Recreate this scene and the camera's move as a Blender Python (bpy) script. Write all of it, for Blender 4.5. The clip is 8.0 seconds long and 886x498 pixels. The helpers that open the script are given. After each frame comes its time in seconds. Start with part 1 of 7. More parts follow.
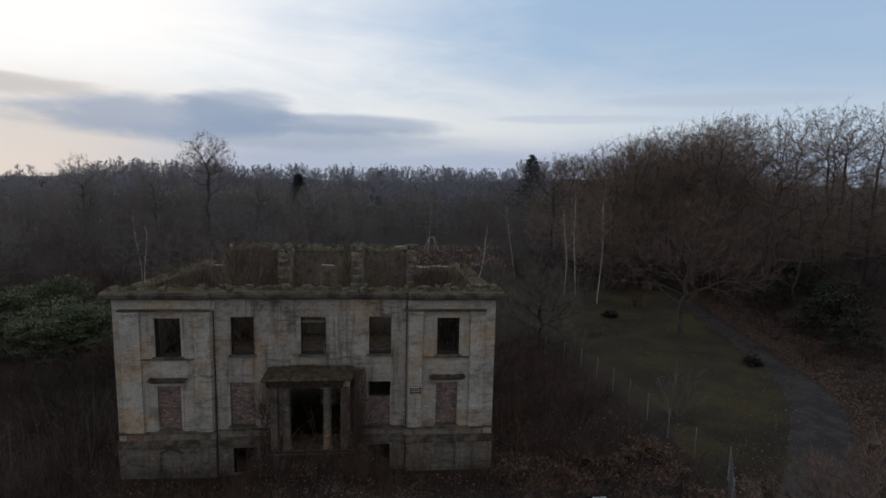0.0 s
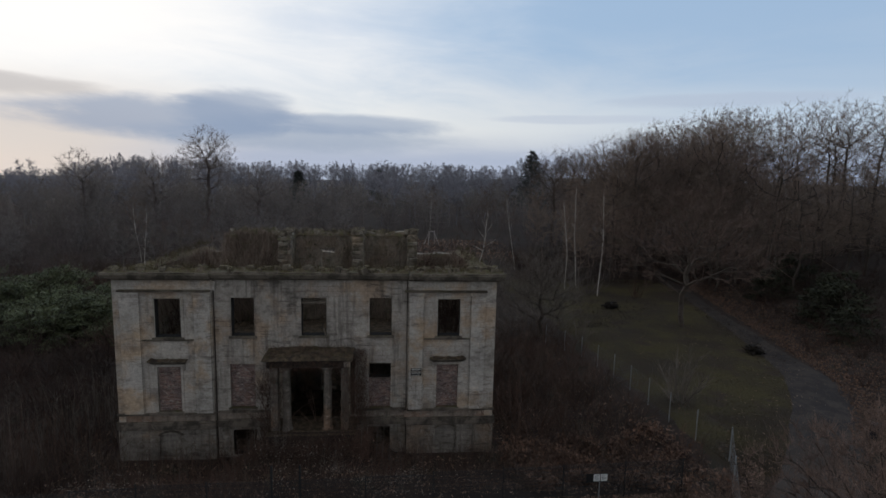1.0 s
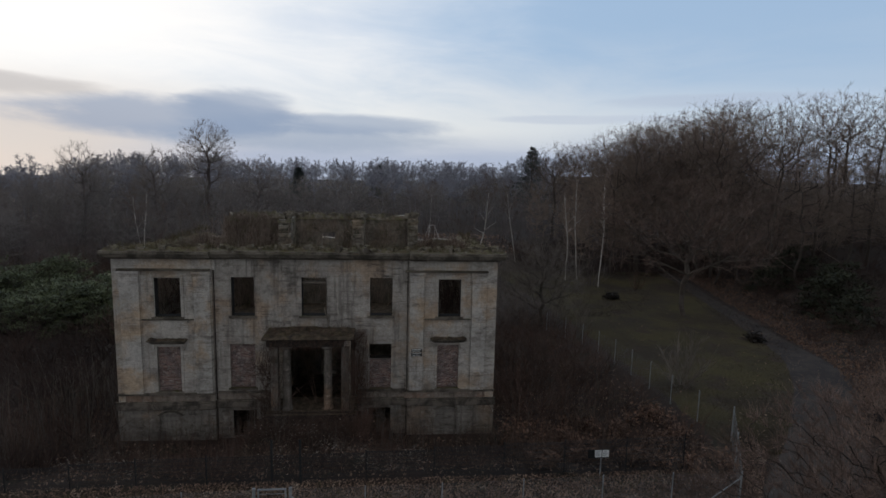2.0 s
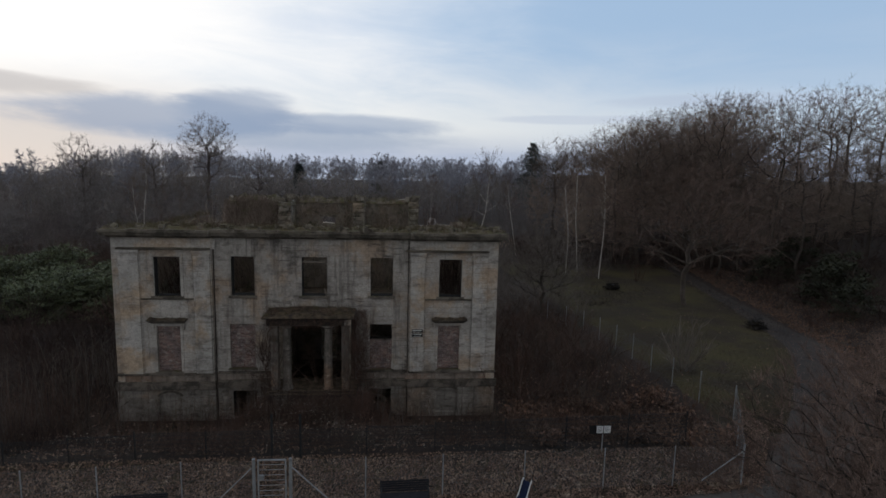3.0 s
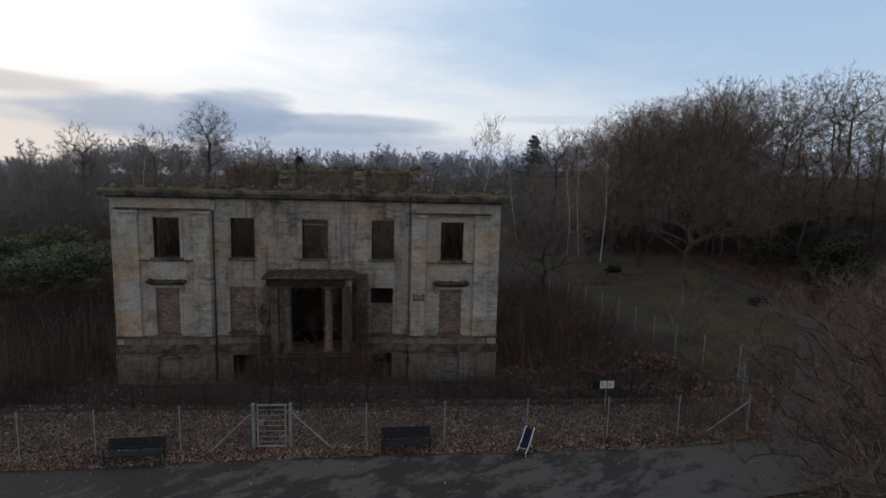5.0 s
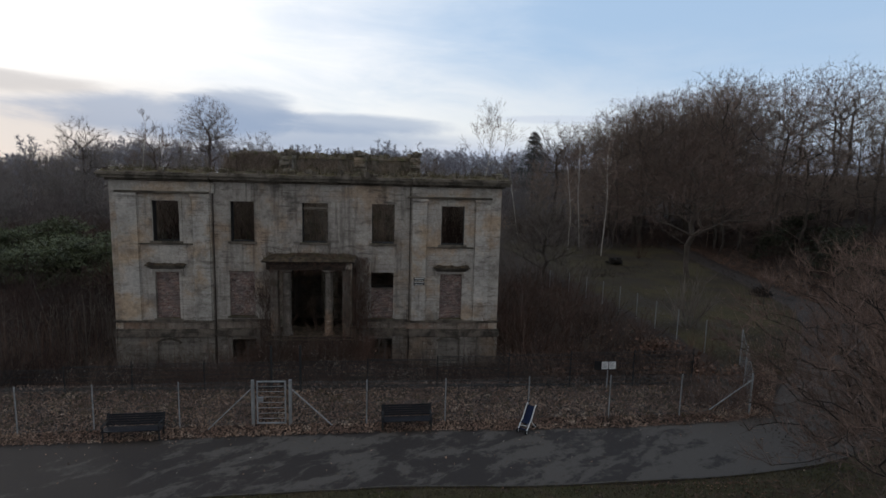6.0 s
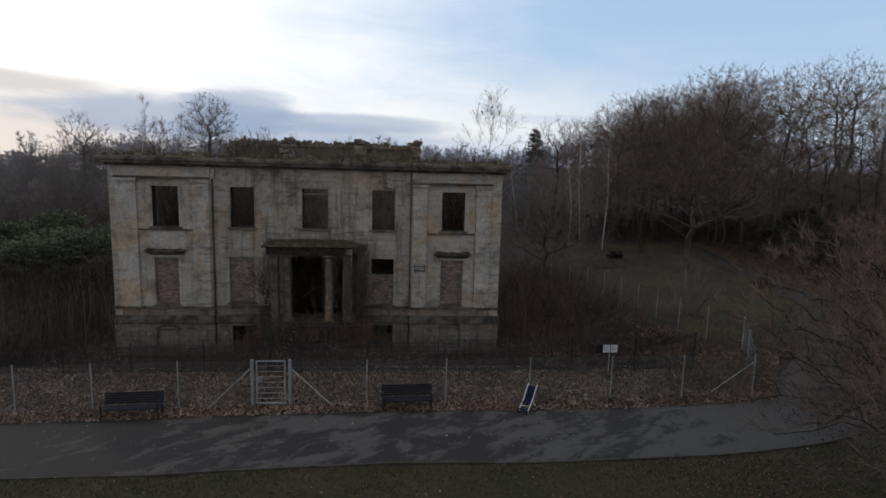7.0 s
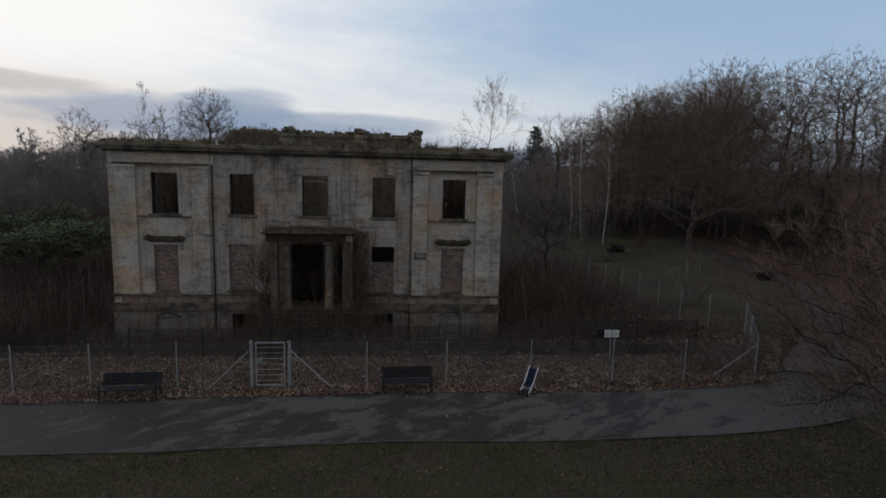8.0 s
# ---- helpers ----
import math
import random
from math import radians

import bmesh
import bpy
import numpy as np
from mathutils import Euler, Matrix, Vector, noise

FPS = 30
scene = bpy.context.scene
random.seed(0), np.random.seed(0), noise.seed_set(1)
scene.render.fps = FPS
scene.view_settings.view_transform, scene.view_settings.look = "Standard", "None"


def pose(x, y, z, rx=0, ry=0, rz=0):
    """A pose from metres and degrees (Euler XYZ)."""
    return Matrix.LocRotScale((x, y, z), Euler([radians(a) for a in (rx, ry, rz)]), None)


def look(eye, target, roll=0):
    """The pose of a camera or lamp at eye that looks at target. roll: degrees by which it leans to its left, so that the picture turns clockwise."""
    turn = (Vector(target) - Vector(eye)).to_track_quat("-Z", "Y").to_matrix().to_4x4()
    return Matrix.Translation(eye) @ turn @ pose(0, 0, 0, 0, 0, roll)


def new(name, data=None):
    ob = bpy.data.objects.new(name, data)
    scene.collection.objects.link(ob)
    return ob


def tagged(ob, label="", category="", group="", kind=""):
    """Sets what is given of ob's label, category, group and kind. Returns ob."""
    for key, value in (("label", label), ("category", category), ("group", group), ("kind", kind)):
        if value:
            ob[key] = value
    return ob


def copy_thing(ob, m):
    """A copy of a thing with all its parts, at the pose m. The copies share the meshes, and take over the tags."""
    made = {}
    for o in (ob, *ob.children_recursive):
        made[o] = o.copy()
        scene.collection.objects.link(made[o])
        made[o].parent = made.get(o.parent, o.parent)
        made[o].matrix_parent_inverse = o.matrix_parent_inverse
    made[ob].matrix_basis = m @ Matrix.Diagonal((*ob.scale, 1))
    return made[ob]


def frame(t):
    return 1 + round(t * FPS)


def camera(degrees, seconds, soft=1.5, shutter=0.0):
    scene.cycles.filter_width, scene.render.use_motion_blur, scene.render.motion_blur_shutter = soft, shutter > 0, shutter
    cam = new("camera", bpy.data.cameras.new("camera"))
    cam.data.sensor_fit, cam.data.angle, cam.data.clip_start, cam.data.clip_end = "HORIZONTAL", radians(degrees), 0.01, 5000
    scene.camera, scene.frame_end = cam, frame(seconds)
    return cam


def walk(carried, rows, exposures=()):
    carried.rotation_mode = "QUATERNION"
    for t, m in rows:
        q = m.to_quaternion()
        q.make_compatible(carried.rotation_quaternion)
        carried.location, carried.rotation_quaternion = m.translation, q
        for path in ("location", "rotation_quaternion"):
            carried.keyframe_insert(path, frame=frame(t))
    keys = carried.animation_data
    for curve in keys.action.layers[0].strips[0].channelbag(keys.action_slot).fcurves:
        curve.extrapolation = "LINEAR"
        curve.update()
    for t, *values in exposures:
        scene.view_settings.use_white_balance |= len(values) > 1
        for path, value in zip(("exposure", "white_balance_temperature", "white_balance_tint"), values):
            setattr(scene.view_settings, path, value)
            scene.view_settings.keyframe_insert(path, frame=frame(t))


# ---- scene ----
# The camera: a drone that sinks almost straight down in front of the ruin.
cam = camera(76.8, 8.0, soft=1.6)
# seconds, x, y, z, yaw, pitch, roll
ROWS = [
    (0.0, -0.401, 0.451, 16.654, -5.561, -8.014, 1.286),
    (0.5, -0.417, 0.418, 16.097, -5.564, -8.008, 1.316),
    (1.0, -0.432, 0.388, 15.515, -5.564, -8.004, 1.343),
    (1.5, -0.444, 0.362, 14.916, -5.563, -8.001, 1.369),
    (2.0, -0.455, 0.340, 14.308, -5.559, -7.999, 1.393),
    (2.5, -0.464, 0.322, 13.701, -5.553, -7.998, 1.416),
    (3.0, -0.470, 0.307, 13.101, -5.546, -7.998, 1.437),
    (3.5, -0.475, 0.296, 12.513, -5.536, -7.999, 1.456),
    (4.0, -0.478, 0.289, 11.944, -5.525, -8.002, 1.474),
    (4.5, -0.480, 0.286, 11.399, -5.511, -8.006, 1.490),
    (5.0, -0.479, 0.287, 10.880, -5.495, -8.011, 1.505),
    (5.5, -0.476, 0.291, 10.392, -5.478, -8.017, 1.518),
    (6.0, -0.472, 0.299, 9.936, -5.458, -8.024, 1.529),
    (6.5, -0.466, 0.311, 9.513, -5.437, -8.032, 1.539),
    (7.0, -0.457, 0.327, 9.126, -5.413, -8.042, 1.547),
    (7.5, -0.447, 0.347, 8.773, -5.388, -8.053, 1.554),
    (8.0, -0.435, 0.370, 8.40, -5.360, -8.065, 1.559),
]
walk(cam, [(t, pose(x, y, z, 90 + pitch, 0, yaw) @ pose(0, 0, 0, 0, 0, roll)) for t, x, y, z, yaw, pitch, roll in ROWS],
     exposures=[(0.0, 0.0), (2.0, 0.02), (4.0, 0.1), (6.0, 0.2), (7.9, 0.26), (8.0, -0.08)])
# ---------------------------------------------------------------- world and light
SUN_AZ, SUN_EL = -38.0, 7.0  # degrees clockwise from +y, and above the horizon


class Nodes:
    """Short hand for building a node tree."""

    def __init__(self, tree):
        self.tree = tree
        tree.nodes.clear()

    def add(self, kind, values=None, operation="", interpolation="", blend=""):
        n = self.tree.nodes.new(kind)
        if operation:
            n.operation = operation
        if interpolation:
            n.interpolation_type = interpolation
        if blend:
            n.data_type, n.blend_type = "RGBA", blend
        for key, v in (values or {}).items():
            self.put(n.inputs[key], v)
        return n

    def put(self, socket, v):
        if isinstance(v, bpy.types.NodeSocket):
            self.tree.links.new(v, socket)
        elif isinstance(v, bpy.types.Node):
            self.tree.links.new(v.outputs[0], socket)
        else:
            socket.default_value = v

    def m(self, op, a, b=0.0, c=0.0):
        return self.add("ShaderNodeMath", {0: a, 1: b, 2: c}, operation=op).outputs[0]

    def ramp(self, v, lo, hi, smooth=True):
        return self.add("ShaderNodeMapRange", {"Value": v, "From Min": lo, "From Max": hi},
                        interpolation="SMOOTHSTEP" if smooth else "LINEAR").outputs[0]

    def mix(self, f, a, b, blend="MIX"):
        n = self.add("ShaderNodeMix", {0: f, 6: a, 7: b}, blend=blend)
        return n.outputs[2]

    def noise(self, vec, scale, detail=4.0, rough=0.55, dist=0.0):
        return self.add("ShaderNodeTexNoise", {"Vector": vec, "Scale": scale, "Detail": detail,
                                               "Roughness": rough, "Distortion": dist}).outputs[0]


def build_world():
    w = bpy.data.worlds.new("dusk_sky")
    scene.world = w
    w.use_nodes = True
    n = Nodes(w.node_tree)
    d = n.add("ShaderNodeTexCoord").outputs["Generated"]
    xyz = n.add("ShaderNodeSeparateXYZ", {0: d})
    x, y, z = xyz.outputs[0], xyz.outputs[1], xyz.outputs[2]
    az = n.m("MULTIPLY", n.m("ARCTAN2", x, y), 57.2958)
    el = n.m("MULTIPLY", n.m("ARCSINE", z), 57.2958)
    sky = n.add("ShaderNodeTexSky")
    sky.sky_type, sky.sun_disc = "NISHITA", False
    sky.sun_elevation, sky.sun_rotation = radians(SUN_EL), radians(SUN_AZ)
    sky.air_density, sky.dust_density, sky.ozone_density, sky.altitude = 1.0, 0.6, 2.0, 60.0
    base = n.mix(1.0, sky.outputs[0], (SKY_K, SKY_K, SKY_K, 1), "MULTIPLY")
    # wispy cloud coordinates, stretched along the horizon
    cv = n.add("ShaderNodeCombineXYZ", {0: n.m("MULTIPLY", az, 0.05), 1: n.m("MULTIPLY", n.m("ADD", el, n.m("MULTIPLY", az, 0.06)), 0.2), 2: 3.1})
    n1 = n.noise(cv, 1.1, 6.0, 0.6, 0.6)
    n2 = n.noise(cv, 3.2, 5.0, 0.6, 0.3)
    # thin high cloud evens the blue out and pales it towards the horizon
    ahead = n.ramp(y, -0.25, 0.75)
    pale = n.m("SUBTRACT", 1.0, n.ramp(n.m("ADD", el, n.m("MULTIPLY", n.m("SUBTRACT", n1, 0.5), 9.0)), 3.5, 14.0))
    pale = n.m("MULTIPLY", pale, n.m("SUBTRACT", 1.0, n.m("MULTIPLY", n.ramp(az, 4.0, 40.0), 0.6)))
    front = n.mix(pale, (3.9, 5.4, 7.5, 1), (7.9, 8.1, 8.5, 1))
    base = n.mix(0.85, base, n.mix(ahead, (4.3, 4.45, 4.7, 1), front))
    # broad white glow of the veiled sun
    gx = n.m("DIVIDE", n.m("ADD", az, 36.0), 50.0)
    gy = n.m("DIVIDE", n.m("SUBTRACT", el, 15.0), 19.0)
    dist = n.m("SQRT", n.m("ADD", n.m("MULTIPLY", gx, gx), n.m("MULTIPLY", gy, gy)))
    dist = n.m("ADD", dist, n.m("ADD", n.m("MULTIPLY", n.m("SUBTRACT", n1, 0.5), 0.4), n.m("MULTIPLY", n.m("SUBTRACT", n2, 0.5), 0.14)))
    col = n.mix(n.m("SUBTRACT", 1.0, n.ramp(dist, 0.15, 1.1)), base, (10.3, 10.1, 9.9, 1))
    # warm light low down under the cloud
    low = n.m("MULTIPLY", n.m("SUBTRACT", 1.0, n.ramp(el, 3.0, 9.0)), n.m("SUBTRACT", 1.0, n.ramp(n.m("ABSOLUTE", n.m("ADD", az, 36.0)), 8.0, 32.0)))
    col = n.mix(n.m("MULTIPLY", low, 0.9), col, (6.8, 6.25, 5.9, 1))
    # a haze bank along the horizon
    haze = n.m("MULTIPLY", n.m("SUBTRACT", 1.0, n.ramp(n.m("ADD", el, n.m("MULTIPLY", n1, 2.2)), 2.0, 5.6)),
               n.ramp(az, -30.0, -12.0))
    col = n.mix(n.m("MULTIPLY", haze, 0.85), col, (3.7, 4.4, 5.9, 1))

    # long grey clouds: az, el, half width, half height, strength
    def cloud(az0, el0, hw, hh, k, c, col, soft=0.5):
        a = n.m("POWER", n.m("ABSOLUTE", n.m("DIVIDE", n.m("SUBTRACT", az, az0), hw)), 2.0)
        b = n.m("POWER", n.m("ABSOLUTE", n.m("DIVIDE", n.m("SUBTRACT", el, el0), hh)), 2.0)
        r = n.m("ADD", n.m("ADD", a, b), n.m("MULTIPLY", n.m("SUBTRACT", n1, 0.5), 1.0))
        r = n.m("ADD", r, n.m("MULTIPLY", n.m("SUBTRACT", n2, 0.5), 1.7))
        f = n.m("MULTIPLY", n.m("SUBTRACT", 1.0, n.ramp(r, 1.0 - soft, 1.0 + soft)), k)
        return n.mix(f, col, c)

    grey = (2.9, 3.65, 5.0, 1)
    col = cloud(-31.2, 6.1, 6.0, 0.8, 0.8, (5.7, 5.45, 5.4, 1), col, 0.7)
    col = cloud(-8.5, 2.8, 13.5, 1.3, 0.75, (3.3, 4.0, 5.2, 1), col, 0.9)
    col = cloud(-20.4, 4.2, 10.6, 1.8, 0.74, grey, col, 0.65)
    col = cloud(-14.4, 5.0, 5.4, 2.1, 0.7, grey, col, 0.65)
    col = cloud(-5.4, 4.2, 10.8, 1.0, 0.7, grey, col, 0.7)
    col = cloud(19.0, 5.2, 9.0, 0.4, 0.45, (4.7, 5.3, 6.5, 1), col, 0.7)
    col = cloud(31.2, 6.8, 9.0, 0.6, 0.5, (4.3, 5.0, 6.3, 1), col, 0.7)
    col = cloud(-6.4, 13.4, 5.0, 0.8, 0.25, (5.6, 6.5, 8.0, 1), col, 0.9)
    bg = n.add("ShaderNodeBackground", {"Color": col, "Strength": 0.1})
    n.add("ShaderNodeOutputWorld", {0: bg})


SKY_K = 1.2
build_world()
sun = bpy.data.lights.new("sun", "SUN")
sun.energy, sun.angle, sun.color = 0.5, radians(14), (1.0, 0.9, 0.78)
sun_ob = new("sun", sun)
sun_ob.matrix_world = look((100 * math.sin(radians(SUN_AZ)), 100 * math.cos(radians(SUN_AZ)), 100 * math.tan(radians(SUN_EL))), (0, 0, 0))
# ---------------------------------------------------------------- materials
def principled(name, color, rough=0.9, metal=0.0, normal=None, spec=0.3):
    """Returns a function-made material; color and rough may be sockets made by the caller's nodes."""
    mt = bpy.data.materials.new(name)
    mt.use_nodes = True
    return mt, Nodes(mt.node_tree)


def finish(n, color, rough, bump=None, strength=0.4, dist=0.02, metal=0.0, spec=0.3, thin=0.0):
    b = n.add("ShaderNodeBsdfPrincipled", {"Base Color": color, "Roughness": rough, "Metallic": metal, "Specular IOR Level": spec})
    if bump is not None:
        n.put(b.inputs["Normal"], n.add("ShaderNodeBump", {"Height": bump, "Strength": strength, "Distance": dist}))
    if thin:  # fine twigs and leaves let light round and through
        b = n.add("ShaderNodeMixShader", {0: thin, 1: b, 2: n.add("ShaderNodeBsdfTranslucent", {"Color": color})})
    n.add("ShaderNodeOutputMaterial", {0: b})


def rgb(r, g, b):
    return (r, g, b, 1.0)


def rough_mat(name, a, b, c=None, scale=1.0, fine=14.0, rough=0.9, bump=0.4, dist=0.02, metal=0.0, spec=0.25, vary=0.0, island=0.0, grain=0.35, thin=0.0):
    """A weathered surface: two colours mixed by a broad noise, a third in spots, and a fine grain."""
    mt, n = principled(name, None)
    co = n.add("ShaderNodeTexCoord").outputs["Object"]
    big = n.noise(co, scale, 5.0, 0.6)
    col = n.mix(n.ramp(big, 0.35, 0.65), a, b)
    if c:
        col = n.mix(n.ramp(n.noise(co, scale * 2.7, 4.0, 0.6, 0.4), 0.54, 0.68), col, c)
    fn = n.noise(co, fine, 4.0, 0.65)
    col = n.mix(1.0, col, n.add("ShaderNodeCombineColor", {i: n.m("ADD", n.m("MULTIPLY", fn, grain * 2), 1.0 - grain) for i in range(3)}), "MULTIPLY")
    for amount, source in ((vary, "ShaderNodeObjectInfo"), (island, "ShaderNodeNewGeometry")):
        if amount:
            rnd = n.add(source).outputs["Random" if source == "ShaderNodeObjectInfo" else "Random Per Island"]
            v = n.m("ADD", n.m("MULTIPLY", rnd, 2 * amount), 1.0 - amount)
            col = n.mix(1.0, col, n.add("ShaderNodeCombineColor", {0: v, 1: v, 2: v}), "MULTIPLY")
    finish(n, col, rough, fn, bump, dist, metal, spec, thin)
    return mt


def stucco_mat(name, pale, ochre, dark, green=None, green_at=0.6, soot=(0.50, 0.70)):
    """Old lime render over ashlar: pale and ochre patches, soot, vertical rain streaks, faint courses."""
    mt, n = principled(name, None)
    co = n.add("ShaderNodeTexCoord").outputs["Object"]
    xyz = n.add("ShaderNodeSeparateXYZ", {0: co})
    streak_v = n.add("ShaderNodeMapping", {"Vector": co, "Scale": (3.4, 3.4, 0.24)})
    big = n.noise(co, 0.42, 6.0, 0.62, 0.3)
    mid = n.noise(co, 1.7, 5.0, 0.6, 0.1)
    fn = n.noise(co, 11.0, 5.0, 0.7)
    streak = n.noise(streak_v, 1.0, 6.0, 0.7, 0.0)
    blotch = n.noise(co, 0.75, 8.0, 0.72, 0.0)
    where = n.ramp(n.noise(co, 0.23, 3.0, 0.5), 0.36, 0.62)
    col = n.mix(n.ramp(big, 0.46, 0.62), pale, ochre)
    col = n.mix(n.m("MULTIPLY", n.ramp(mid, 0.50, 0.72), 0.45), col, rgb(0.235, 0.205, 0.18))
    lime = n.ramp(n.noise(co, 2.9, 6.0, 0.7), 0.56, 0.70)
    col = n.mix(n.m("MULTIPLY", lime, 0.45), col, rgb(0.56, 0.51, 0.45))
    col = n.mix(n.m("MULTIPLY", n.ramp(streak, *soot), 0.5), col, dark)
    # weathering that follows the courses
    lay = n.noise(n.add("ShaderNodeMapping", {"Vector": co, "Scale": (0.75, 0.75, 3.3)}), 1.0, 7.0, 0.72, 0.2)
    col = n.mix(n.m("MULTIPLY", n.m("MULTIPLY", n.ramp(lay, 0.50, 0.66), n.ramp(n.noise(co, 0.33, 4.0, 0.6), 0.38, 0.6)), 0.8), col, dark)
    col = n.mix(n.m("MULTIPLY", n.m("MULTIPLY", n.ramp(blotch, 0.47, 0.66), n.m("ADD", n.m("MULTIPLY", where, 0.75), 0.25)), 0.68), col, dark)
    if green:
        col = n.mix(n.m("MULTIPLY", n.ramp(n.noise(co, 1.3, 5.0, 0.65, 0.3), green_at - 0.12, green_at + 0.1), 0.85), col, green)
    # ashlar courses
    uv = n.add("ShaderNodeCombineXYZ", {0: n.m("ADD", xyz.outputs[0], xyz.outputs[1]), 1: xyz.outputs[2], 2: 0.0})
    br = n.add("ShaderNodeTexBrick", {"Vector": uv, "Scale": 1.0, "Mortar Size": 0.018, "Mortar Smooth": 0.5,
                                      "Brick Width": 0.92, "Row Height": 0.305, "Color1": rgb(1.04, 1.03, 1.03), "Color2": rgb(0.84, 0.83, 0.84), "Mortar": rgb(0.56, 0.53, 0.51)})
    col = n.mix(n.m("MULTIPLY", n.ramp(n.noise(co, 0.8, 5.0, 0.7), 0.42, 0.62), 0.85), col, n.mix(1.0, col, br.outputs[0], "MULTIPLY"))
    v = n.m("ADD", n.m("ADD", n.m("MULTIPLY", fn, 0.9), n.m("MULTIPLY", n.noise(co, 5.0, 6.0, 0.75), 1.0)), 0.05)
    col = n.mix(1.0, col, n.add("ShaderNodeCombineColor", {0: v, 1: v, 2: v}), "MULTIPLY")
    tone = n.m("ADD", n.m("MULTIPLY", n.noise(co, 0.55, 4.0, 0.6, 0.8), 0.9), 0.55)
    col = n.mix(1.0, col, n.add("ShaderNodeCombineColor", {0: tone, 1: tone, 2: tone}), "MULTIPLY")
    h = n.m("ADD", n.m("MULTIPLY", fn, 0.5), n.m("MULTIPLY", mid, 0.7))
    finish(n, col, 0.92, h, 0.5, 0.03)
    return mt


def mossy_mat(name, stone, dark, moss, cover=0.35):
    """Stone whose upward faces carry moss and turf."""
    mt, n = principled(name, None)
    co = n.add("ShaderNodeTexCoord").outputs["Object"]
    nz = n.add("ShaderNodeSeparateXYZ", {0: n.add("ShaderNodeNewGeometry").outputs["Normal"]}).outputs[2]
    big = n.noise(co, 1.1, 5.0, 0.65, 0.4)
    fn = n.noise(co, 13.0, 4.0, 0.7)
    col = n.mix(n.ramp(big, 0.4, 0.62), stone, dark)
    f = n.ramp(n.m("ADD", n.m("MULTIPLY", nz, 0.45), n.noise(co, 2.3, 5.0, 0.65)), 0.95 - cover, 1.1 - cover)
    mo = n.mix(n.ramp(n.noise(co, 3.4, 4.0), 0.4, 0.65), moss, rgb(0.115, 0.083, 0.055))
    col = n.mix(f, col, mo)
    v = n.m("ADD", n.m("MULTIPLY", fn, 0.9), 0.55)
    col = n.mix(1.0, col, n.add("ShaderNodeCombineColor", {0: v, 1: v, 2: v}), "MULTIPLY")
    finish(n, col, 0.95, n.m("ADD", fn, big), 0.8, 0.05)
    return mt


def asphalt_mat():
    """Worn tarmac with damp dark patches and paler dry ones."""
    mt, n = principled("wet_tarmac", None)
    co = n.add("ShaderNodeTexCoord").outputs["Object"]
    sm = n.add("ShaderNodeMapping", {"Vector": co, "Location": (11.0, 2.5, 0.0), "Rotation": (0, 0, radians(32)), "Scale": (1.75, 0.8, 1.0)})
    sm.vector_type = "TEXTURE"
    px = n.add("ShaderNodeSeparateXYZ", {0: co}).outputs[0]
    patch = n.noise(sm, 1.15, 5.0, 0.62, 0.5)
    broad = n.noise(co, 0.16, 3.0)
    fn = n.noise(co, 38.0, 4.0, 0.7)
    wet = n.ramp(n.m("ADD", patch, n.m("ADD", n.m("MULTIPLY", n.m("SUBTRACT", broad, 0.44), 0.5), n.m("SUBTRACT", n.m("MULTIPLY", n.m("SUBTRACT", n.noise(co, 3.6, 6.0, 0.75), 0.5), 0.42), n.m("SUBTRACT", n.m("MULTIPLY", n.ramp(px, 3.0, 17.0), 0.22), n.m("MULTIPLY", n.m("SUBTRACT", 1.0, n.ramp(px, -15.0, -5.0)), 0.13))))), 0.44, 0.58)
    far = n.m("MULTIPLY", n.ramp(px, 20.0, 27.0), n.ramp(n.noise(co, 0.8, 6.0, 0.72, 0.4), 0.44, 0.53))
    wet = n.m("MAXIMUM", wet, far)
    dry = n.mix(n.ramp(px, 10.0, 21.0), rgb(0.108, 0.095, 0.084), rgb(0.070, 0.058, 0.051))
    col = n.mix(wet, dry, n.mix(n.ramp(px, 18.0, 24.0), rgb(0.047, 0.039, 0.035), rgb(0.036, 0.029, 0.026)))
    col = n.mix(n.m("MULTIPLY", n.ramp(n.noise(co, 5.5, 4.0, 0.7), 0.62, 0.72), 0.5), col, rgb(0.10, 0.065, 0.04))
    v = n.m("ADD", n.m("MULTIPLY", fn, 0.9), 0.55)
    col = n.mix(1.0, col, n.add("ShaderNodeCombineColor", {0: v, 1: v, 2: v}), "MULTIPLY")
    finish(n, col, n.m("SUBTRACT", 0.95, n.m("MULTIPLY", wet, 0.25)), fn, 0.5, 0.01, spec=0.1)
    return mt


M_STUCCO = stucco_mat("stained_render", rgb(0.40, 0.365, 0.33), rgb(0.40, 0.305, 0.228), rgb(0.075, 0.064, 0.057), soot=(0.48, 0.66))
M_STUCCO_BAY = stucco_mat("pale_render", rgb(0.455, 0.42, 0.382), rgb(0.44, 0.335, 0.245), rgb(0.10, 0.086, 0.074), soot=(0.54, 0.72))
M_PILASTER = stucco_mat("pale_pilaster_render", rgb(0.49, 0.46, 0.425), rgb(0.46, 0.35, 0.25), rgb(0.13, 0.112, 0.097), soot=(0.56, 0.74))
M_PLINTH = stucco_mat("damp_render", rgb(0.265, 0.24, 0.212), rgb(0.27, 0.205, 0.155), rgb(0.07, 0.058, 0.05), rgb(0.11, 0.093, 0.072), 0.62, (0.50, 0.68))
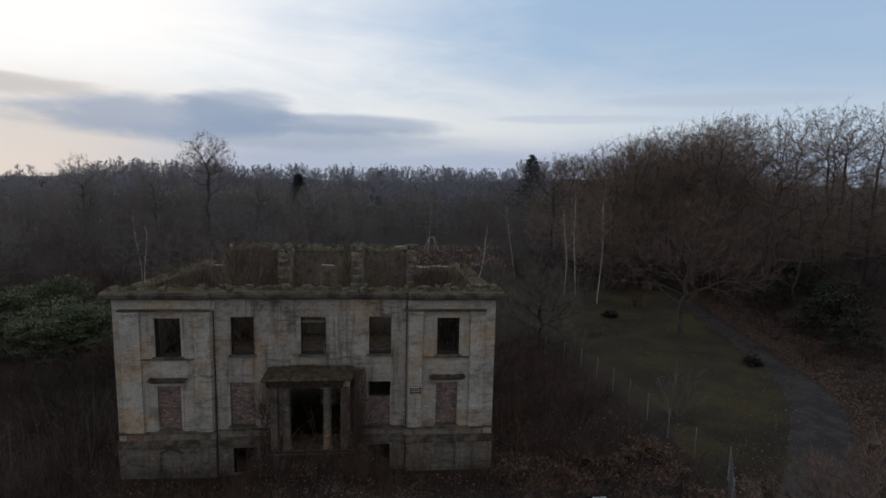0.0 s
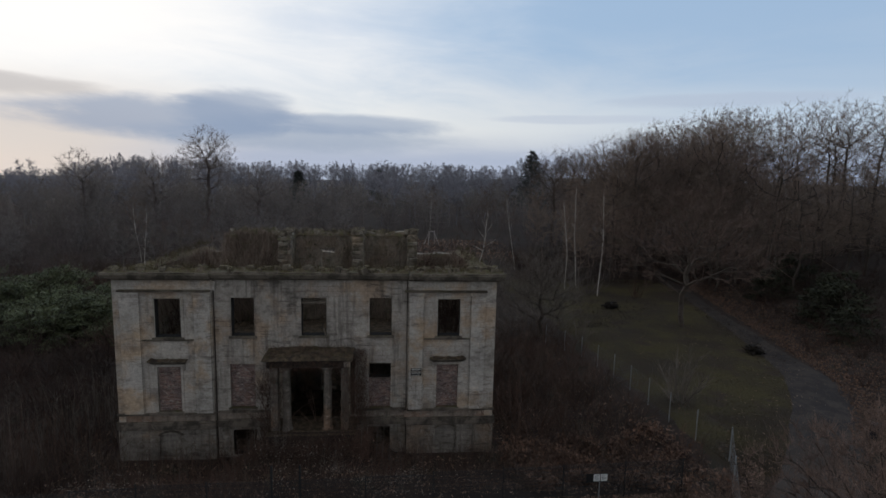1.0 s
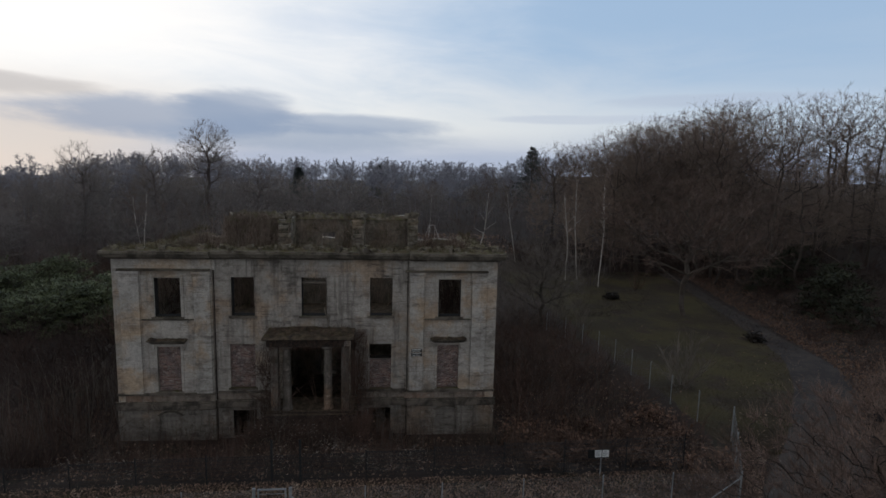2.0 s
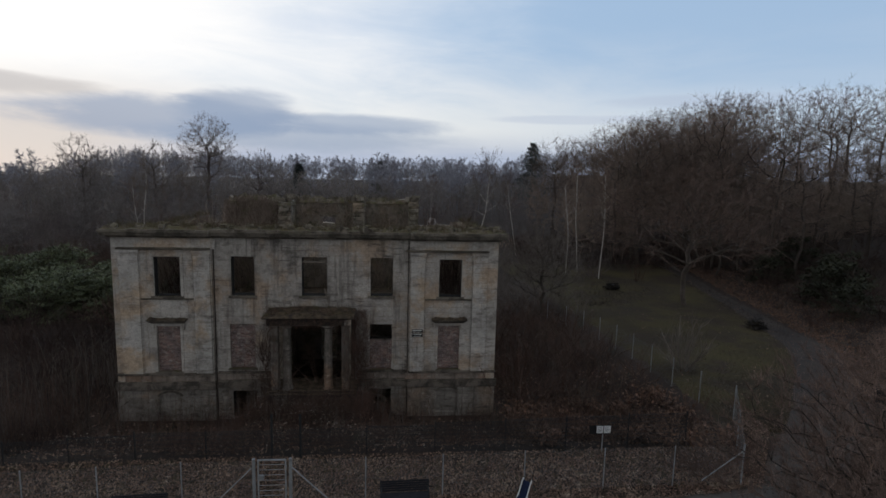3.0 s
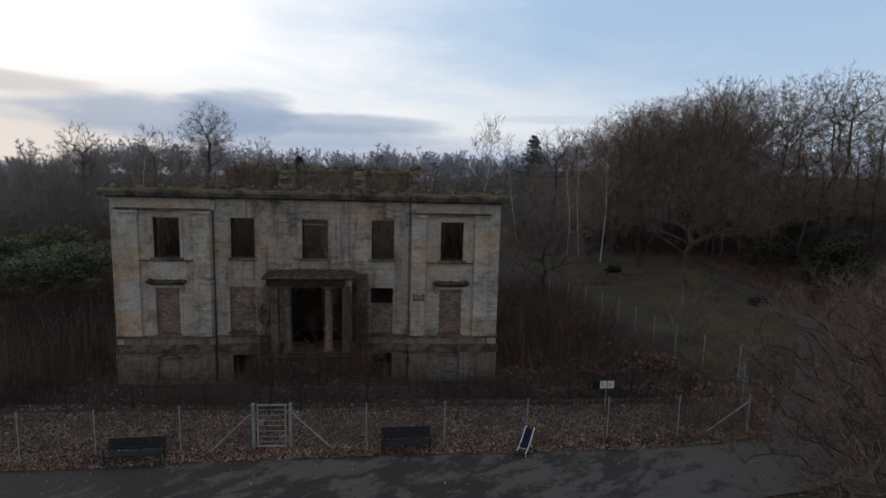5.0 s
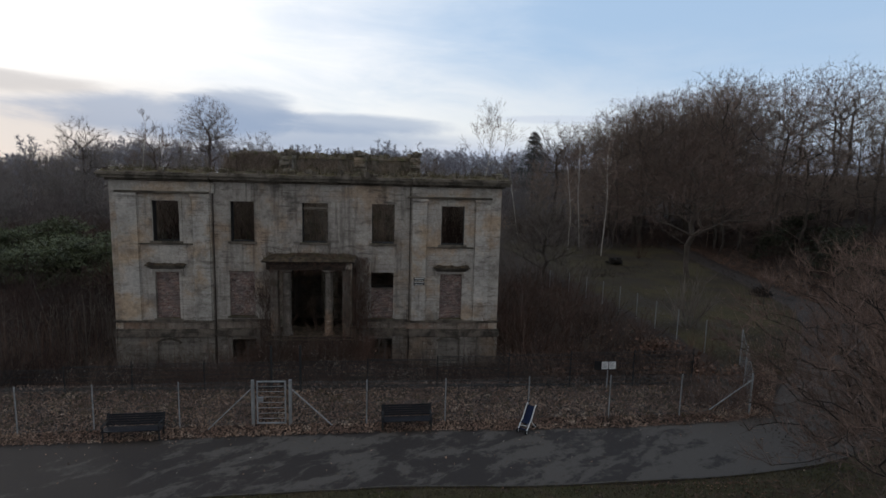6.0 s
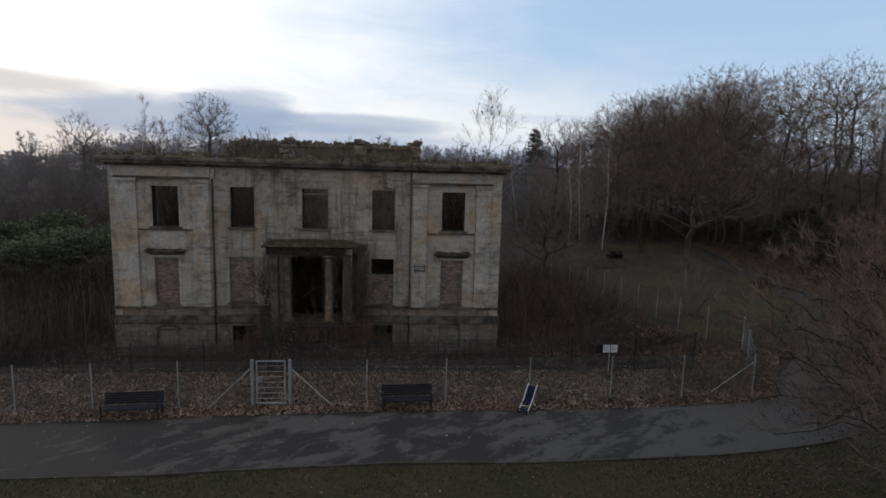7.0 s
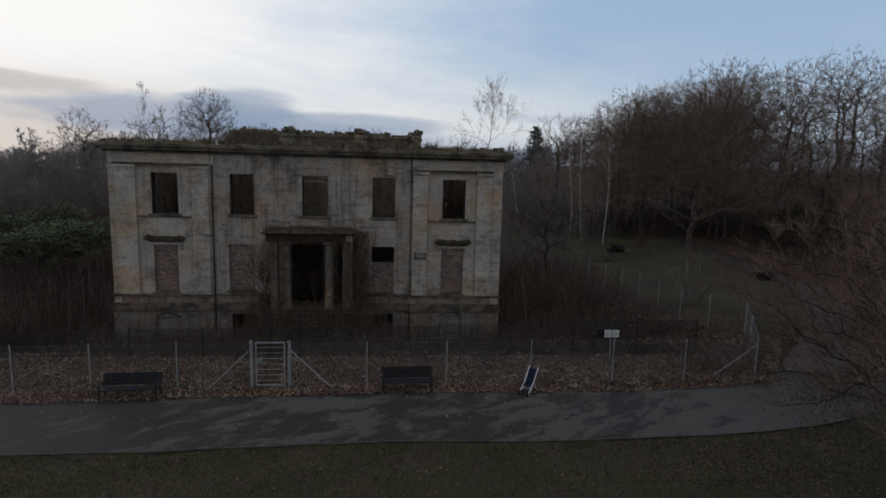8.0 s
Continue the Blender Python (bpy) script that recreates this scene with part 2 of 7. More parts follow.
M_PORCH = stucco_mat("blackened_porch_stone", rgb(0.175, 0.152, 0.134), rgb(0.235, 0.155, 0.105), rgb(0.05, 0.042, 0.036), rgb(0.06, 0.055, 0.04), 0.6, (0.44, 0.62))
M_INNER = stucco_mat("bare_inner_stone", rgb(0.30, 0.265, 0.22), rgb(0.29, 0.22, 0.155), rgb(0.09, 0.078, 0.064), rgb(0.085, 0.083, 0.048), 0.58)
M_PIER = stucco_mat("broken_stone_pier", rgb(0.33, 0.29, 0.24), rgb(0.30, 0.23, 0.165), rgb(0.06, 0.052, 0.044), rgb(0.07, 0.066, 0.04), 0.56)
M_COURSE = mossy_mat("sooty_stone", rgb(0.175, 0.15, 0.124), rgb(0.066, 0.057, 0.047), rgb(0.075, 0.072, 0.03), 0.15)
M_BAND = mossy_mat("stained_stone_band", rgb(0.19, 0.16, 0.134), rgb(0.06, 0.052, 0.044), rgb(0.06, 0.055, 0.035), 0.1)
M_MOSS = mossy_mat("mossy_coping", rgb(0.25, 0.215, 0.17), rgb(0.10, 0.083, 0.065), rgb(0.125, 0.105, 0.055), 0.28)
M_SLAB = mossy_mat("lichened_slab", rgb(0.24, 0.205, 0.17), rgb(0.085, 0.07, 0.058), rgb(0.10, 0.092, 0.05), 0.2)
M_TURF = mossy_mat("turfed_slab", rgb(0.066, 0.048, 0.038), rgb(0.034, 0.026, 0.022), rgb(0.050, 0.038, 0.025), 0.26)
M_RUBBLE = mossy_mat("ivied_rubble", rgb(0.20, 0.17, 0.13), rgb(0.085, 0.07, 0.055), rgb(0.11, 0.10, 0.052), 0.28)
M_BRICK = rough_mat("purple_brick", rgb(0.23, 0.145, 0.122), rgb(0.155, 0.115, 0.112), rgb(0.36, 0.325, 0.29), 2.0, 30.0, 0.9, 0.5, 0.01, island=0.45)
M_MORTAR = rough_mat("mortar", rgb(0.52, 0.48, 0.44), rgb(0.38, 0.345, 0.315), None, 2.0, 30.0)
M_CORNER_TUBE = rough_mat("black_corner_tube", rgb(0.035, 0.03, 0.027), rgb(0.06, 0.042, 0.032), None, 2.0, 14.0, 0.7, 0.3, 0.01)
M_IVY = rough_mat("dead_ivy", rgb(0.30, 0.235, 0.19), rgb(0.20, 0.155, 0.125), rgb(0.155, 0.145, 0.08), 0.5, 3.0, 0.9, 0.0, island=0.4, grain=0.2)
M_DADO = stucco_mat("rusty_render", rgb(0.27, 0.225, 0.19), rgb(0.28, 0.185, 0.135), rgb(0.07, 0.058, 0.05), soot=(0.46, 0.64))
# soot, plus the shade behind the porch put into the colour
M_SOOT_SHADE = rough_mat("sooty_shaded_render", rgb(0.055, 0.045, 0.038), rgb(0.032, 0.027, 0.024), rgb(0.11, 0.08, 0.058), 1.2, 14.0)
M_FRAME = rough_mat("pale_worn_stone", rgb(0.50, 0.47, 0.43), rgb(0.36, 0.33, 0.30), rgb(0.12, 0.10, 0.085), 2.5, 20.0)
M_LINING = rough_mat("near_black_lining", rgb(0.024, 0.02, 0.017), rgb(0.016, 0.0135, 0.012), rgb(0.04, 0.033, 0.027), 3.0, 25.0)
M_TIMBER = rough_mat("grey_timber", rgb(0.20, 0.17, 0.14), rgb(0.13, 0.11, 0.09), None, 3.0, 25.0)
M_FLOOR = rough_mat("leaf_litter", rgb(0.046, 0.029, 0.021), rgb(0.030, 0.021, 0.016), rgb(0.028, 0.025, 0.015), 0.22, 3.5, 0.95, 0.8, 0.08, grain=0.45)
M_GRASS = rough_mat("rough_turf", rgb(0.048, 0.045, 0.019), rgb(0.070, 0.054, 0.030), rgb(0.064, 0.043, 0.030), 0.5, 6.0, 0.95, 0.8, 0.05, grain=0.45)
M_LAWN = rough_mat("damp_lawn", rgb(0.060, 0.047, 0.017), rgb(0.034, 0.0245, 0.015), rgb(0.042, 0.028, 0.019), 0.17, 5.0, 0.95, 0.6, 0.04, grain=0.4)
M_BLADE = rough_mat("grass_blade", rgb(0.074, 0.069, 0.024), rgb(0.105, 0.08, 0.048), rgb(0.05, 0.038, 0.026), 0.6, 8.0, 0.8, 0.0, island=0.5)
M_LEAF = rough_mat("fallen_leaf", rgb(0.255, 0.170, 0.122), rgb(0.165, 0.102, 0.075), rgb(0.33, 0.25, 0.19), 0.6, 9.0, 0.75, 0.0, island=0.6)
M_ROAD = asphalt_mat()
M_KERB = rough_mat("path_edging", rgb(0.10, 0.09, 0.078), rgb(0.06, 0.052, 0.044), None, 1.5, 20.0)
M_BARK = rough_mat("brown_bark", rgb(0.085, 0.068, 0.058), rgb(0.055, 0.045, 0.039), rgb(0.06, 0.058, 0.038), 1.5, 9.0, 0.95, 0.6, 0.03, vary=0.2)
M_TWIG = rough_mat("brown_twigs", rgb(0.225, 0.165, 0.138), rgb(0.175, 0.132, 0.112), None, 0.3, 2.0, 0.9, 0.0, vary=0.3, grain=0.15, thin=0.35)
M_TWIG_RED = rough_mat("russet_twigs", rgb(0.24, 0.18, 0.145), rgb(0.18, 0.142, 0.118), None, 0.3, 2.0, 0.9, 0.0, vary=0.3, grain=0.15, thin=0.35)
M_TWIG_GREY = rough_mat("grey_twigs", rgb(0.17, 0.145, 0.125), rgb(0.12, 0.10, 0.085), None, 0.5, 3.0, 0.9, 0.0, vary=0.2, grain=0.2)
# greyer and paler than the near twigs: haze of distance put into the colour
M_TWIG_FAR = rough_mat("hazed_far_twigs", rgb(0.26, 0.225, 0.208), rgb(0.20, 0.178, 0.168), rgb(0.21, 0.188, 0.165), 0.03, 0.4, 0.95, 0.0, island=0.15, grain=0.2, thin=0.5)
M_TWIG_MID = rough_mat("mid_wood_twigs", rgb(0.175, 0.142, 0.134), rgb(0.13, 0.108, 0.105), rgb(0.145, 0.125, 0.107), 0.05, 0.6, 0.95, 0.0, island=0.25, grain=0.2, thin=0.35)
# bluer and paler still, with the horizon's haze in the base colour
M_TWIG_DIST = rough_mat("hazed_distant_twigs", rgb(0.31, 0.30, 0.33), rgb(0.25, 0.245, 0.275), None, 0.03, 0.4, 0.95, 0.0, island=0.15, grain=0.2, thin=0.5)
M_SCRUB = rough_mat("scrub_twigs", rgb(0.115, 0.068, 0.052), rgb(0.069, 0.047, 0.038), rgb(0.145, 0.106, 0.08), 0.18, 1.5, 0.9, 0.0, island=0.35, grain=0.2)
# scrub twigs again, darkened: the shade beside the house is in the colour
M_SCRUB_DARK = rough_mat("darkened_scrub_twigs", rgb(0.062, 0.038, 0.031), rgb(0.036, 0.025, 0.021), rgb(0.085, 0.06, 0.047), 0.18, 1.5, 0.9, 0.0, island=0.4, grain=0.2)
M_BIRCH = rough_mat("birch_bark", rgb(0.60, 0.55, 0.50), rgb(0.40, 0.36, 0.31), rgb(0.08, 0.066, 0.055), 2.5, 9.0, 0.75, 0.3, 0.02)
M_EVERGREEN = rough_mat("evergreen_leaf", rgb(0.125, 0.138, 0.066), rgb(0.052, 0.061, 0.032), None, 0.5, 3.0, 0.65, 0.0, island=0.22, grain=0.2)
M_CONIFER = rough_mat("conifer_needles", rgb(0.042, 0.043, 0.024), rgb(0.028, 0.030, 0.018), None, 0.5, 3.0, 0.8, 0.0, island=0.4)
M_GALV = rough_mat("galvanised_steel", rgb(0.35, 0.36, 0.37), rgb(0.26, 0.268, 0.275), None, 3.0, 20.0, 0.55, 0.1, 0.004, metal=0.35)
M_WIRE = rough_mat("fence_wire", rgb(0.20, 0.20, 0.20), rgb(0.14, 0.14, 0.14), None, 3.0, 20.0, 0.6, 0.0, metal=0.4)
M_DARKSTEEL = rough_mat("dark_painted_steel", rgb(0.030, 0.032, 0.033), rgb(0.022, 0.023, 0.025), None, 3.0, 20.0, 0.6, 0.1, 0.004)
M_BENCH = rough_mat("black_stained_wood", rgb(0.021, 0.021, 0.026), rgb(0.014, 0.014, 0.018), rgb(0.034, 0.034, 0.035), 3.0, 25.0, 0.6, 0.3, 0.006)
M_WHITE = rough_mat("white_panel", rgb(0.75, 0.76, 0.76), rgb(0.66, 0.67, 0.67), None, 5.0, 30.0, 0.5, 0.0, grain=0.06)
M_BLACK = rough_mat("black_panel", rgb(0.012, 0.012, 0.013), rgb(0.018, 0.018, 0.019), None, 5.0, 30.0, 0.5, 0.0)
M_INK = rough_mat("grey_ink", rgb(0.22, 0.25, 0.27), rgb(0.18, 0.2, 0.22), None, 5.0, 30.0, 0.5, 0.0)
M_BLUE = rough_mat("navy_fabric", rgb(0.012, 0.020, 0.055), rgb(0.009, 0.014, 0.04), None, 6.0, 60.0, 0.85, 0.2, 0.004)
M_RUBBER = rough_mat("black_rubber", rgb(0.015, 0.015, 0.015), rgb(0.022, 0.022, 0.022), None, 6.0, 40.0, 0.8, 0.1, 0.003)
# ---------------------------------------------------------------- geometry helpers
class Geo:
    """Collects vertices and faces for one mesh."""

    def __init__(self):
        self.v, self.f = [], []

    def face(self, *pts):
        k = len(self.v)
        self.v += [tuple(p) for p in pts]
        self.f.append(tuple(range(k, k + len(pts))))
        return self

    def box(self, x0, x1, y0, y1, z0, z1):
        k = len(self.v)
        self.v += [(x, y, z) for z in (z0, z1) for y in (y0, y1) for x in (x0, x1)]
        self.f += [tuple(k + i for i in q) for q in ((0, 2, 3, 1), (4, 5, 7, 6), (0, 1, 5, 4), (2, 6, 7, 3), (0, 4, 6, 2), (1, 3, 7, 5))]
        return self

    def lathe(self, cx, cy, profile, sides=16):
        """A turned shape from (radius, z) pairs, closed at both ends."""
        k = len(self.v)
        for r, z in profile:
            self.v += [(cx + r * math.cos(2 * math.pi * i / sides), cy + r * math.sin(2 * math.pi * i / sides), z) for i in range(sides)]
        for j in range(len(profile) - 1):
            for i in range(sides):
                a, b = k + j * sides + i, k + j * sides + (i + 1) % sides
                self.f.append((a, b, b + sides, a + sides))
        self.f.append(tuple(k + i for i in reversed(range(sides))))
        self.f.append(tuple(k + (len(profile) - 1) * sides + i for i in range(sides)))
        return self

    def tube(self, pts, r, sides=8, r1=None):
        """A round bar along a line of points."""
        pts = [Vector(p) for p in pts]
        k = len(self.v)
        for j, p in enumerate(pts):
            d = (pts[min(j + 1, len(pts) - 1)] - pts[max(j - 1, 0)]).normalized()
            u = d.orthogonal().normalized() if j == 0 else (u - d * u.dot(d)).normalized()
            w = d.cross(u)
            rr = r if r1 is None else r + (r1 - r) * j / (len(pts) - 1)
            self.v += [tuple(p + rr * (math.cos(2 * math.pi * i / sides) * u + math.sin(2 * math.pi * i / sides) * w)) for i in range(sides)]
        for j in range(len(pts) - 1):
            for i in range(sides):
                a, b = k + j * sides + i, k + j * sides + (i + 1) % sides
                self.f.append((a, b, b + sides, a + sides))
        self.f.append(tuple(k + i for i in reversed(range(sides))))
        self.f.append(tuple(k + (len(pts) - 1) * sides + i for i in range(sides)))
        return self

    def wall(self, axis, u0, u1, z0, z1, t0, t1, holes=(), top=None, step=1.2):
        """An upright wall along x or y from u0 to u1, thick from t0 to t1, with holes (u0, u1, z0, z1) through it and a ragged top(u)."""
        us = sorted({u0, u1, *[h[0] for h in holes], *[h[1] for h in holes]})
        zs = sorted({z0, z1, *[h[2] for h in holes if h[2] > z0], *[h[3] for h in holes if h[3] < z1]})

        def fill(vals):
            out = []
            for a, b in zip(vals, vals[1:]):
                m = max(1, int((b - a) / step + 0.5))
                out += [a + (b - a) * i / m for i in range(m)]
            return out + [vals[-1]]

        us, zs = fill(us), fill(zs)
        nu, nz = len(us), len(zs)
        solid = [[not any(h[0] < (us[i] + us[i + 1]) / 2 < h[1] and h[2] < (zs[j] + zs[j + 1]) / 2 < h[3] for h in holes)
                  for j in range(nz - 1)] for i in range(nu - 1)]
        k = len(self.v)
        for t in (t0, t1):
            for i in range(nu):
                for j in range(nz):
                    z = zs[j]
                    if top is not None and j == nz - 1:
                        z = top(us[i])
                    self.v.append((us[i], t, z) if axis == "x" else (t, us[i], z))

        def at(s, i, j):
            return k + (s * nu + i) * nz + j

        def ok(i, j):
            return 0 <= i < nu - 1 and 0 <= j < nz - 1 and solid[i][j]

        for i in range(nu - 1):
            for j in range(nz - 1):
                if not solid[i][j]:
                    continue
                self.f.append((at(0, i, j), at(0, i + 1, j), at(0, i + 1, j + 1), at(0, i, j + 1)))
                self.f.append((at(1, i, j), at(1, i, j + 1), at(1, i + 1, j + 1), at(1, i + 1, j)))
                for di, dj, a, b in ((-1, 0, (i, j), (i, j + 1)), (1, 0, (i + 1, j + 1), (i + 1, j)), (0, -1, (i + 1, j), (i, j)), (0, 1, (i, j + 1), (i + 1, j + 1))):
                    if not ok(i + di, j + dj):
                        self.f.append((at(0, *a), at(0, *b), at(1, *b), at(1, *a)))
        return self

    def mesh(self, name, material, bevel=0.0, smooth=False):
        me = bpy.data.meshes.new(name)
        me.from_pydata(self.v, [], self.f)
        bm = bmesh.new()
        bm.from_mesh(me)
        if bevel:
            bmesh.ops.remove_doubles(bm, verts=bm.verts, dist=0.0005)
            es = [e for e in bm.edges if len(e.link_faces) == 2 and e.calc_face_angle(0) > 0.6]
            bmesh.ops.bevel(bm, geom=es, offset=bevel, segments=1, affect="EDGES", clamp_overlap=True)
        bmesh.ops.recalc_face_normals(bm, faces=bm.faces)
        for fc in bm.faces:
            fc.smooth = smooth
        bm.to_mesh(me)
        bm.free()
        me.materials.append(material)
        return me


def raw_mesh(name, verts, faces, material, smooth=False):
    """A mesh straight from arrays."""
    me = bpy.data.meshes.new(name)
    me.from_pydata(verts if isinstance(verts, list) else verts.tolist(), [], faces if isinstance(faces, list) else faces.tolist())
    me.materials.append(material)
    if smooth:
        me.polygons.foreach_set("use_smooth", [True] * len(me.polygons))
    return me


def part(name, geo, material, parent, label="", bevel=0.0, smooth=False):
    """One mesh object under a thing or a part."""
    if isinstance(geo, bpy.types.Mesh):
        me = geo
        me.name = name
        me.materials.clear()
        me.materials.append(material)
    else:
        me = geo.mesh(name, material, bevel, smooth)
    ob = new(name, me)
    ob.parent = parent
    if label:
        tagged(ob, label)
    return ob


def thing(name, label, category, group="", at=(0, 0, 0), turn=0.0):
    """An Empty at the base of a thing."""
    ob = new(name)
    ob.empty_display_size = 0.3
    ob.matrix_world = pose(*at, 0, 0, turn)
    return tagged(ob, label, category, group)


def structure(name, me, label, category):
    return tagged(new(name, me), label, category, kind="structure")


def smoothstep(a, b, v):
    t = np.clip((np.asarray(v, float) - a) / (b - a), 0, 1)
    return t * t * (3 - 2 * t)


# ---------------------------------------------------------------- ground
# centre line of the tarmac path, with its half width
TRACK = [(-60.5, 17.82, 2.0), (-30.6, 17.99, 1.9), (-13.4, 18.03, 1.95), (-4.27, 18.55, 1.97), (1.83, 18.6, 2.0), (6.43, 18.65, 1.95), (11.05, 18.72, 1.9), (15.5, 19.3, 1.8),
         (20.12, 22.84, 2.25), (24.95, 28.53, 1.9), (30.07, 34.79, 1.95), (33.21, 40.14, 1.85), (34.89, 45.95, 1.35), (37.05, 53.6, 1.1), (39.1, 62.5, 1.0), (41.2, 73.0, 1.0),
         (43.0, 85.0, 1.0), (49.0, 107.0, 1.0)]
T_X, T_Y = np.array([p[0] for p in TRACK], float), np.array([p[1] for p in TRACK], float)


def hz(x, y):
    """Height of the ground."""
    x, y = np.asarray(x, float), np.asarray(y, float)
    left = -2.05 * smoothstep(24.4, 31.0, y)
    right = -2.0 * smoothstep(21.0, 85.0, y)
    z = left + (right - left) * smoothstep(12.5, 20.0, x)
    z = z + 1.1 * smoothstep(46.0, 88.0, y) + 2.2 * smoothstep(80.0, 110.0, y) + 2.6 * smoothstep(108.0, 260.0, y)
    d = x - np.interp(y, T_Y[6:], T_X[6:])
    z = z + 8.5 * smoothstep(1.0, 50.0, d) * smoothstep(20.0, 48.0, y)
    z = z + 1.75 * smoothstep(26.4, 30.8, y) * (1 - smoothstep(33.0, 34.0, y)) * smoothstep(-9.6, -7.4, x) * (1 - smoothstep(-2.2, 0.2, x))
    z = z - 6.0 * smoothstep(110.0, 220.0, y) * smoothstep(0.47, 0.60, -x / np.maximum(y, 1.0))
    z = z + 0.10 * np.sin(x * 0.31 + 1.0) * np.sin(y * 0.27) * smoothstep(24.0, 30.0, y)
    return z


def gz(x, y):
    return float(hz(x, y))


def graded(lo, fine0, fine1, hi, step, mid0, mid1, mstep):
    far = [lo, lo * 0.6, lo * 0.35]
    vals = far + list(np.arange(mid0, fine0, mstep)) + list(np.arange(fine0, fine1, step)) + list(np.arange(fine1, mid1, mstep)) + [hi * 0.35, hi * 0.6, hi]
    return np.array(sorted(set(float(v) for v in vals)))


def build_ground():
    xs = graded(-3000, -40, 60, 3000, 1.0, -260, 260, 5.0)
    ys = graded(-3000, 12, 95, 4000, 1.0, -60, 380, 5.0)
    gx, gy = np.meshgrid(xs, ys, indexing="ij")
    far = np.hypot(gx, gy) > 450
    # beyond the woods the land falls away to the lowland
    gh = np.where(far, 3.6 - 0.02 * (np.hypot(gx, gy) - 450), hz(gx, gy))
    v = np.stack([gx, gy, gh], -1).reshape(-1, 3)
    nx, ny = len(xs), len(ys)
    i = np.arange(nx - 1)[:, None] * ny + np.arange(ny - 1)[None, :]
    f = np.stack([i, i + ny, i + ny + 1, i + 1], -1).reshape(-1, 4)
    structure("ground", raw_mesh("ground", v, f, M_FLOOR, True), "dark brown ground of dead leaves, earth and low growth", "ground")


def strip(points, offset, material, name, across=7, wobble=0.12, per=0.7, thick=0.0):
    """A band of varying half width along a line, laid on the ground."""
    px = np.array([p[0] for p in points], float)
    py = np.array([p[1] for p in points], float)
    pw = np.array([p[2] for p in points], float)
    s = np.concatenate([[0], np.cumsum(np.hypot(np.diff(px), np.diff(py)))])
    q = np.arange(0, s[-1], per)
    # rounded bends
    ker = np.ones(7) / 7
    cx, cy, cw = (np.convolve(np.pad(np.interp(q, s, a), 3, "edge"), ker, "valid") for a in (px, py, pw))
    tx, ty = np.gradient(cx), np.gradient(cy)
    ln = np.hypot(tx, ty)
    nx_, ny_ = -ty / ln, tx / ln
    rng = np.random.default_rng(5)
    wob = np.convolve(rng.normal(0, wobble, len(q) + 4), np.ones(5) / 5, "valid")
    wob2 = np.convolve(rng.normal(0, wobble, len(q) + 4), np.ones(5) / 5, "valid")
    rows = []
    for j in range(across):
        a = -1 + 2 * j / (across - 1)
        w = cw * a + np.where(a > 0, wob, wob2) * abs(a)
        X, Y = cx + nx_ * w, cy + ny_ * w
        rows.append(np.stack([X, Y, hz(X, Y) + offset * (1.0 if abs(a) < 0.99 else 0.55)], -1))
    v = np.stack(rows, 1).reshape(-1, 3)
    i = np.arange(len(q) - 1)[:, None] * across + np.arange(across - 1)[None, :]
    f = np.stack([i, i + 1, i + across + 1, i + across], -1).reshape(-1, 4)[:, ::-1]
    return raw_mesh(name, v, f, material, True), np.stack(rows, 1)


def build_track():
    me, rows = strip(TRACK, 0.035, M_ROAD, "tarmac_path")
    structure("path", me, "worn grey tarmac path with dark damp patches", "path")
    # thin concrete edging on the grass side
    near = rows[:, 0] if rows[60, 0, 1] < rows[60, -1, 1] else rows[:, -1]
    sel = [p for p in near if -45 < p[0] < 17 and p[1] < 20]
    g = Geo()
    for a, b in zip(sel, sel[1:]):
        a, b = Vector(a), Vector(b)
        d = (b - a).normalized()
        nrm = Vector((-d.y, d.x, 0)) * 0.025
        k = len(g.v)
        for p in (a, b):
            for sgn in (-1, 1):
                for z in (-0.05, 0.04):
                    g.v.append(tuple(p + nrm * sgn + Vector((0, 0, z))))
        g.f += [tuple(k + i for i in q) for q in ((0, 4, 5, 1), (1, 5, 7, 3), (3, 7, 6, 2), (2, 6, 4, 0))]
    structure("path_edging", g.mesh("path_edging", M_KERB), "low concrete edging between path and grass", "edging")


def sheet(name, outline, inner, material, offset, label, category, step=1.0, seed=1):
    """Turf laid over the ground inside an outline given as low and high y for each x."""
    xs = np.arange(outline[0], outline[1] + step, step)
    nv = 26
    v, f = [], []
    rng = np.random.default_rng(seed)
    for x in xs:
        y0, y1 = inner(x)
        y0, y1 = y0 + rng.normal(0, 0.12), y1 + rng.normal(0, 0.12)
        for j in range(nv):
            y = y0 + (y1 - y0) * j / (nv - 1)
            edge = 0.0 if j in (0, nv - 1) else 1.0
            v.append((float(x), float(y), gz(x, y) + offset * (0.2 + 0.8 * edge)))
    for i in range(len(xs) - 1):
        for j in range(nv - 1):
            a = i * nv + j
            f.append((a, a + nv, a + nv + 1, a + 1))
    structure(name, raw_mesh(name, v, f, material, True), label, category)


build_ground()
build_track()
_, _rows = strip(TRACK, 0.0, M_ROAD, "spare")
bpy.data.meshes.remove(bpy.data.meshes["spare"])
_a, _b = _rows[:, 0], _rows[:, -1]
NEAR_EDGE = _a if _a[60, 1] < _b[60, 1] else _b
FAR_EDGE = _b if NEAR_EDGE is _a else _a
_o = np.argsort(NEAR_EDGE[:, 0])
sheet("verge", (-60, 22), lambda x: (-12.0, float(np.interp(x, NEAR_EDGE[_o, 0], NEAR_EDGE[_o, 1])) - 0.02), M_GRASS, 0.03,
      "rough dark green and brown grass verge beside the path", "grass")
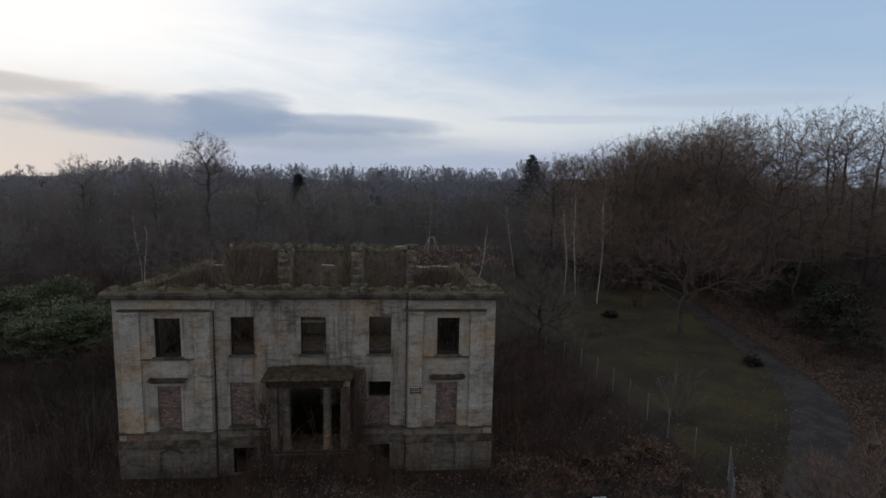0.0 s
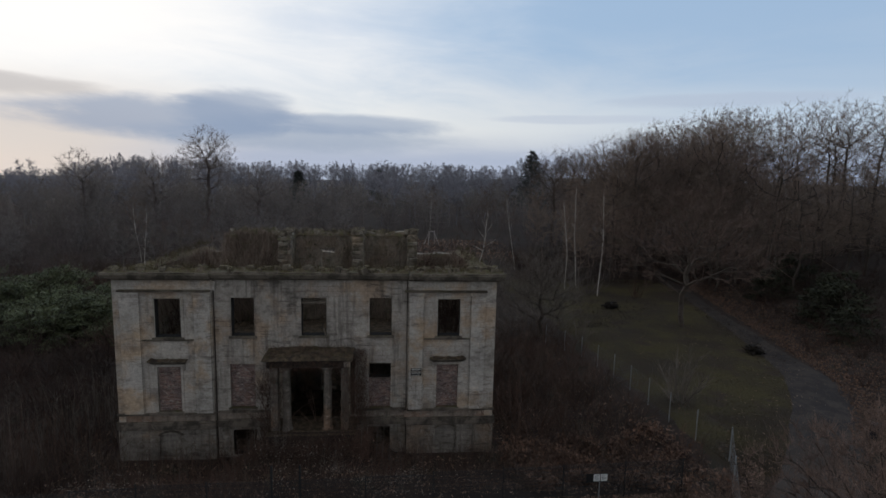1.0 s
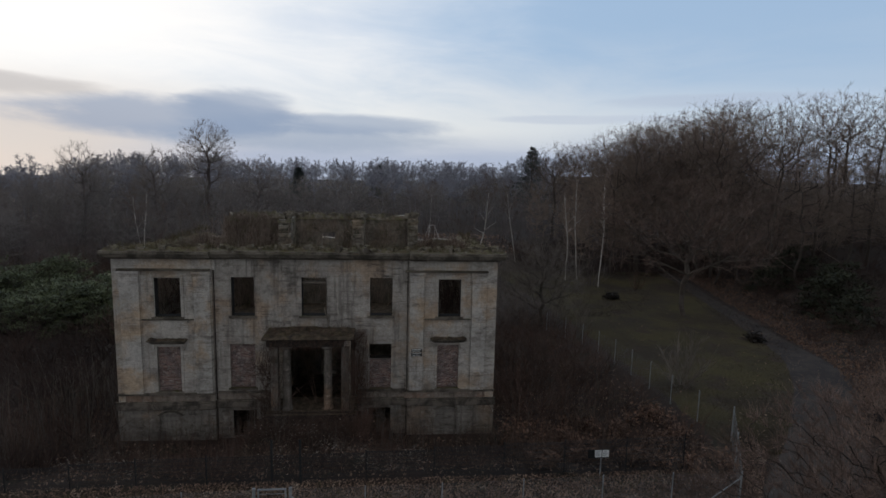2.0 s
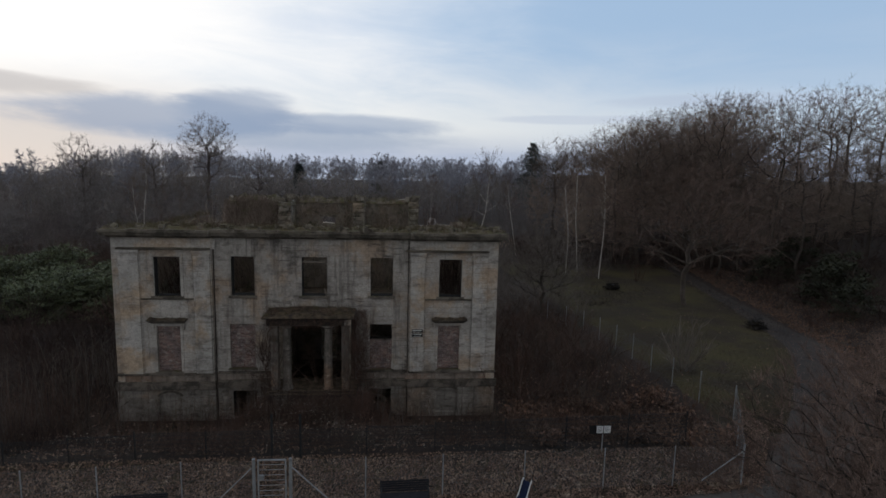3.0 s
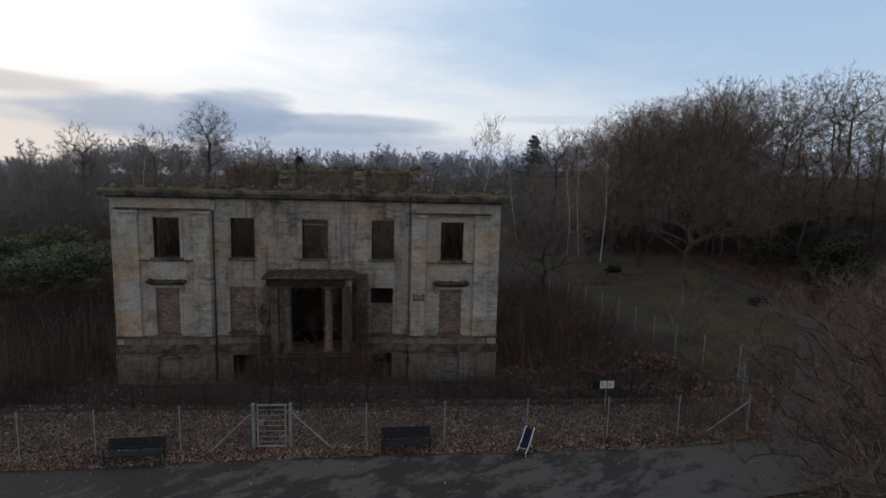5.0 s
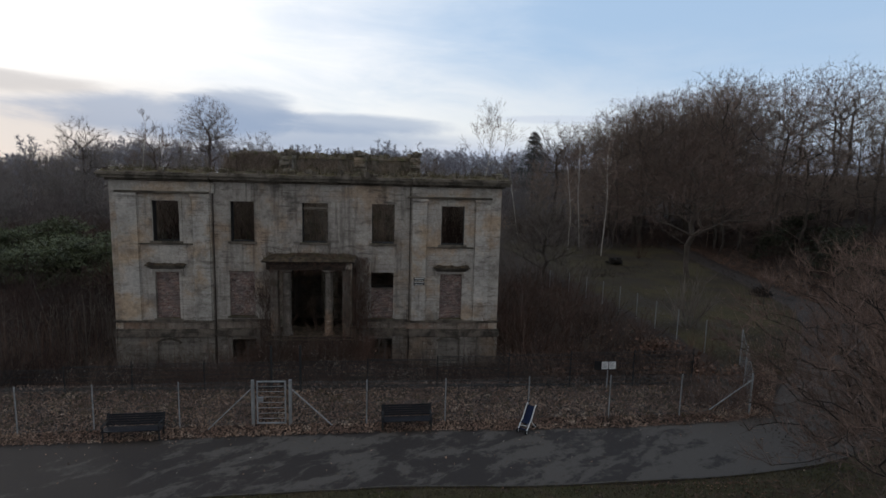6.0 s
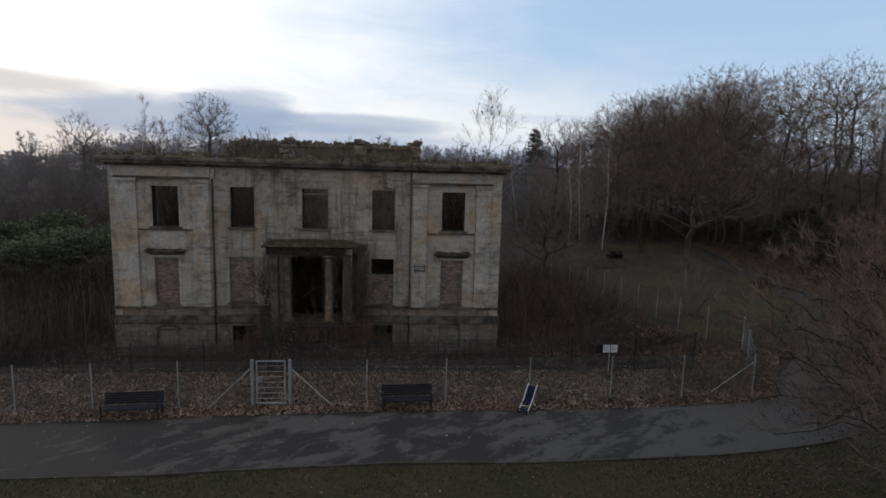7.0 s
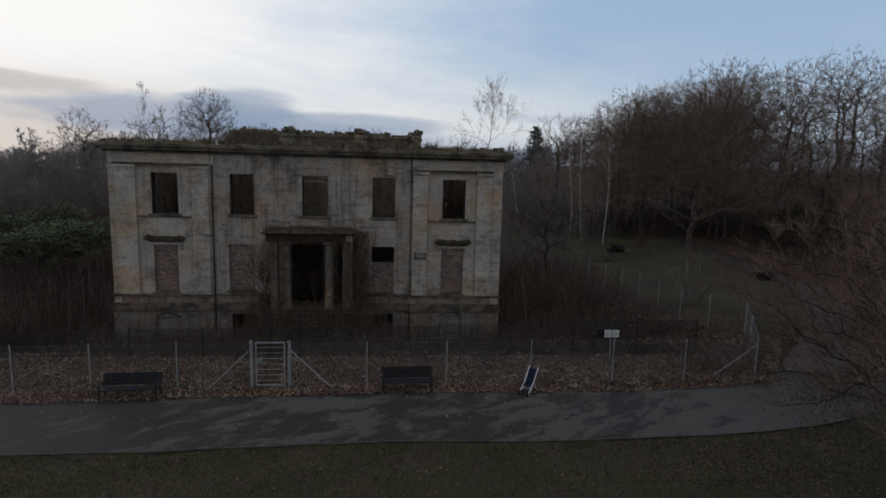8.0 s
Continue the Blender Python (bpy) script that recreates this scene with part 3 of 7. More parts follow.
# the lawn between side fence and path: for each y a stretch of x
def lawn_x(y):
    k = np.argsort(FAR_EDGE[:, 1])
    return 18.2 + 0.02 * (y - 30) - 0.0025 * max(0, y - 42) ** 2 * 0.9, float(np.interp(y, FAR_EDGE[k, 1], FAR_EDGE[k, 0])) + 0.1


def build_lawn():
    ys = np.arange(25.5, 84, 1.0)
    nv = 24
    v, f = [], []
    rng = np.random.default_rng(3)
    for y in ys:
        x0, x1 = lawn_x(y)
        x0, x1 = x0 + rng.normal(0, 0.15), x1 + rng.normal(0, 0.1)
        for j in range(nv):
            x = x0 + (x1 - x0) * j / (nv - 1)
            v.append((x, float(y), gz(x, y) + 0.03 * (0.2 + 0.8 * (0 < j < nv - 1))))
    for i in range(len(ys) - 1):
        for j in range(nv - 1):
            a = i * nv + j
            f.append((a, a + 1, a + nv + 1, a + nv))
    structure("lawn", raw_mesh("lawn", v, f, M_LAWN, True), "damp green lawn with brown bare patches", "lawn")


build_lawn()
# ---------------------------------------------------------------- the ruined house
HOUSE = thing("ruined_mansion", "roofless classical mansion of stained render, windows empty or bricked up", "house", at=(-5, 33.2, -2.05))
HOUSE.matrix_world = Matrix.Identity(4)
YB, YC, TH = 33.20, 33.42, 0.62  # front of the end bays, of the middle, thickness
X0, X1, X2, X3 = -16.15, -10.68, 0.78, 6.10
UP = (5.53, 7.85)
WIN_UP = [(-13.90, -12.40), (-9.65, -8.32), (-5.60, -4.12), (-1.56, -0.23), (2.51, 3.93)]
WIN_LOW = [(-13.85, -12.53, 0.92, 3.75), (-9.80, -8.34, 1.0, 3.80), (-1.58, -0.26, 0.86, 3.77), (2.54, 3.86, 0.92, 3.75)]
WIN_BASE = [(-13.9, -12.55, -1.9, -0.45), (-9.70, -8.32, -1.95, -0.31), (-1.63, -0.27, -1.95, -0.29), (2.50, 3.85, -1.75, -0.33)]
DOORWAY = (-6.6, -2.95, -0.12, 4.05)


def build_house():
    H = HOUSE
    low, high = -0.12, 8.93
    # front walls above the string course
    g = Geo().wall("x", X0, X1, low, high, YB, YB + TH, [(*WIN_UP[0], *UP), WIN_LOW[0]])
    part("front_wall", g, M_STUCCO_BAY, H, "pale stained render with ochre patches")
    g = Geo().wall("x", X1, X2, low, high, YC, YC + TH, [(*w, *UP) for w in WIN_UP[1:4]] + [WIN_LOW[1], WIN_LOW[2], DOORWAY])
    part("front_wall", g, M_STUCCO, H, "grey-brown stained render showing stone courses")
    g = Geo().wall("x", X2, X3, low, high, YB, YB + TH, [(*WIN_UP[4], *UP), WIN_LOW[3]])
    part("front_wall", g, M_STUCCO_BAY, H, "pale stained render with ochre patches")
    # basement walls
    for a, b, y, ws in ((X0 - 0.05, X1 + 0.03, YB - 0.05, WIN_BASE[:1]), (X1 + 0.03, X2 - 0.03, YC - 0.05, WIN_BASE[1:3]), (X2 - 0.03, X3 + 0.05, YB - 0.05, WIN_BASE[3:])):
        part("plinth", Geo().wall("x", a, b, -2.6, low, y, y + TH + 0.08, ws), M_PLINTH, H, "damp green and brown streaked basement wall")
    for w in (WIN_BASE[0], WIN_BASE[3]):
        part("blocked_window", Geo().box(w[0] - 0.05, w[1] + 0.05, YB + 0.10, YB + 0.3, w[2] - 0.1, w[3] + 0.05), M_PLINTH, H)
        g = Geo()
        for k in range(8):  # a shallow relieving arch over the blocked window
            a0, a1 = math.pi * (0.2 + 0.6 * k / 8), math.pi * (0.2 + 0.6 * (k + 1) / 8)
            cx, r0, cz = (w[0] + w[1]) / 2, 0.78, w[3] - 0.42
            P = [(cx + r * math.cos(a), cz + 0.75 * r * math.sin(a)) for r, a in ((r0, a0), (r0, a1), (r0 + 0.16, a1), (r0 + 0.16, a0))]
            f0, f1 = [(p[0], YB - 0.075, p[1]) for p in P], [(p[0], YB + 0.02, p[1]) for p in P]
            g.face(*f0).face(*f1)
            for i in range(4):
                g.face(f0[i], f0[(i + 1) % 4], f1[(i + 1) % 4], f1[i])
        part("window_arch", g, M_COURSE, H)
    # bands
    for a, b, y in ((X0 - 0.12, X1 + 0.08, YB), (X1 + 0.08, -7.3, YC), (-2.3, X2 - 0.08, YC), (X2 - 0.08, X3 + 0.12, YB)):
        part("string_course", Geo().box(a, b, y - 0.17, y + 0.1, -0.10, 0.26).box(a, b, y - 0.11, y + 0.1, 0.26, 0.37), M_BAND, H, "sooty moss-blackened stone band", bevel=0.02)
        part("sill_band", Geo().box(a + 0.06, b - 0.06, y - 0.085, y + 0.1, 0.76, 0.90), M_BAND, H, bevel=0.015)
    # pilasters with capitals
    for a, b in ((-15.74, -14.66), (-11.66, -10.74), (0.84, 1.66), (4.57, 5.44)):
        p = part("pilaster", Geo().box(a, b, YB - 0.16, YB + 0.02, 0.90, 8.02), M_PILASTER, H, bevel=0.012)
        part("capital", Geo().box(a - 0.03, b + 0.03, YB - 0.2, YB + 0.02, 8.02, 8.10).box(a - 0.07, b + 0.07, YB - 0.25, YB + 0.02, 8.10, 8.24), M_PILASTER, p, bevel=0.012)
    # architrave line under the frieze
    for a, b, y in ((-14.6, -11.72, YB), (1.72, 4.52, YB)):
        part("architrave", Geo().box(a - 1.2, b + 1.0, y - 0.27, y + 0.02, 8.265, 8.33).box(a - 1.2, b + 1.0, y - 0.2, y + 0.02, 8.33, 8.37), M_COURSE, H, "sooty moulding across the bay", bevel=0.01)
        for xa in (a - 0.05, b - 0.03):
            part("panel_moulding", Geo().box(xa, xa + 0.055, y - 0.06, y + 0.02, 0.91, 8.26), M_PILASTER, H, bevel=0.01)
        part("sill_course", Geo().box(a - 0.02, b + 0.02, y - 0.12, y + 0.02, 5.34, 5.40), M_COURSE, H, bevel=0.012)
        part("dado", Geo().box(a - 1.15, b + 1.05, y - 0.006, y + 0.02, 0.372, 0.758), M_DADO, H, "rusty brown stained band under the sills")
    for a, b in ((X1 + 0.1, -7.3), (-2.3, X2 - 0.1)):
        part("dado", Geo().box(a, b, YC - 0.006, YC + 0.02, 0.372, 0.758), M_DADO, H, "rusty brown stained band under the sills")
    # upper windows: sills and surrounds
    for k, (a, b) in enumerate(WIN_UP):
        bay = k in (0, 4)
        y = YB if bay else YC
        part("window_sill", Geo().box(a - 0.14, b + 0.14, y - 0.13, y + 0.25, UP[0] - 0.13, UP[0] + 0.0), M_COURSE, H, bevel=0.012)
        if bay:
            fr = 0.035
            part("window_frame", Geo().box(a, a + fr, y + 0.0, y + 0.025, UP[0], UP[1]).box(b - fr, b, y + 0.0, y + 0.025, UP[0], UP[1]).box(a + fr, b - fr, y + 0.0, y + 0.025, UP[1] - fr, UP[1]), M_FRAME, H, "pale weathered edge of the empty window", bevel=0.006)
            w = 0.16
            g = Geo().box(a - w, a, y - 0.05, y + 0.05, UP[0], UP[1] + w).box(b, b + w, y - 0.05, y + 0.05, UP[0], UP[1] + w).box(a, b, y - 0.05, y + 0.05, UP[1], UP[1] + w)
            part("window_surround", g, M_STUCCO_BAY, H, bevel=0.012)
    # near-black linings added inside the empty openings
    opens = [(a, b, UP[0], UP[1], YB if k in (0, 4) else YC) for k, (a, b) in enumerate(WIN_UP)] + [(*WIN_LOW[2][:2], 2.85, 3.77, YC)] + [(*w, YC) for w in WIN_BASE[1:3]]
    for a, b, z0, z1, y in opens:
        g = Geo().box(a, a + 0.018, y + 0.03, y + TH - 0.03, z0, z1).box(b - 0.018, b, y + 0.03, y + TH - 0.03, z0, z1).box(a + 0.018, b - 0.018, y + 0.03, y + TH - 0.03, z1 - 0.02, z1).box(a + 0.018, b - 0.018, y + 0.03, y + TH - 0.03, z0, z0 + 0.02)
        part("window_lining", g, M_LINING, H, "near-black lining inside an empty window")
    # lower windows: brick fillings, surrounds and hoods
    rng = random.Random(4)
    for k, (a, b, z0, z1) in enumerate(WIN_LOW):
        bay = k in (0, 3)
        y = YB if bay else YC
        top = z1 - (0.0 if k != 2 else 0.94)
        fill = part("brick_filling", Geo().wall("x", a, b, z0, top, y + 0.165, y + 0.30), M_MORTAR, H, "purple-red brick filling in pale mortar")
        g = Geo()
        z, row = z0 + 0.01, 0
        while z < top - 0.07:
            x = a + 0.005 - (0.115 if row % 2 else 0.0)
            while x < b - 0.03:
                xa, xb = max(a + 0.005, x), min(b - 0.005, x + 0.215)
                if xb - xa > 0.04:
                    d = rng.uniform(-0.006, 0.008)
                    g.box(xa, xb, y + 0.145 + d, y + 0.17, z, z + 0.058)
                x += 0.227
            z, row = z + 0.074, row + 1
        br = part("brickwork", g, M_BRICK, fill)
        tagged(br, kind="stuff")
        if bay:
            w = 0.15
            g = Geo().box(a - w, a, y - 0.06, y + 0.05, z0, z1 + w).box(b, b + w, y - 0.06, y + 0.05, z0, z1 + w).box(a, b, y - 0.06, y + 0.05, z1, z1 + w)
            part("window_surround", g, M_STUCCO_BAY, H, bevel=0.012)
            hood = part("window_hood", Geo().box(a - 0.42, b + 0.42, y - 0.40, y + 0.02, 4.12, 4.22).box(a - 0.34, b + 0.34, y - 0.30, y + 0.02, 4.02, 4.12).box(a - 0.26, b + 0.26, y - 0.14, y + 0.02, 3.93, 4.02), M_COURSE, H, "black weathered stone hood grown with moss", bevel=0.02)
            part("turf", lumpy(a - 0.44, b + 0.44, y - 0.44, y, 4.19, 0.17, 0.24, 11 + k, step=0.08), M_TURF, hood)
            for xx in (a - 0.27, b + 0.09):
                part("bracket", Geo().box(xx, xx + 0.18, y - 0.16, y + 0.02, 3.55, 3.93), M_STUCCO_BAY, hood, bevel=0.02)
        part("window_sill", Geo().box(a - 0.12, b + 0.12, y - 0.12, y + 0.2, z0 - 0.02, z0 + 0.09), M_COURSE, H, bevel=0.012)
    part("stone_lintel", Geo().box(-1.68, -0.2, YC - 0.03, YC + 0.1, -0.29, -0.13), M_STUCCO_BAY, H, "pale stone lintel", bevel=0.01)
    part("stone_lintel", Geo().box(-9.78, -8.3, YC - 0.03, YC + 0.1, -0.33, -0.15), M_STUCCO, H, bevel=0.01)
    # remains in the middle window
    part("timber_lintel", Geo().box(-5.62, -4.10, YC + 0.12, YC + 0.3, 7.46, 7.58), M_TIMBER, H, "grey sagging timber lintel", bevel=0.01)
    g = Geo().tube([(-4.28, YC - 0.05, 6.0), (-4.02, YC - 0.16, 5.15)], 0.04, 4)
    part("loose_plank", g, M_TIMBER, H)
    # rusted downpipe in the left re-entrant corner, its pale head left; the right tube is the step's shadow
    for x, zt in ((X1 + 0.09, 8.3), (X2 - 0.09, 8.9)):
        part("downpipe", Geo().tube([(x, YC - 0.09, -2.0), (x, YC - 0.09, zt)], 0.03 if x < -5 else 0.02, 8), M_CORNER_TUBE, H, "dark corner tube: iron pipe at left, the step's shadow at right")
    part("rainwater_head", Geo().box(X1 + 0.02, X1 + 0.2, YC - 0.2, YC - 0.02, 8.3, 8.85), M_PILASTER, H, bevel=0.02)
    # cornice and turf-grown coping, bay by bay
    for a, b, y, ends in ((X0, X1, YB, (1, 0)), (X1, X2, YC, (0, 0)), (X2, X3, YB, (0, 1))):
        l, r = 0.5 * ends[0], 0.5 * ends[1]
        g = Geo().box(a - l * 0.3, b + r * 0.3, y - 0.16, y + 0.5, 8.935, 9.06)
        g.box(a - l * 0.84, b + r * 0.84, y - 0.42, y + 0.62, 9.06, 9.22)
        g.box(a - l, b + r, y - 0.5, y + 0.7, 9.22, 9.33)
        part("cornice", g, M_COURSE, H, "blackened projecting stone cornice", bevel=0.025)
        rs = random.Random(int(b * 7))
        x, stop = a - l * 0.95, b + r * 0.95
        while x < stop - 0.05:  # coping slabs, tilted and chipped
            xe = min(stop, x + rs.uniform(0.9, 1.6))
            if stop - xe < 0.5:
                xe = stop
            d, h = rs.uniform(-0.03, 0.05), rs.uniform(0.08, 0.13)
            part("coping_slab", Geo().box(x + 0.01, xe - 0.01, y - 0.44 + d, YB + 1.1, 9.332, 9.332 + h), M_SLAB, H, bevel=0.02)
            x = xe
        part("coping", lumpy(a - l * 0.9 + (0.0 if ends[0] else 0.02), b + r * 0.9 - (0.0 if ends[1] else 0.02), y - 0.26, YB + 1.15, 9.4, 0.10, 0.3, int(b * 3), step=0.1), M_MOSS, H, "coping overgrown with yellow-green moss and dead grass")
    # side and back walls
    def ragged(z, amp, seed):
        return lambda u: z + amp * noise.noise((u * 0.6, seed, 0.0)) + 0.5 * amp * noise.noise((u * 2.1, seed, 4.0))

    part("side_wall", Geo().wall("y", YB + TH, 50.0, -2.6, 8.9, X0 + 0.02, X0 + 0.75, [(37, 38.2, 5.5, 7.7), (41, 42.2, 5.5, 7.7), (45, 46.2, 5.5, 7.7), (37, 38.2, 0.9, 3.7), (45, 46.2, 0.9, 3.7)],
                                 top=lambda u: 9.3 - 0.05 * (u - 33) + 0.12 * noise.noise((u * 0.9, 2.0, 0)), step=0.8), M_INNER, H)
    part("side_wall", Geo().wall("y", YB + TH, 48.0, -2.6, 8.9, X3 - 0.75, X3 - 0.02, [(37, 38.2, 5.5, 7.7), (41, 42.2, 5.5, 7.7), (37, 38.2, 0.9, 3.7), (41, 42.2, 0.9, 3.7)],
                                 top=lambda u: 9.35 - 0.045 * (u - 33) + 0.2 * noise.noise((u * 0.9, 7.0, 0)), step=0.8), M_INNER, H)
    part("side_coping", lumpy(X0 - 0.25, X0 + 0.95, 34.3, 50.1, 9.16, 0.26, 0.22, 21, fall=-0.05), M_MOSS, H, "wall top grown with moss and turf")
    part("side_coping", lumpy(X3 - 0.95, X3 + 0.25, 34.3, 48.1, 9.2, 0.25, 0.2, 22, fall=-0.045), M_MOSS, H, "wall top grown with moss and turf")
    part("back_wall", Geo().wall("x", X0 + 0.75, X3 - 0.75, -2.6, 8.0, 47.2, 47.9, [(-13, -11.8, 5.2, 7.4), (-9, -7.8, 5.2, 7.4), (-1, 0.2, 5.2, 7.4), (3, 4.2, 5.2, 7.4)], top=ragged(8.5, 0.15, 3.0), step=0.7), M_INNER, H)
    # inner walls, standing higher than the front
    part("inner_wall", Geo().wall("x", -12.1, 1.63, -2.6, 10.4, 42.4, 43.15,
                                  [(-5.5, -4.48, 7.3, 9.5), (-7.2, -6.35, 7.4, 8.8), (-2.55, -2.05, 7.5, 8.9), (-5.6, -4.4, -1.5, 3.2)],
                                  top=ragged(10.75, 0.28, 5.0), step=0.3), M_INNER, H, "rough bare inner wall of stone")
    part("roof_timber", Geo().box(-5.62, -4.36, 42.3, 42.5, 9.5, 9.62), M_TIMBER, H, "pale bleached timber over an opening")
    for xa, xb, ya, z, sd in ((-8.2, -7.35, 40.3, 10.68, 8.0), (-3.1, -2.28, 40.6, 10.68, 9.0), (0.92, 1.63, 41.4, 10.7, 10.0)):
        part("cross_wall", Geo().wall("y", ya, 42.4, -2.6, 10.4, xa, xb, top=ragged(z, 0.25, sd), step=0.3), M_PIER, H, "paler end of a broken cross wall")
        rng2 = random.Random(int(sd))
        for k in range(9):  # toothing stones left where the wall broke off
            zz = 7.9 + 0.3 * k
            part("toothing_stone", Geo().box(xa - 0.02 + rng2.uniform(0, 0.2), xb + 0.02 - rng2.uniform(0, 0.25), ya - (0.06 + 0.3 * (k % 2) * rng2.uniform(0.4, 1.0)), ya + 0.1, zz, zz + rng2.uniform(0.2, 0.27)), M_PIER, H, bevel=0.02)
        part("wall_turf", lumpy(xa - 0.1, xb + 0.1, ya - 0.1, 43.1, z - 0.25, 0.36, 0.42, int(sd), step=0.1), M_RUBBLE, H)
    for xa, xb, sd in ((-12.1, -8.2, 31), (-7.35, -3.1, 32), (-2.28, 0.92, 33)):
        part("wall_turf", lumpy(xa, xb, 42.26, 43.3, 10.52, 0.34, 0.5, sd, step=0.1), M_RUBBLE, H, "moss and ivy along the broken wall head")
    part("rubble_floor", lumpy(X0 + 0.8, X3 - 0.8, YC + 0.8, 47.1, -2.2, 0.9, 0.9, 40, step=0.8), M_TURF, H, "heaps of rubble and earth between the walls")

    # slab added to keep skylight out of the rooms below
    part("broken_floor", lumpy(X0 + 0.78, X3 - 0.78, YC + TH + 0.02, 42.38, 4.15, 0.3, 0.25, 41, step=0.6), M_TURF, H, "uneven slab added to keep the rooms below dark")

    # sooty wall round the doorway, the porch's shade put into its colour
    part("porch_back", Geo().wall("x", -7.1, -2.45, 0.5, 4.04, YC - 0.03, YC - 0.004, [(DOORWAY[0], DOORWAY[1], 0.5, 3.9)]), M_SOOT_SHADE, H, "wall round the doorway, black with soot and painted porch shade")
    # portico
    P = part("portico", Geo().box(-7.35, -2.25, 31.15, YC - 0.06, -2.5, 0.32).box(-7.2, -2.4, 31.3, YC - 0.06, 0.32, 0.48), M_TURF, H, "ruined columned porch with a turf-grown slab roof", bevel=0.03)
    for cx in (-6.19, -3.88):
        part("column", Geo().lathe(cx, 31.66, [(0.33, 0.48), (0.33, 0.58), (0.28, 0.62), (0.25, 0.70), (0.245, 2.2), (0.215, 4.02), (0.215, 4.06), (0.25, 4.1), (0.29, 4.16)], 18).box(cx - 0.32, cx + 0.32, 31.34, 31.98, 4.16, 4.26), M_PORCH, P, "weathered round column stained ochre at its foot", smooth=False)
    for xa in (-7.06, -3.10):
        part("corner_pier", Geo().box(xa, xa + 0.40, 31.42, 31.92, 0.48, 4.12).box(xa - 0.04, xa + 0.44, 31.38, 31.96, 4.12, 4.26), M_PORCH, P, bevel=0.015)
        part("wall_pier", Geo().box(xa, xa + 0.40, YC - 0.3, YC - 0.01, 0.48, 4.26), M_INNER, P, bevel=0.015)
    part("entablature", Geo().box(-7.26, -2.62, 31.32, YC - 0.01, 4.26, 4.70).box(-7.46, -2.48, 31.08, YC - 0.01, 4.70, 4.78), M_SOOT_SHADE, P, bevel=0.02)
    part("exposed_block", Geo().box(-2.94, -2.58, 31.27, 31.6, 4.30, 4.68), M_STUCCO_BAY, P, "pale broken stone at the porch corner", bevel=0.03)
    part("slab_roof", lumpy(-7.5, -2.42, 31.02, YC - 0.01, 4.775, 0.14, 0.2, 50, dome=0.02, step=0.09, rounded=0.6), M_TURF, P, "thick dead turf and moss on the porch roof")


def lumpy(x0, x1, y0, y1, z, h, amp, seed, step=0.14, dome=0.0, fall=0.0, slope=0.0, rounded=0.0):
    """A closed mound of turf, stone bits and debris with an uneven top."""
    nx, ny = max(3, int((x1 - x0) / step)), max(3, int((y1 - y0) / step))
    g = Geo()
    for i in range(nx + 1):
        for j in range(ny + 1):
            x, y = x0 + (x1 - x0) * i / nx, y0 + (y1 - y0) * j / ny
            e = min(i, nx - i, 3) / 3 * min(j, ny - j, 3) / 3
            e = min(1.0, 0.35 + 0.65 * e) if min(i, nx - i, j, ny - j) else 0.0
            t = h * 0.75 + amp * (0.7 * noise.noise((x * 1.3, y * 1.3, seed)) + 0.45 * noise.noise((x * 4.1, y * 4.1, seed + 9.0)) + 0.35 * noise.noise((x * 9.7, y * 9.7, seed + 5.0)))
            t += dome * (1 - (2 * i / nx - 1) ** 2) * (0.3 + 0.7 * j / ny)
            t += slope * j / ny
            t *= 1 - rounded * abs(2 * i / nx - 1) ** 5
            g.v.append((x + 0.03 * noise.noise((y * 5, z, seed)), y + 0.05 * noise.noise((x * 4, z, seed)), z + fall * (y - y0) + max(0.02, t) * e))
    for i in range(nx):
        for j in range(ny):
            a = i * (ny + 1) + j
            g.f.append((a, a + ny + 1, a + ny + 2, a + 1))
    k = len(g.v)
    ring = [(i, 0) for i in range(nx + 1)] + [(nx, j) for j in range(1, ny + 1)] + [(i, ny) for i in range(nx - 1, -1, -1)] + [(0, j) for j in range(ny - 1, 0, -1)]
    g.f.append(tuple(i * (ny + 1) + j for i, j in reversed(ring)))
    return g.mesh("mound", M_MOSS)


build_house()


def loose_stones(name, spots, seed, label):
    """Rough squared stones lying along a broken wall head."""
    rng = random.Random(seed)
    g = Geo()
    for x0, x1, y0, y1, z, n in spots:
        for _ in range(n):
            x, y = rng.uniform(x0, x1), rng.uniform(y0, y1)
            a, b, h = rng.uniform(0.10, 0.24), rng.uniform(0.10, 0.2), rng.uniform(0.10, 0.26)
            k = len(g.v)
            g.box(-a, a, -b, b, -h * 0.6, h)
            m = pose(x, y, z + rng.uniform(-0.08, 0.1), rng.uniform(-12, 12), rng.uniform(-12, 12), rng.uniform(0, 90))
            g.v[k:] = [tuple(m @ (Vector(p) * rng.uniform(0.85, 1.1))) for p in g.v[k:]]
    tagged(part(name, g, M_MOSS, HOUSE, label), kind="stuff")


loose_stones("rubble", [(-11.9, 1.5, 42.4, 43.15, 10.74, 26), (-8.1, -7.4, 40.3, 42.4, 10.86, 10), (-3.05, -2.3, 40.6, 42.4, 10.86, 10), (0.95, 1.6, 41.4, 42.6, 10.9, 8)], 71, "loose rough stones along the broken inner walls")
loose_stones("rubble", [(X0 - 0.2, X3 + 0.2, YB - 0.2, YB + 0.8, 9.47, 60)], 72, "loose pale stones in the turf of the parapet")
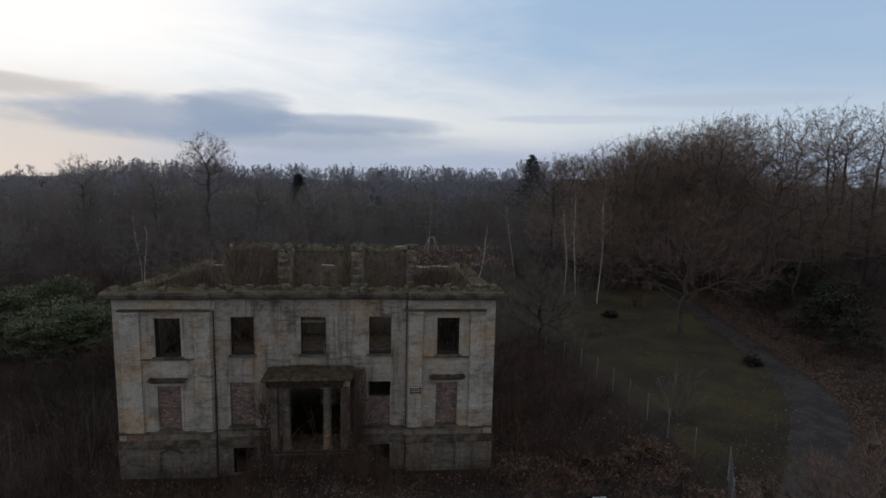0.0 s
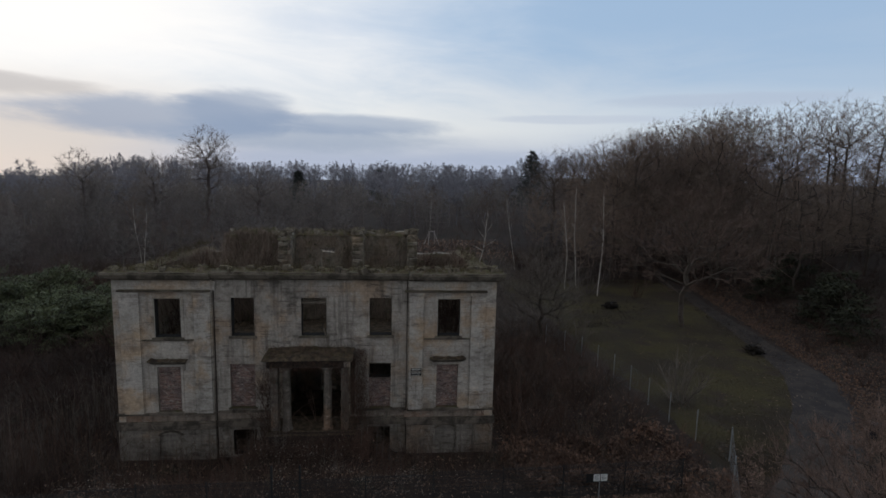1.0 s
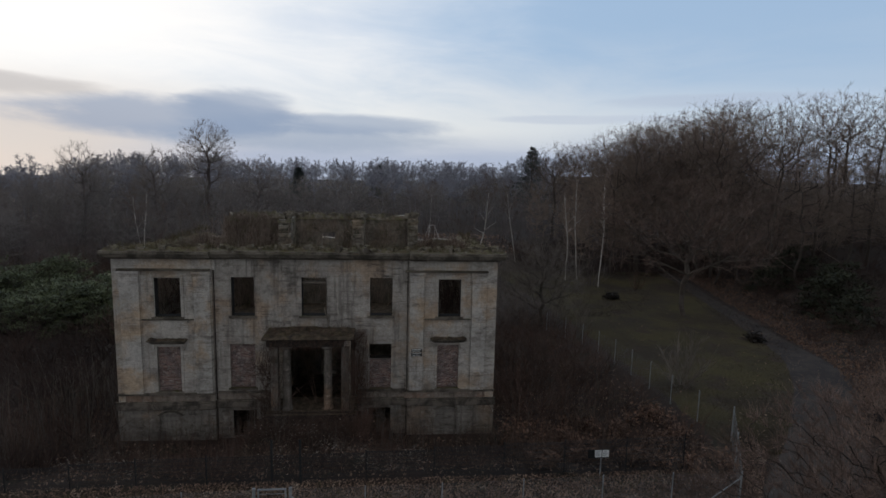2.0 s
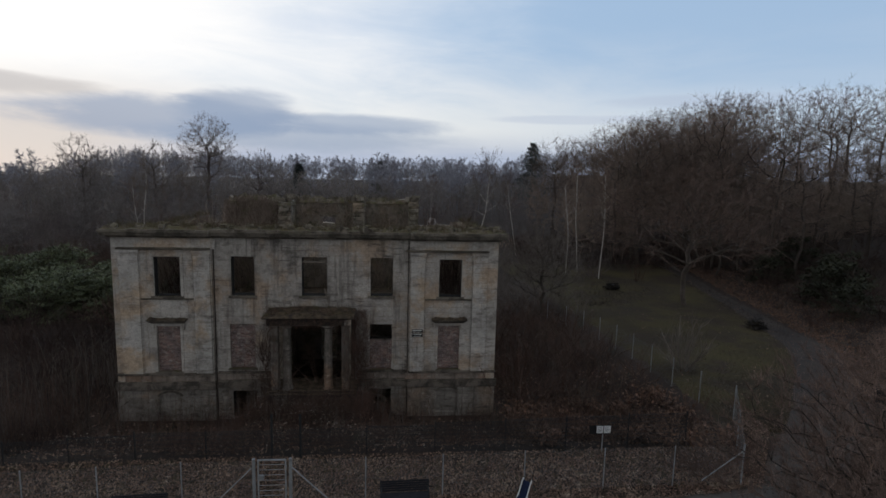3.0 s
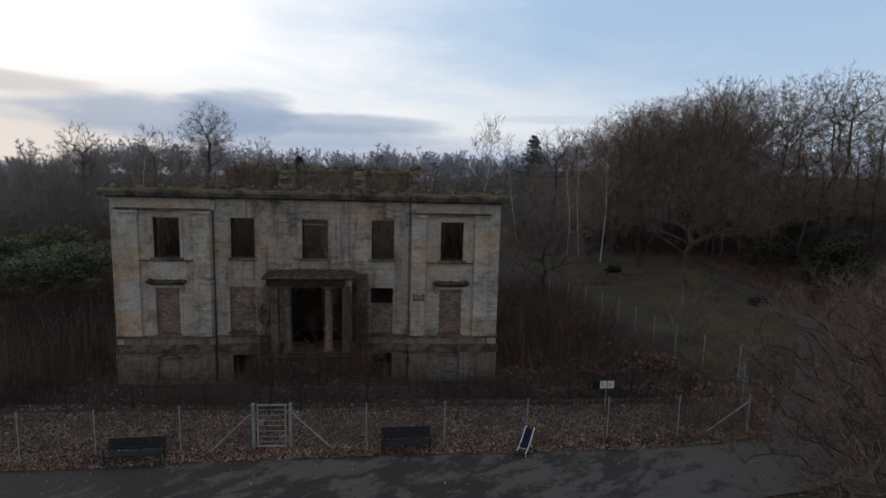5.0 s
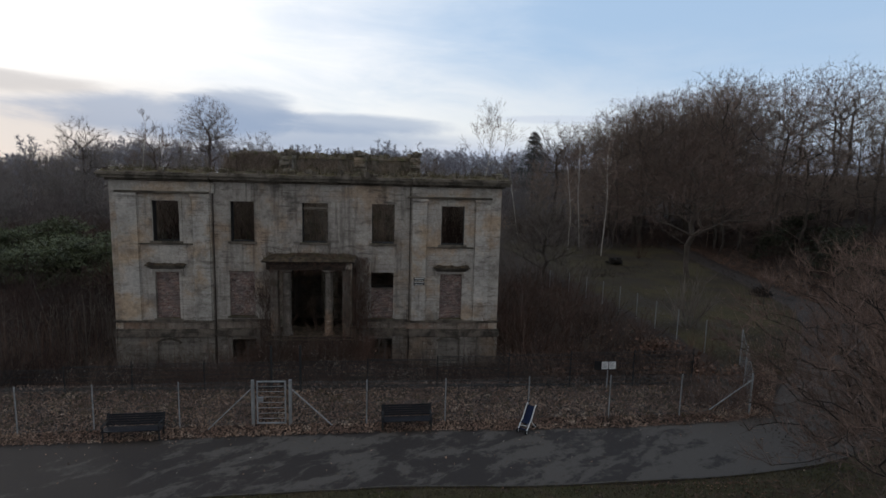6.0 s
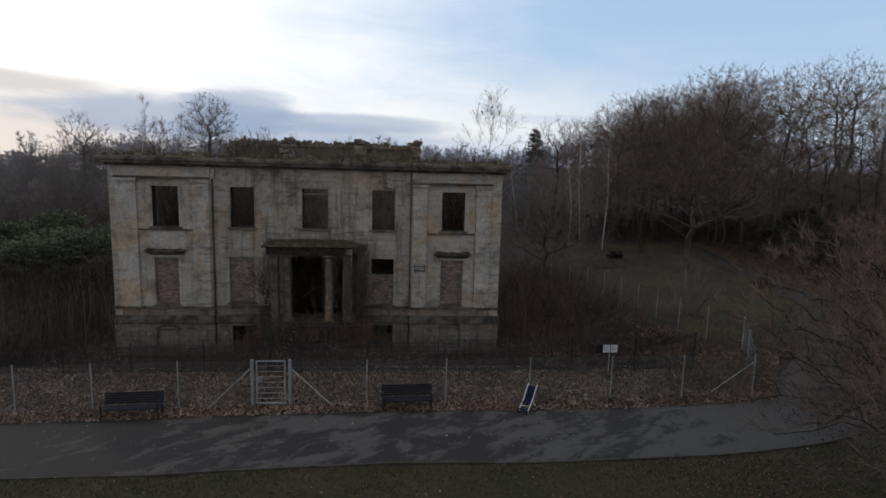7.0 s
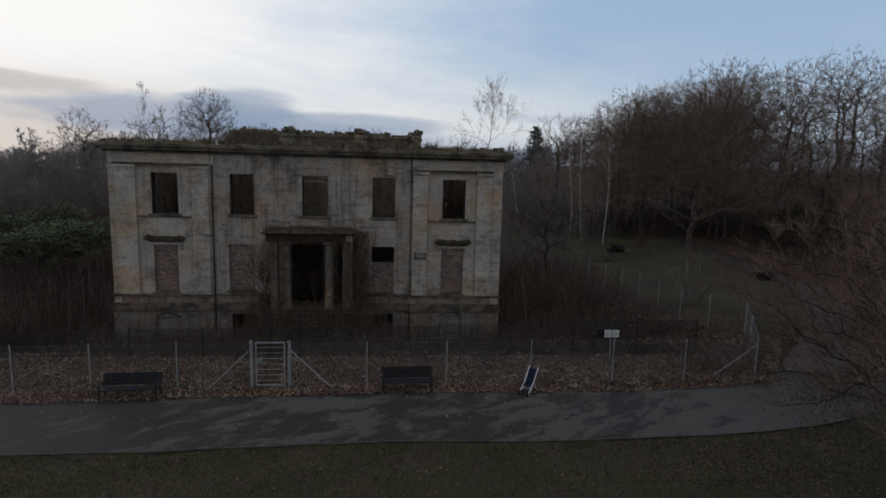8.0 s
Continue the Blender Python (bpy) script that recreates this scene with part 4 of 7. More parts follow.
# ---------------------------------------------------------------- trees and scrub
def seg_mesh(segs, sides, flat=False):
    """Arrays of vertices and faces for tapered bars; each row of segs is x0 y0 z0 x1 y1 z1 r0 r1. A bar with r1 = 0 is a spike, and a single blade if flat."""
    s = np.asarray(segs, float)
    p0, p1, r0, r1 = s[:, :3], s[:, 3:6], s[:, 6:7], s[:, 7:8]
    d = p1 - p0
    d /= np.maximum(np.linalg.norm(d, axis=1, keepdims=True), 1e-9)
    ref = np.where(np.abs(d[:, 2:3]) < 0.9, np.array([[0, 0, 1.0]]), np.array([[1.0, 0, 0]]))
    u = np.cross(d, ref)
    u /= np.linalg.norm(u, axis=1, keepdims=True)
    w = np.cross(d, u)
    verts, faces, base = [], [], 0
    a = 2 * np.pi * np.arange(sides) / sides
    off = np.cos(a)[None, :, None] * u[:, None, :] + np.sin(a)[None, :, None] * w[:, None, :]
    bar = (r1[:, 0] > 0)
    if bar.any():
        lo = p0[bar][:, None, :] + off[bar] * r0[bar][:, None, :]
        hi = p1[bar][:, None, :] + off[bar] * r1[bar][:, None, :]
        v = np.concatenate([lo, hi], 1).reshape(-1, 3)
        k = np.arange(bar.sum())[:, None] * 2 * sides
        i = np.arange(sides)[None, :]
        j = (i + 1) % sides
        f = np.stack([k + i, k + j, k + j + sides, k + i + sides], -1).reshape(-1, 4)
        verts.append(v)
        faces += f.tolist()
        base = len(v)
    sp = ~bar
    if sp.any() and flat:
        k = base + np.arange(sp.sum())[:, None] * 3
        turn = np.random.default_rng(len(s)).uniform(0, np.pi, (sp.sum(), 1))
        e = (np.cos(turn) * u[sp] + np.sin(turn) * w[sp]) * r0[sp] * 1.2
        verts.append(np.stack([p0[sp] - e, p0[sp] + e, p1[sp]], 1).reshape(-1, 3))
        faces += (k + np.arange(3)[None, :]).tolist()
    elif sp.any():
        lo = p0[sp][:, None, :] + off[sp][:, : sides] * r0[sp][:, None, :]
        v = np.concatenate([lo, p1[sp][:, None, :]], 1).reshape(-1, 3)
        k = base + np.arange(sp.sum())[:, None] * (sides + 1)
        i = np.arange(sides)[None, :]
        f = np.stack([k + i, k + (i + 1) % sides, np.broadcast_to(k + sides, (len(k), sides))], -1).reshape(-1, 3)
        verts.append(v)
        faces += f.tolist()
    return np.concatenate(verts), faces


def bough(rng, p, d, length, r, pieces, wiggle, lift, end=0.35):
    """A crooked bough as segments, with the points along it."""
    out, pts = [], [(p, d, r)]
    for i in range(pieces):
        d = d + rng.normal(0, wiggle, 3) + np.array([0, 0, lift])
        d = d / np.linalg.norm(d)
        q = p + d * length / pieces
        r1 = r * (1 - (1 - end) / pieces * 1.0) if pieces > 1 else r * end
        out.append((*p, *q, r, r1))
        p, r = q, r1
        pts.append((p, d, r))
    return out, pts


def side_way(rng, d, angle):
    """A direction that leaves d by an angle, turned about it at random."""
    a = rng.normal(0, 1, 3)
    a -= d * a.dot(d)
    a /= np.linalg.norm(a)
    return d * math.cos(angle) + a * math.sin(angle)


def tree_segs(seed, H, r, limbs=12, first=0.3, spread=0.42, rise=0.55, kids=6, kids2=6, twigs=6, twig_len=0.8, twig_r=0.016, lean=0.0, lift=0.05, split=0.72, gravity=0.0, wiggle=0.14, cone=0.12):
    """Segments of a bare tree: (trunk and limbs, finer branches and twigs)."""
    rng = np.random.default_rng(seed)
    wood, fine = [], []
    d0 = np.array([lean, lean * 0.3, 1.0])
    d0 /= np.linalg.norm(d0)
    trunk, pts = bough(rng, np.array([0, 0, -0.3]), d0, H * split, r, 9, 0.05, 0.03, 0.35)
    wood += trunk
    az = rng.uniform(0, 6.28)
    for i in range(limbs):
        f = first + (1 - first) * (i + rng.uniform(0, 0.8)) / limbs
        fi = min(f * 9, 8.99)
        (pa, da, ra), (pb, _, rb) = pts[int(fi)], pts[int(fi) + 1]
        p = pa + (pb - pa) * (fi % 1)
        az += 2.4 + rng.normal(0, 0.4)
        el = rise * (0.6 + 0.8 * (f - first) / (1 - first)) + rng.normal(0, 0.12)
        d = np.array([math.cos(az) * math.cos(el), math.sin(az) * math.cos(el), math.sin(el)])
        L = H * spread * (1.0 + cone - (0.3 + 2 * cone) * (f - first) / (1 - first)) * rng.uniform(0.75, 1.15)
        limb, lp = bough(rng, p, d, L, ra * 0.55, 6, wiggle, lift, 0.2)
        wood += limb
        for k in range(kids):
            g = rng.uniform(0.25, 1.0) * 6
            j = min(int(g), 5)
            q, e, rr = lp[j + 1] if k else lp[-1]
            b, bp = bough(rng, q, side_way(rng, e, rng.uniform(0.3, 0.95)), L * rng.uniform(0.28, 0.5), max(rr * 0.55, 0.02), 4, wiggle * 1.3, lift - gravity, 0.3)
            fine += b
            for m in range(kids2):
                q2, e2, r2 = bp[rng.integers(1, 5)]
                c, cp = bough(rng, q2, side_way(rng, e2, rng.uniform(0.3, 0.9)), L * rng.uniform(0.1, 0.22) + 0.3, max(r2 * 0.55, 0.012), 1, wiggle * 1.5, lift - gravity * 2, 0.5)
                fine += c
                for t in range(twigs):
                    q3, e3 = cp[0][0] + (cp[1][0] - cp[0][0]) * rng.uniform(0.1, 1.0), cp[1][1]
                    w = side_way(rng, e3, rng.uniform(0.1, 0.8)) + np.array([0, 0, 0.12 - gravity * 4])
                    w /= np.linalg.norm(w)
                    fine.append((*q3, *(q3 + w * twig_len * rng.uniform(0.5, 1.3)), twig_r, 0.0))
    return wood, fine


def fork_segs(seed, H, r, limbs=8, first=0.3, spread=0.3, rise=0.5, levels=5, ratio=0.74, lean=0.0, lift=0.04, split=0.62, open_=0.45, tip=0.009, wiggle=0.12, cone=0.1):
    """Segments of a bare tree whose limbs fork again and again into fine twigs."""
    rng = np.random.default_rng(seed)
    wood, fine = [], []
    d0 = np.array([lean, lean * 0.3, 1.0])
    trunk, pts = bough(rng, np.array([0, 0, -0.3]), d0 / np.linalg.norm(d0), H * split, r, 8, 0.05, 0.03, 0.45)
    wood += trunk

    def grow(p, d, L, r, lev):
        store = wood if lev == 0 else fine
        if lev >= levels:
            fine.append((*p, *(p + d * L), max(r, tip), 0.0))
            return
        n = 3 if lev == 0 else 2 if lev == 1 else 1
        seg, bp = bough(rng, p, d, L, r, n, wiggle if n > 1 else wiggle * 0.6, lift, 0.62)
        store += seg
        q, e, _ = bp[-1]
        for k in range(2):
            w = side_way(rng, e, open_ * rng.uniform(0.45, 1.2)) + np.array([0, 0, lift])
            grow(q, w / np.linalg.norm(w), L * ratio * rng.uniform(0.75, 1.2), max(r * 0.62, tip), lev + 1)
        m, e, _ = bp[max(0, len(bp) - 2)]
        m = m + (q - m) * rng.uniform(0.25, 0.75)
        w = side_way(rng, e, open_ * rng.uniform(1.2, 2.2)) + np.array([0, 0, lift])
        grow(m, w / np.linalg.norm(w), L * ratio * rng.uniform(0.55, 0.95), max(r * 0.5, tip), lev + 1)

    az = rng.uniform(0, 6.28)
    for i in range(limbs):
        f = first + (1 - first) * (i + rng.uniform(0.2, 0.8)) / limbs
        fi = min(f * 8, 7.99)
        (pa, _, ra), (pb, _, _) = pts[int(fi)], pts[int(fi) + 1]
        p = pa + (pb - pa) * (fi % 1)
        az += 2.4 + rng.normal(0, 0.35)
        u = (f - first) / (1 - first)
        el = rise * (0.55 + 0.95 * u) + rng.normal(0, 0.1)
        d = np.array([math.cos(az) * math.cos(el), math.sin(az) * math.cos(el), math.sin(el)])
        grow(p, d, H * spread * (1.0 + cone - (0.35 + 2 * cone) * u) * rng.uniform(0.8, 1.15), ra * 0.55, 0)
    p, d, rr = pts[-1]
    for k in range(2):
        grow(p, side_way(rng, d, 0.35), H * spread * 0.75, rr * 0.7, 0)
    return wood, fine


def fill_segs(seed, H, R, base=0.25, pts=200, twigs=8, twig_len=1.0, tip=0.012, r=0.3, up=0.35, crook=0.14, parts=2, lean=0.0, shell=0.45, grow=0.46, top=0.62, lobes=0.16, wild=0.5, heavy=7):
    """Segments of a bare tree that fills a domed crown: each branch end joins the nearest wood below it, and boughs thicken with what they carry."""
    rng = np.random.default_rng(seed)
    nodes, par, path = [np.array([0, 0, -0.3])], [-1], [0.0]
    n0 = 7
    for i in range(1, n0 + 1):
        f = i / n0
        nodes.append(np.array([lean * H * top * f + rng.normal(0, 0.012 * H), rng.normal(0, 0.012 * H), H * top * f]))
        par.append(i - 1)
        path.append(H * top * f * 0.5)
    k0 = max(1, int(n0 * min(base / top, 0.6)))
    th, cz = rng.uniform(0, 2 * np.pi, pts), rng.uniform(-0.75, 1.0, pts)
    q = rng.uniform(0, 1, pts) ** shell
    a1, a2 = rng.uniform(0, 6.28, 2)
    lobe = 1.0 + lobes * (np.sin(2 * th + a1) + np.sin(5 * th + 3.0 * cz + a2)) * 0.7
    s = np.sqrt(1 - cz ** 2) * q * lobe
    mid, half = H * (base + 1) / 2, H * (1 - base) / 2
    P = np.stack([R * s * np.cos(th) + lean * H * 0.6, R * s * np.sin(th), mid + half * cz * q * (0.88 + 0.12 * lobe)], -1)
    order = np.argsort(np.linalg.norm(P - np.array([0, 0, H * base]), axis=1))
    buf = np.zeros((n0 + 1 + pts * parts, 3))
    cost = np.zeros(len(buf))
    buf[: n0 + 1], cost[: n0 + 1] = nodes, path
    n, ends = n0 + 1, []
    for i in order:
        d = np.linalg.norm(buf[k0:n] - P[i], axis=1) * 1.0 + cost[k0:n] * 0.45 + 0.9 * np.maximum(0, buf[k0:n, 2] - P[i][2])
        j = int(np.argmin(d)) + k0
        a, L = buf[j].copy(), float(np.linalg.norm(P[i] - buf[j]))
        last, c0 = j, cost[j]
        for m in range(1, parts + 1):
            f = m / parts
            p = a + (P[i] - a) * f
            if m < parts:
                p = p + rng.normal(0, crook * L, 3) * 0.6 + np.array([0, 0, 0.08 * L])
            buf[n], cost[n] = p, c0 + L * f
            par.append(last)
            last = n
            n += 1
        ends.append(last)
    load = np.zeros(n)
    load[ends] = 1.0
    for i in range(n - 1, 0, -1):
        load[par[i]] += load[i]
    rad = tip * np.maximum(load, 1.0) ** grow
    rad *= min(1.0, r / rad[0]) if rad[0] > r else 1.0
    wood, fine = [], []
    for i in range(1, n):
        big = load[i] > heavy or i <= n0
        r1 = max(rad[i], tip * 0.9)
        (wood if big else fine).append((*buf[par[i]], *buf[i], min(rad[par[i]], r1 * 1.35) if i > n0 else max(rad[par[i]], r1), r1))
    cen = np.array([lean * H * 0.5, 0, H * (base * 0.7 + 0.15)])
    for e in ends:
        w0 = buf[e] - buf[par[e]]
        out = (buf[e] - cen) / np.linalg.norm(buf[e] - cen)
        w0 = w0 / max(np.linalg.norm(w0), 1e-6)
        for t in range(twigs):
            b = buf[par[e]] + (buf[e] - buf[par[e]]) * rng.uniform(0.15, 1.0)
            w = w0 * 0.45 + out * 0.5 + rng.normal(0, wild, 3) + np.array([0, 0, up])
            w /= np.linalg.norm(w)
            fine.append((*b, *(b + w * twig_len * rng.uniform(0.45, 1.25)), tip * 0.85, 0.0))
    return wood, fine


def make_tree(name, label, category, seed, bark, twig, forked=True, segs=None, **kw):
    """A tree of trunk and crown at the origin."""
    wood, fine = (segs or (fork_segs if forked else tree_segs))(seed, **kw)
    ob = thing(name, label, category)
    v, f = seg_mesh(wood, 7)
    part("trunk", raw_mesh("trunk", v, f, bark, True), bark, ob)
    v, f = seg_mesh(fine, 3, kw["H"] > 11)
    part("crown", raw_mesh("crown", v, f, twig), twig, ob)
    return ob


def stand(proto, spots, group, sink=0.0):
    """Puts a made tree at the first spot and copies at the rest; a spot is x, y, turn, size."""
    for i, (x, y, turn, size) in enumerate(spots):
        m = pose(x, y, gz(x, y) - sink, 0, 0, turn) @ Matrix.Scale(size, 4)
        if i == 0:
            proto.matrix_basis = m
            tagged(proto, group=group)
        else:
            c = copy_thing(proto, pose(x, y, gz(x, y) - sink, 0, 0, turn))
            c.scale = (size, size, size)


def scatter(name, templates, spots, material, label, category):
    """Many plants that nobody could count, as one object. A spot is x, y, z, turn, size."""
    rng = np.random.default_rng(77)
    vs, fs, base = [], [], 0
    for i, (x, y, z, turn, size) in enumerate(spots):
        v, f = templates[i % len(templates)]
        c, s = math.cos(turn), math.sin(turn)
        R = np.array([[c, -s, 0], [s, c, 0], [0, 0, 1]]) * size
        vs.append(v @ R.T + np.array([x, y, z]))
        fs.append([tuple(k + base for k in q) for q in f])
        base += len(v)
    me = raw_mesh(name, np.concatenate(vs), [q for b in fs for q in b], material)
    return tagged(new(name, me), label, category, kind="stuff")


rng_spots = random.Random(11)


def spread_spots(n, x0, x1, y0, y1, keep, smin, smax, gap, sink=0.1):
    out, tries = [], 0
    while len(out) < n and tries < n * 40:
        tries += 1
        x, y = rng_spots.uniform(x0, x1), rng_spots.uniform(y0, y1)
        if keep(x, y) and all((x - p[0]) ** 2 + (y - p[1]) ** 2 > gap * gap for p in out[-160:]):
            out.append((x, y, gz(x, y) - sink, rng_spots.uniform(0, 6.28), rng_spots.uniform(smin, smax)))
    return out


# far woods behind the house
def in_back(x, y):
    ang = math.degrees(math.atan2(x, y))
    if not -44 < ang < 46 or (ang > 14 and y < 112 and x > 28):
        return False
    if (-9 < x < 20 and y < 113) or (x < -20 and y < 74):
        return False
    return True


def coppice(seed, n, H, R, r, twigs, tl, low=0.55, f0=0.2):
    """A clump of tall thin poles with upswept twigs, as young birch and alder grow."""
    rng = np.random.default_rng(seed)
    segs = []
    for i in range(n):
        a, q = rng.uniform(0, 6.28), R * math.sqrt(rng.uniform(0, 1))
        p = np.array([math.cos(a) * q, math.sin(a) * q, -0.2])
        h = H * rng.uniform(low, 1.0)
        d = np.array([rng.normal(0, 0.08), rng.normal(0, 0.08), 1.0])
        m = p + d * h * 0.5
        t = m + (d + rng.normal(0, 0.07, 3)) * h * 0.5
        segs += [(*p, *m, r, r * 0.6), (*m, *t, r * 0.6, 0.0)]
        for k in range(twigs):
            f = rng.uniform(f0, 0.98)
            b = p + d * h * f if f < 0.5 else m + (t - m) * (f - 0.5) * 2
            w = np.array([rng.normal(0, 0.6), rng.normal(0, 0.6), rng.uniform(0.4, 1.0)])
            segs.append((*b, *(b + w * tl * rng.uniform(0.5, 1.2) * (1.25 - 0.6 * f)), r * 0.42, 0.0))
    return seg_mesh(segs, 3, H > 6)


def dome(seed, H, R, **kw):
    wood, fine = fill_segs(seed, H, R, **kw)
    return seg_mesh(wood + fine, 3, True)


FAR_T = [dome(100 + i, 15.0 + 0.6 * (i % 4), 4.3 + 0.5 * (i % 3), base=0.12 + 0.06 * (i % 3), pts=130, twigs=14, twig_len=1.15, tip=0.026, r=0.09, parts=1, up=0.1, wild=0.85, shell=0.36) for i in range(8)]
DIST_T = [dome(120 + i, 20.0, 5.6, base=0.22, pts=66, twigs=17, twig_len=1.35, tip=0.07, r=0.16, parts=1, up=0.0, wild=0.9, shell=0.33) for i in range(6)]
COP_T = [coppice(140 + i, 11, 13.0, 3.2, 0.024, 44, 1.7) for i in range(7)]
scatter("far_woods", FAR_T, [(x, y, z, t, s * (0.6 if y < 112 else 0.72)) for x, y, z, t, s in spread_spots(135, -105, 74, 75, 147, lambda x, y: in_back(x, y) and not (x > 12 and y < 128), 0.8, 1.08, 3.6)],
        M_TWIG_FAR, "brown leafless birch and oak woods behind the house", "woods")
scatter("birch_thicket", COP_T, spread_spots(220, -105, 52, 72, 138, lambda x, y: in_back(x, y) and not (x > 14 and y < 120), 0.48, 0.75, 2.4),
        M_TWIG_MID, "dense thicket of thin leafless poles and twigs", "woods")
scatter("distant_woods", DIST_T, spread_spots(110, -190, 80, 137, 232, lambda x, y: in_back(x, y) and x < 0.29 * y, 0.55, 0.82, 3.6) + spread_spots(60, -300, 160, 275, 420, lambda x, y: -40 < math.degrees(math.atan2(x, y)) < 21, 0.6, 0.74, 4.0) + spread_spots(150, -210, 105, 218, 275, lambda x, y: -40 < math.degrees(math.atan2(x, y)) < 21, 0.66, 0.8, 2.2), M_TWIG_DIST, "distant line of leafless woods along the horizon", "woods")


def bush_template(seed, stems=11, H=2.4, arch=0.5, kids=6, r=0.016, twig=0.7, low=0.5):
    rng = np.random.default_rng(seed)
    segs = []
    for i in range(stems):
        a = rng.uniform(0, 6.28)
        el = rng.uniform(low, 1.45)
        d = np.array([math.cos(a) * math.cos(el), math.sin(a) * math.cos(el), math.sin(el)])
        L = H * rng.uniform(0.6, 1.1)
        p = np.array([math.cos(a), math.sin(a), 0]) * rng.uniform(0, 0.35) * H * 0.5 + np.array([0, 0, -0.1])
        st, sp = bough(rng, p, d, L, r, 2, 0.18, -0.16 * arch, 0.5)
        segs += st
        for k in range(kids):
            q, e, rr = sp[rng.integers(1, 3)]
            back = rng.uniform(0, 0.45) * L
            q = q - e * back
            w = side_way(rng, e, rng.uniform(0.3, 1.0)) + np.array([0, 0, 0.2])
            segs.append((*q, *(q + w * twig * rng.uniform(0.4, 1.2)), rr * 0.6, 0.0))
    return seg_mesh(segs, 3, H > 2)


BUSH_T = [bush_template(200 + i) for i in range(6)]
BUSH_FAR = [bush_template(220 + i, 12, 4.5, 0.4, 26, 0.026, 1.7) for i in range(5)]
scatter("woodland_underwood", BUSH_FAR, spread_spots(130, -88, 62, 71, 114, lambda x, y: in_back(x, y) or (x > 23 and 86 < y < 110), 0.6, 1.15, 2.2),
        M_TWIG_MID, "dense brown undergrowth at the foot of the woods", "undergrowth")


# scrub close round the house
def near_house(x, y):
    if X0 - 0.6 < x < X3 + 0.6 and YB - 0.5 < y < 50.5:
        return False
    if -8 < x < -1.6 and 30.9 < y:
        return False
    return y > 24.9


scatter("bramble_scrub", BUSH_T, spread_spots(300, 6.8, 17.4, 25.2, 58, lambda x, y: near_house(x, y) and x < 17.2 - 0.02 * max(0, y - 45) ** 1.5, 0.55, 1.15, 0.7)
        + spread_spots(36, 7.4, 14.5, 32, 54, near_house, 1.2, 1.75, 1.0) + spread_spots(330, -18, 9, 25.2, 32.7, near_house, 0.3, 0.75, 0.42) + spread_spots(80, -9.5, -0.4, 26.2, 31.0, lambda x, y: True, 0.3, 0.55, 0.35) + spread_spots(34, -8.2, -1.4, 29.3, 31.0, lambda x, y: True, 0.4, 0.65, 0.3)
        + [(x, y, 4.85, t, s) for x, y, _, t, s in spread_spots(22, -7.3, -2.3, 31.1, 33.2, lambda x, y: True, 0.14, 0.3, 0.3)]
        + [(x, y, z, t, s) for (x, y, _, t, s), z in zip(spread_spots(12, -7.9, -7.2, 31.3, 33.0, lambda x, y: True, 0.5, 0.8, 0.1), (-0.2, 0.8, 1.8, 2.6) * 3)]
        + [(x, y, z, t, s) for (x, y, _, t, s), z in zip(spread_spots(12, -2.4, -1.7, 31.3, 33.0, lambda x, y: True, 0.5, 0.8, 0.1), (-0.2, 0.8, 1.8, 2.6) * 3)]
        + [(-4.6, 32.6, 0.45, 2.0, 1.2), (-6.6, 31.6, 0.45, 4.0, 1.1)] + spread_spots(60, -9.0, -0.5, 29.6, 31.0, lambda x, y: True, 0.35, 0.7, 0.3),
        M_SCRUB, "thick brown leafless bramble and sapling scrub", "scrub")
# shade under the evergreens is put into this scrub's colour
scatter("blackthorn_scrub", BUSH_T, spread_spots(190, -34, -16.8, 26, 52, near_house, 0.8, 1.5, 0.9) + spread_spots(60, -44, -20, 38, 54, near_house, 1.2, 1.8, 1.4), M_SCRUB_DARK, "dense scrub beside the house, darkened in colour for its shade", "scrub")


def climbers(seed, n, H, R):
    return bush_template(seed, n + 3, H, 0.1, 16, 0.014, 0.9, 1.2)


IVY_T = [climbers(180 + i, 7, 5.0, 0.55) for i in range(5)]


def rooted(spots, top, jitter):
    """Climbers rooted on the added shading slab that reach a height top(x)."""
    return [(x, y, 4.35, t, (top(x) + rng_spots.uniform(-jitter, jitter) - 4.35) / 5.0) for x, y, _, t, _ in spots]


scatter("dead_climbers", IVY_T, rooted(spread_spots(50, -12.0, -8.3, 40.6, 42.3, lambda x, y: True, 1, 1, 0.22), lambda x: 10.45, 0.3)
        + rooted(spread_spots(14, -7.2, 0.7, 41.4, 42.3, lambda x, y: True, 1, 1, 0.3), lambda x: 9.6, 0.9),
        M_IVY, "dead brown shrubs and climbers filling the roofless rooms", "scrub")
# darkened twig colour keeps the window openings dark
scatter("room_shrubs", IVY_T, rooted(spread_spots(16, -15.0, -12.3, 36.8, 42.6, lambda x, y: True, 1, 1, 0.35), lambda x: 9.0 + 0.28 * (x + 15.0), 0.3)
        + rooted(spread_spots(18, 1.9, 5.2, 37.0, 42.8, lambda x, y: True, 1, 1, 0.35), lambda x: 9.3, 0.35),
        M_SCRUB_DARK, "dark leafless shrubs growing in the end rooms", "scrub")


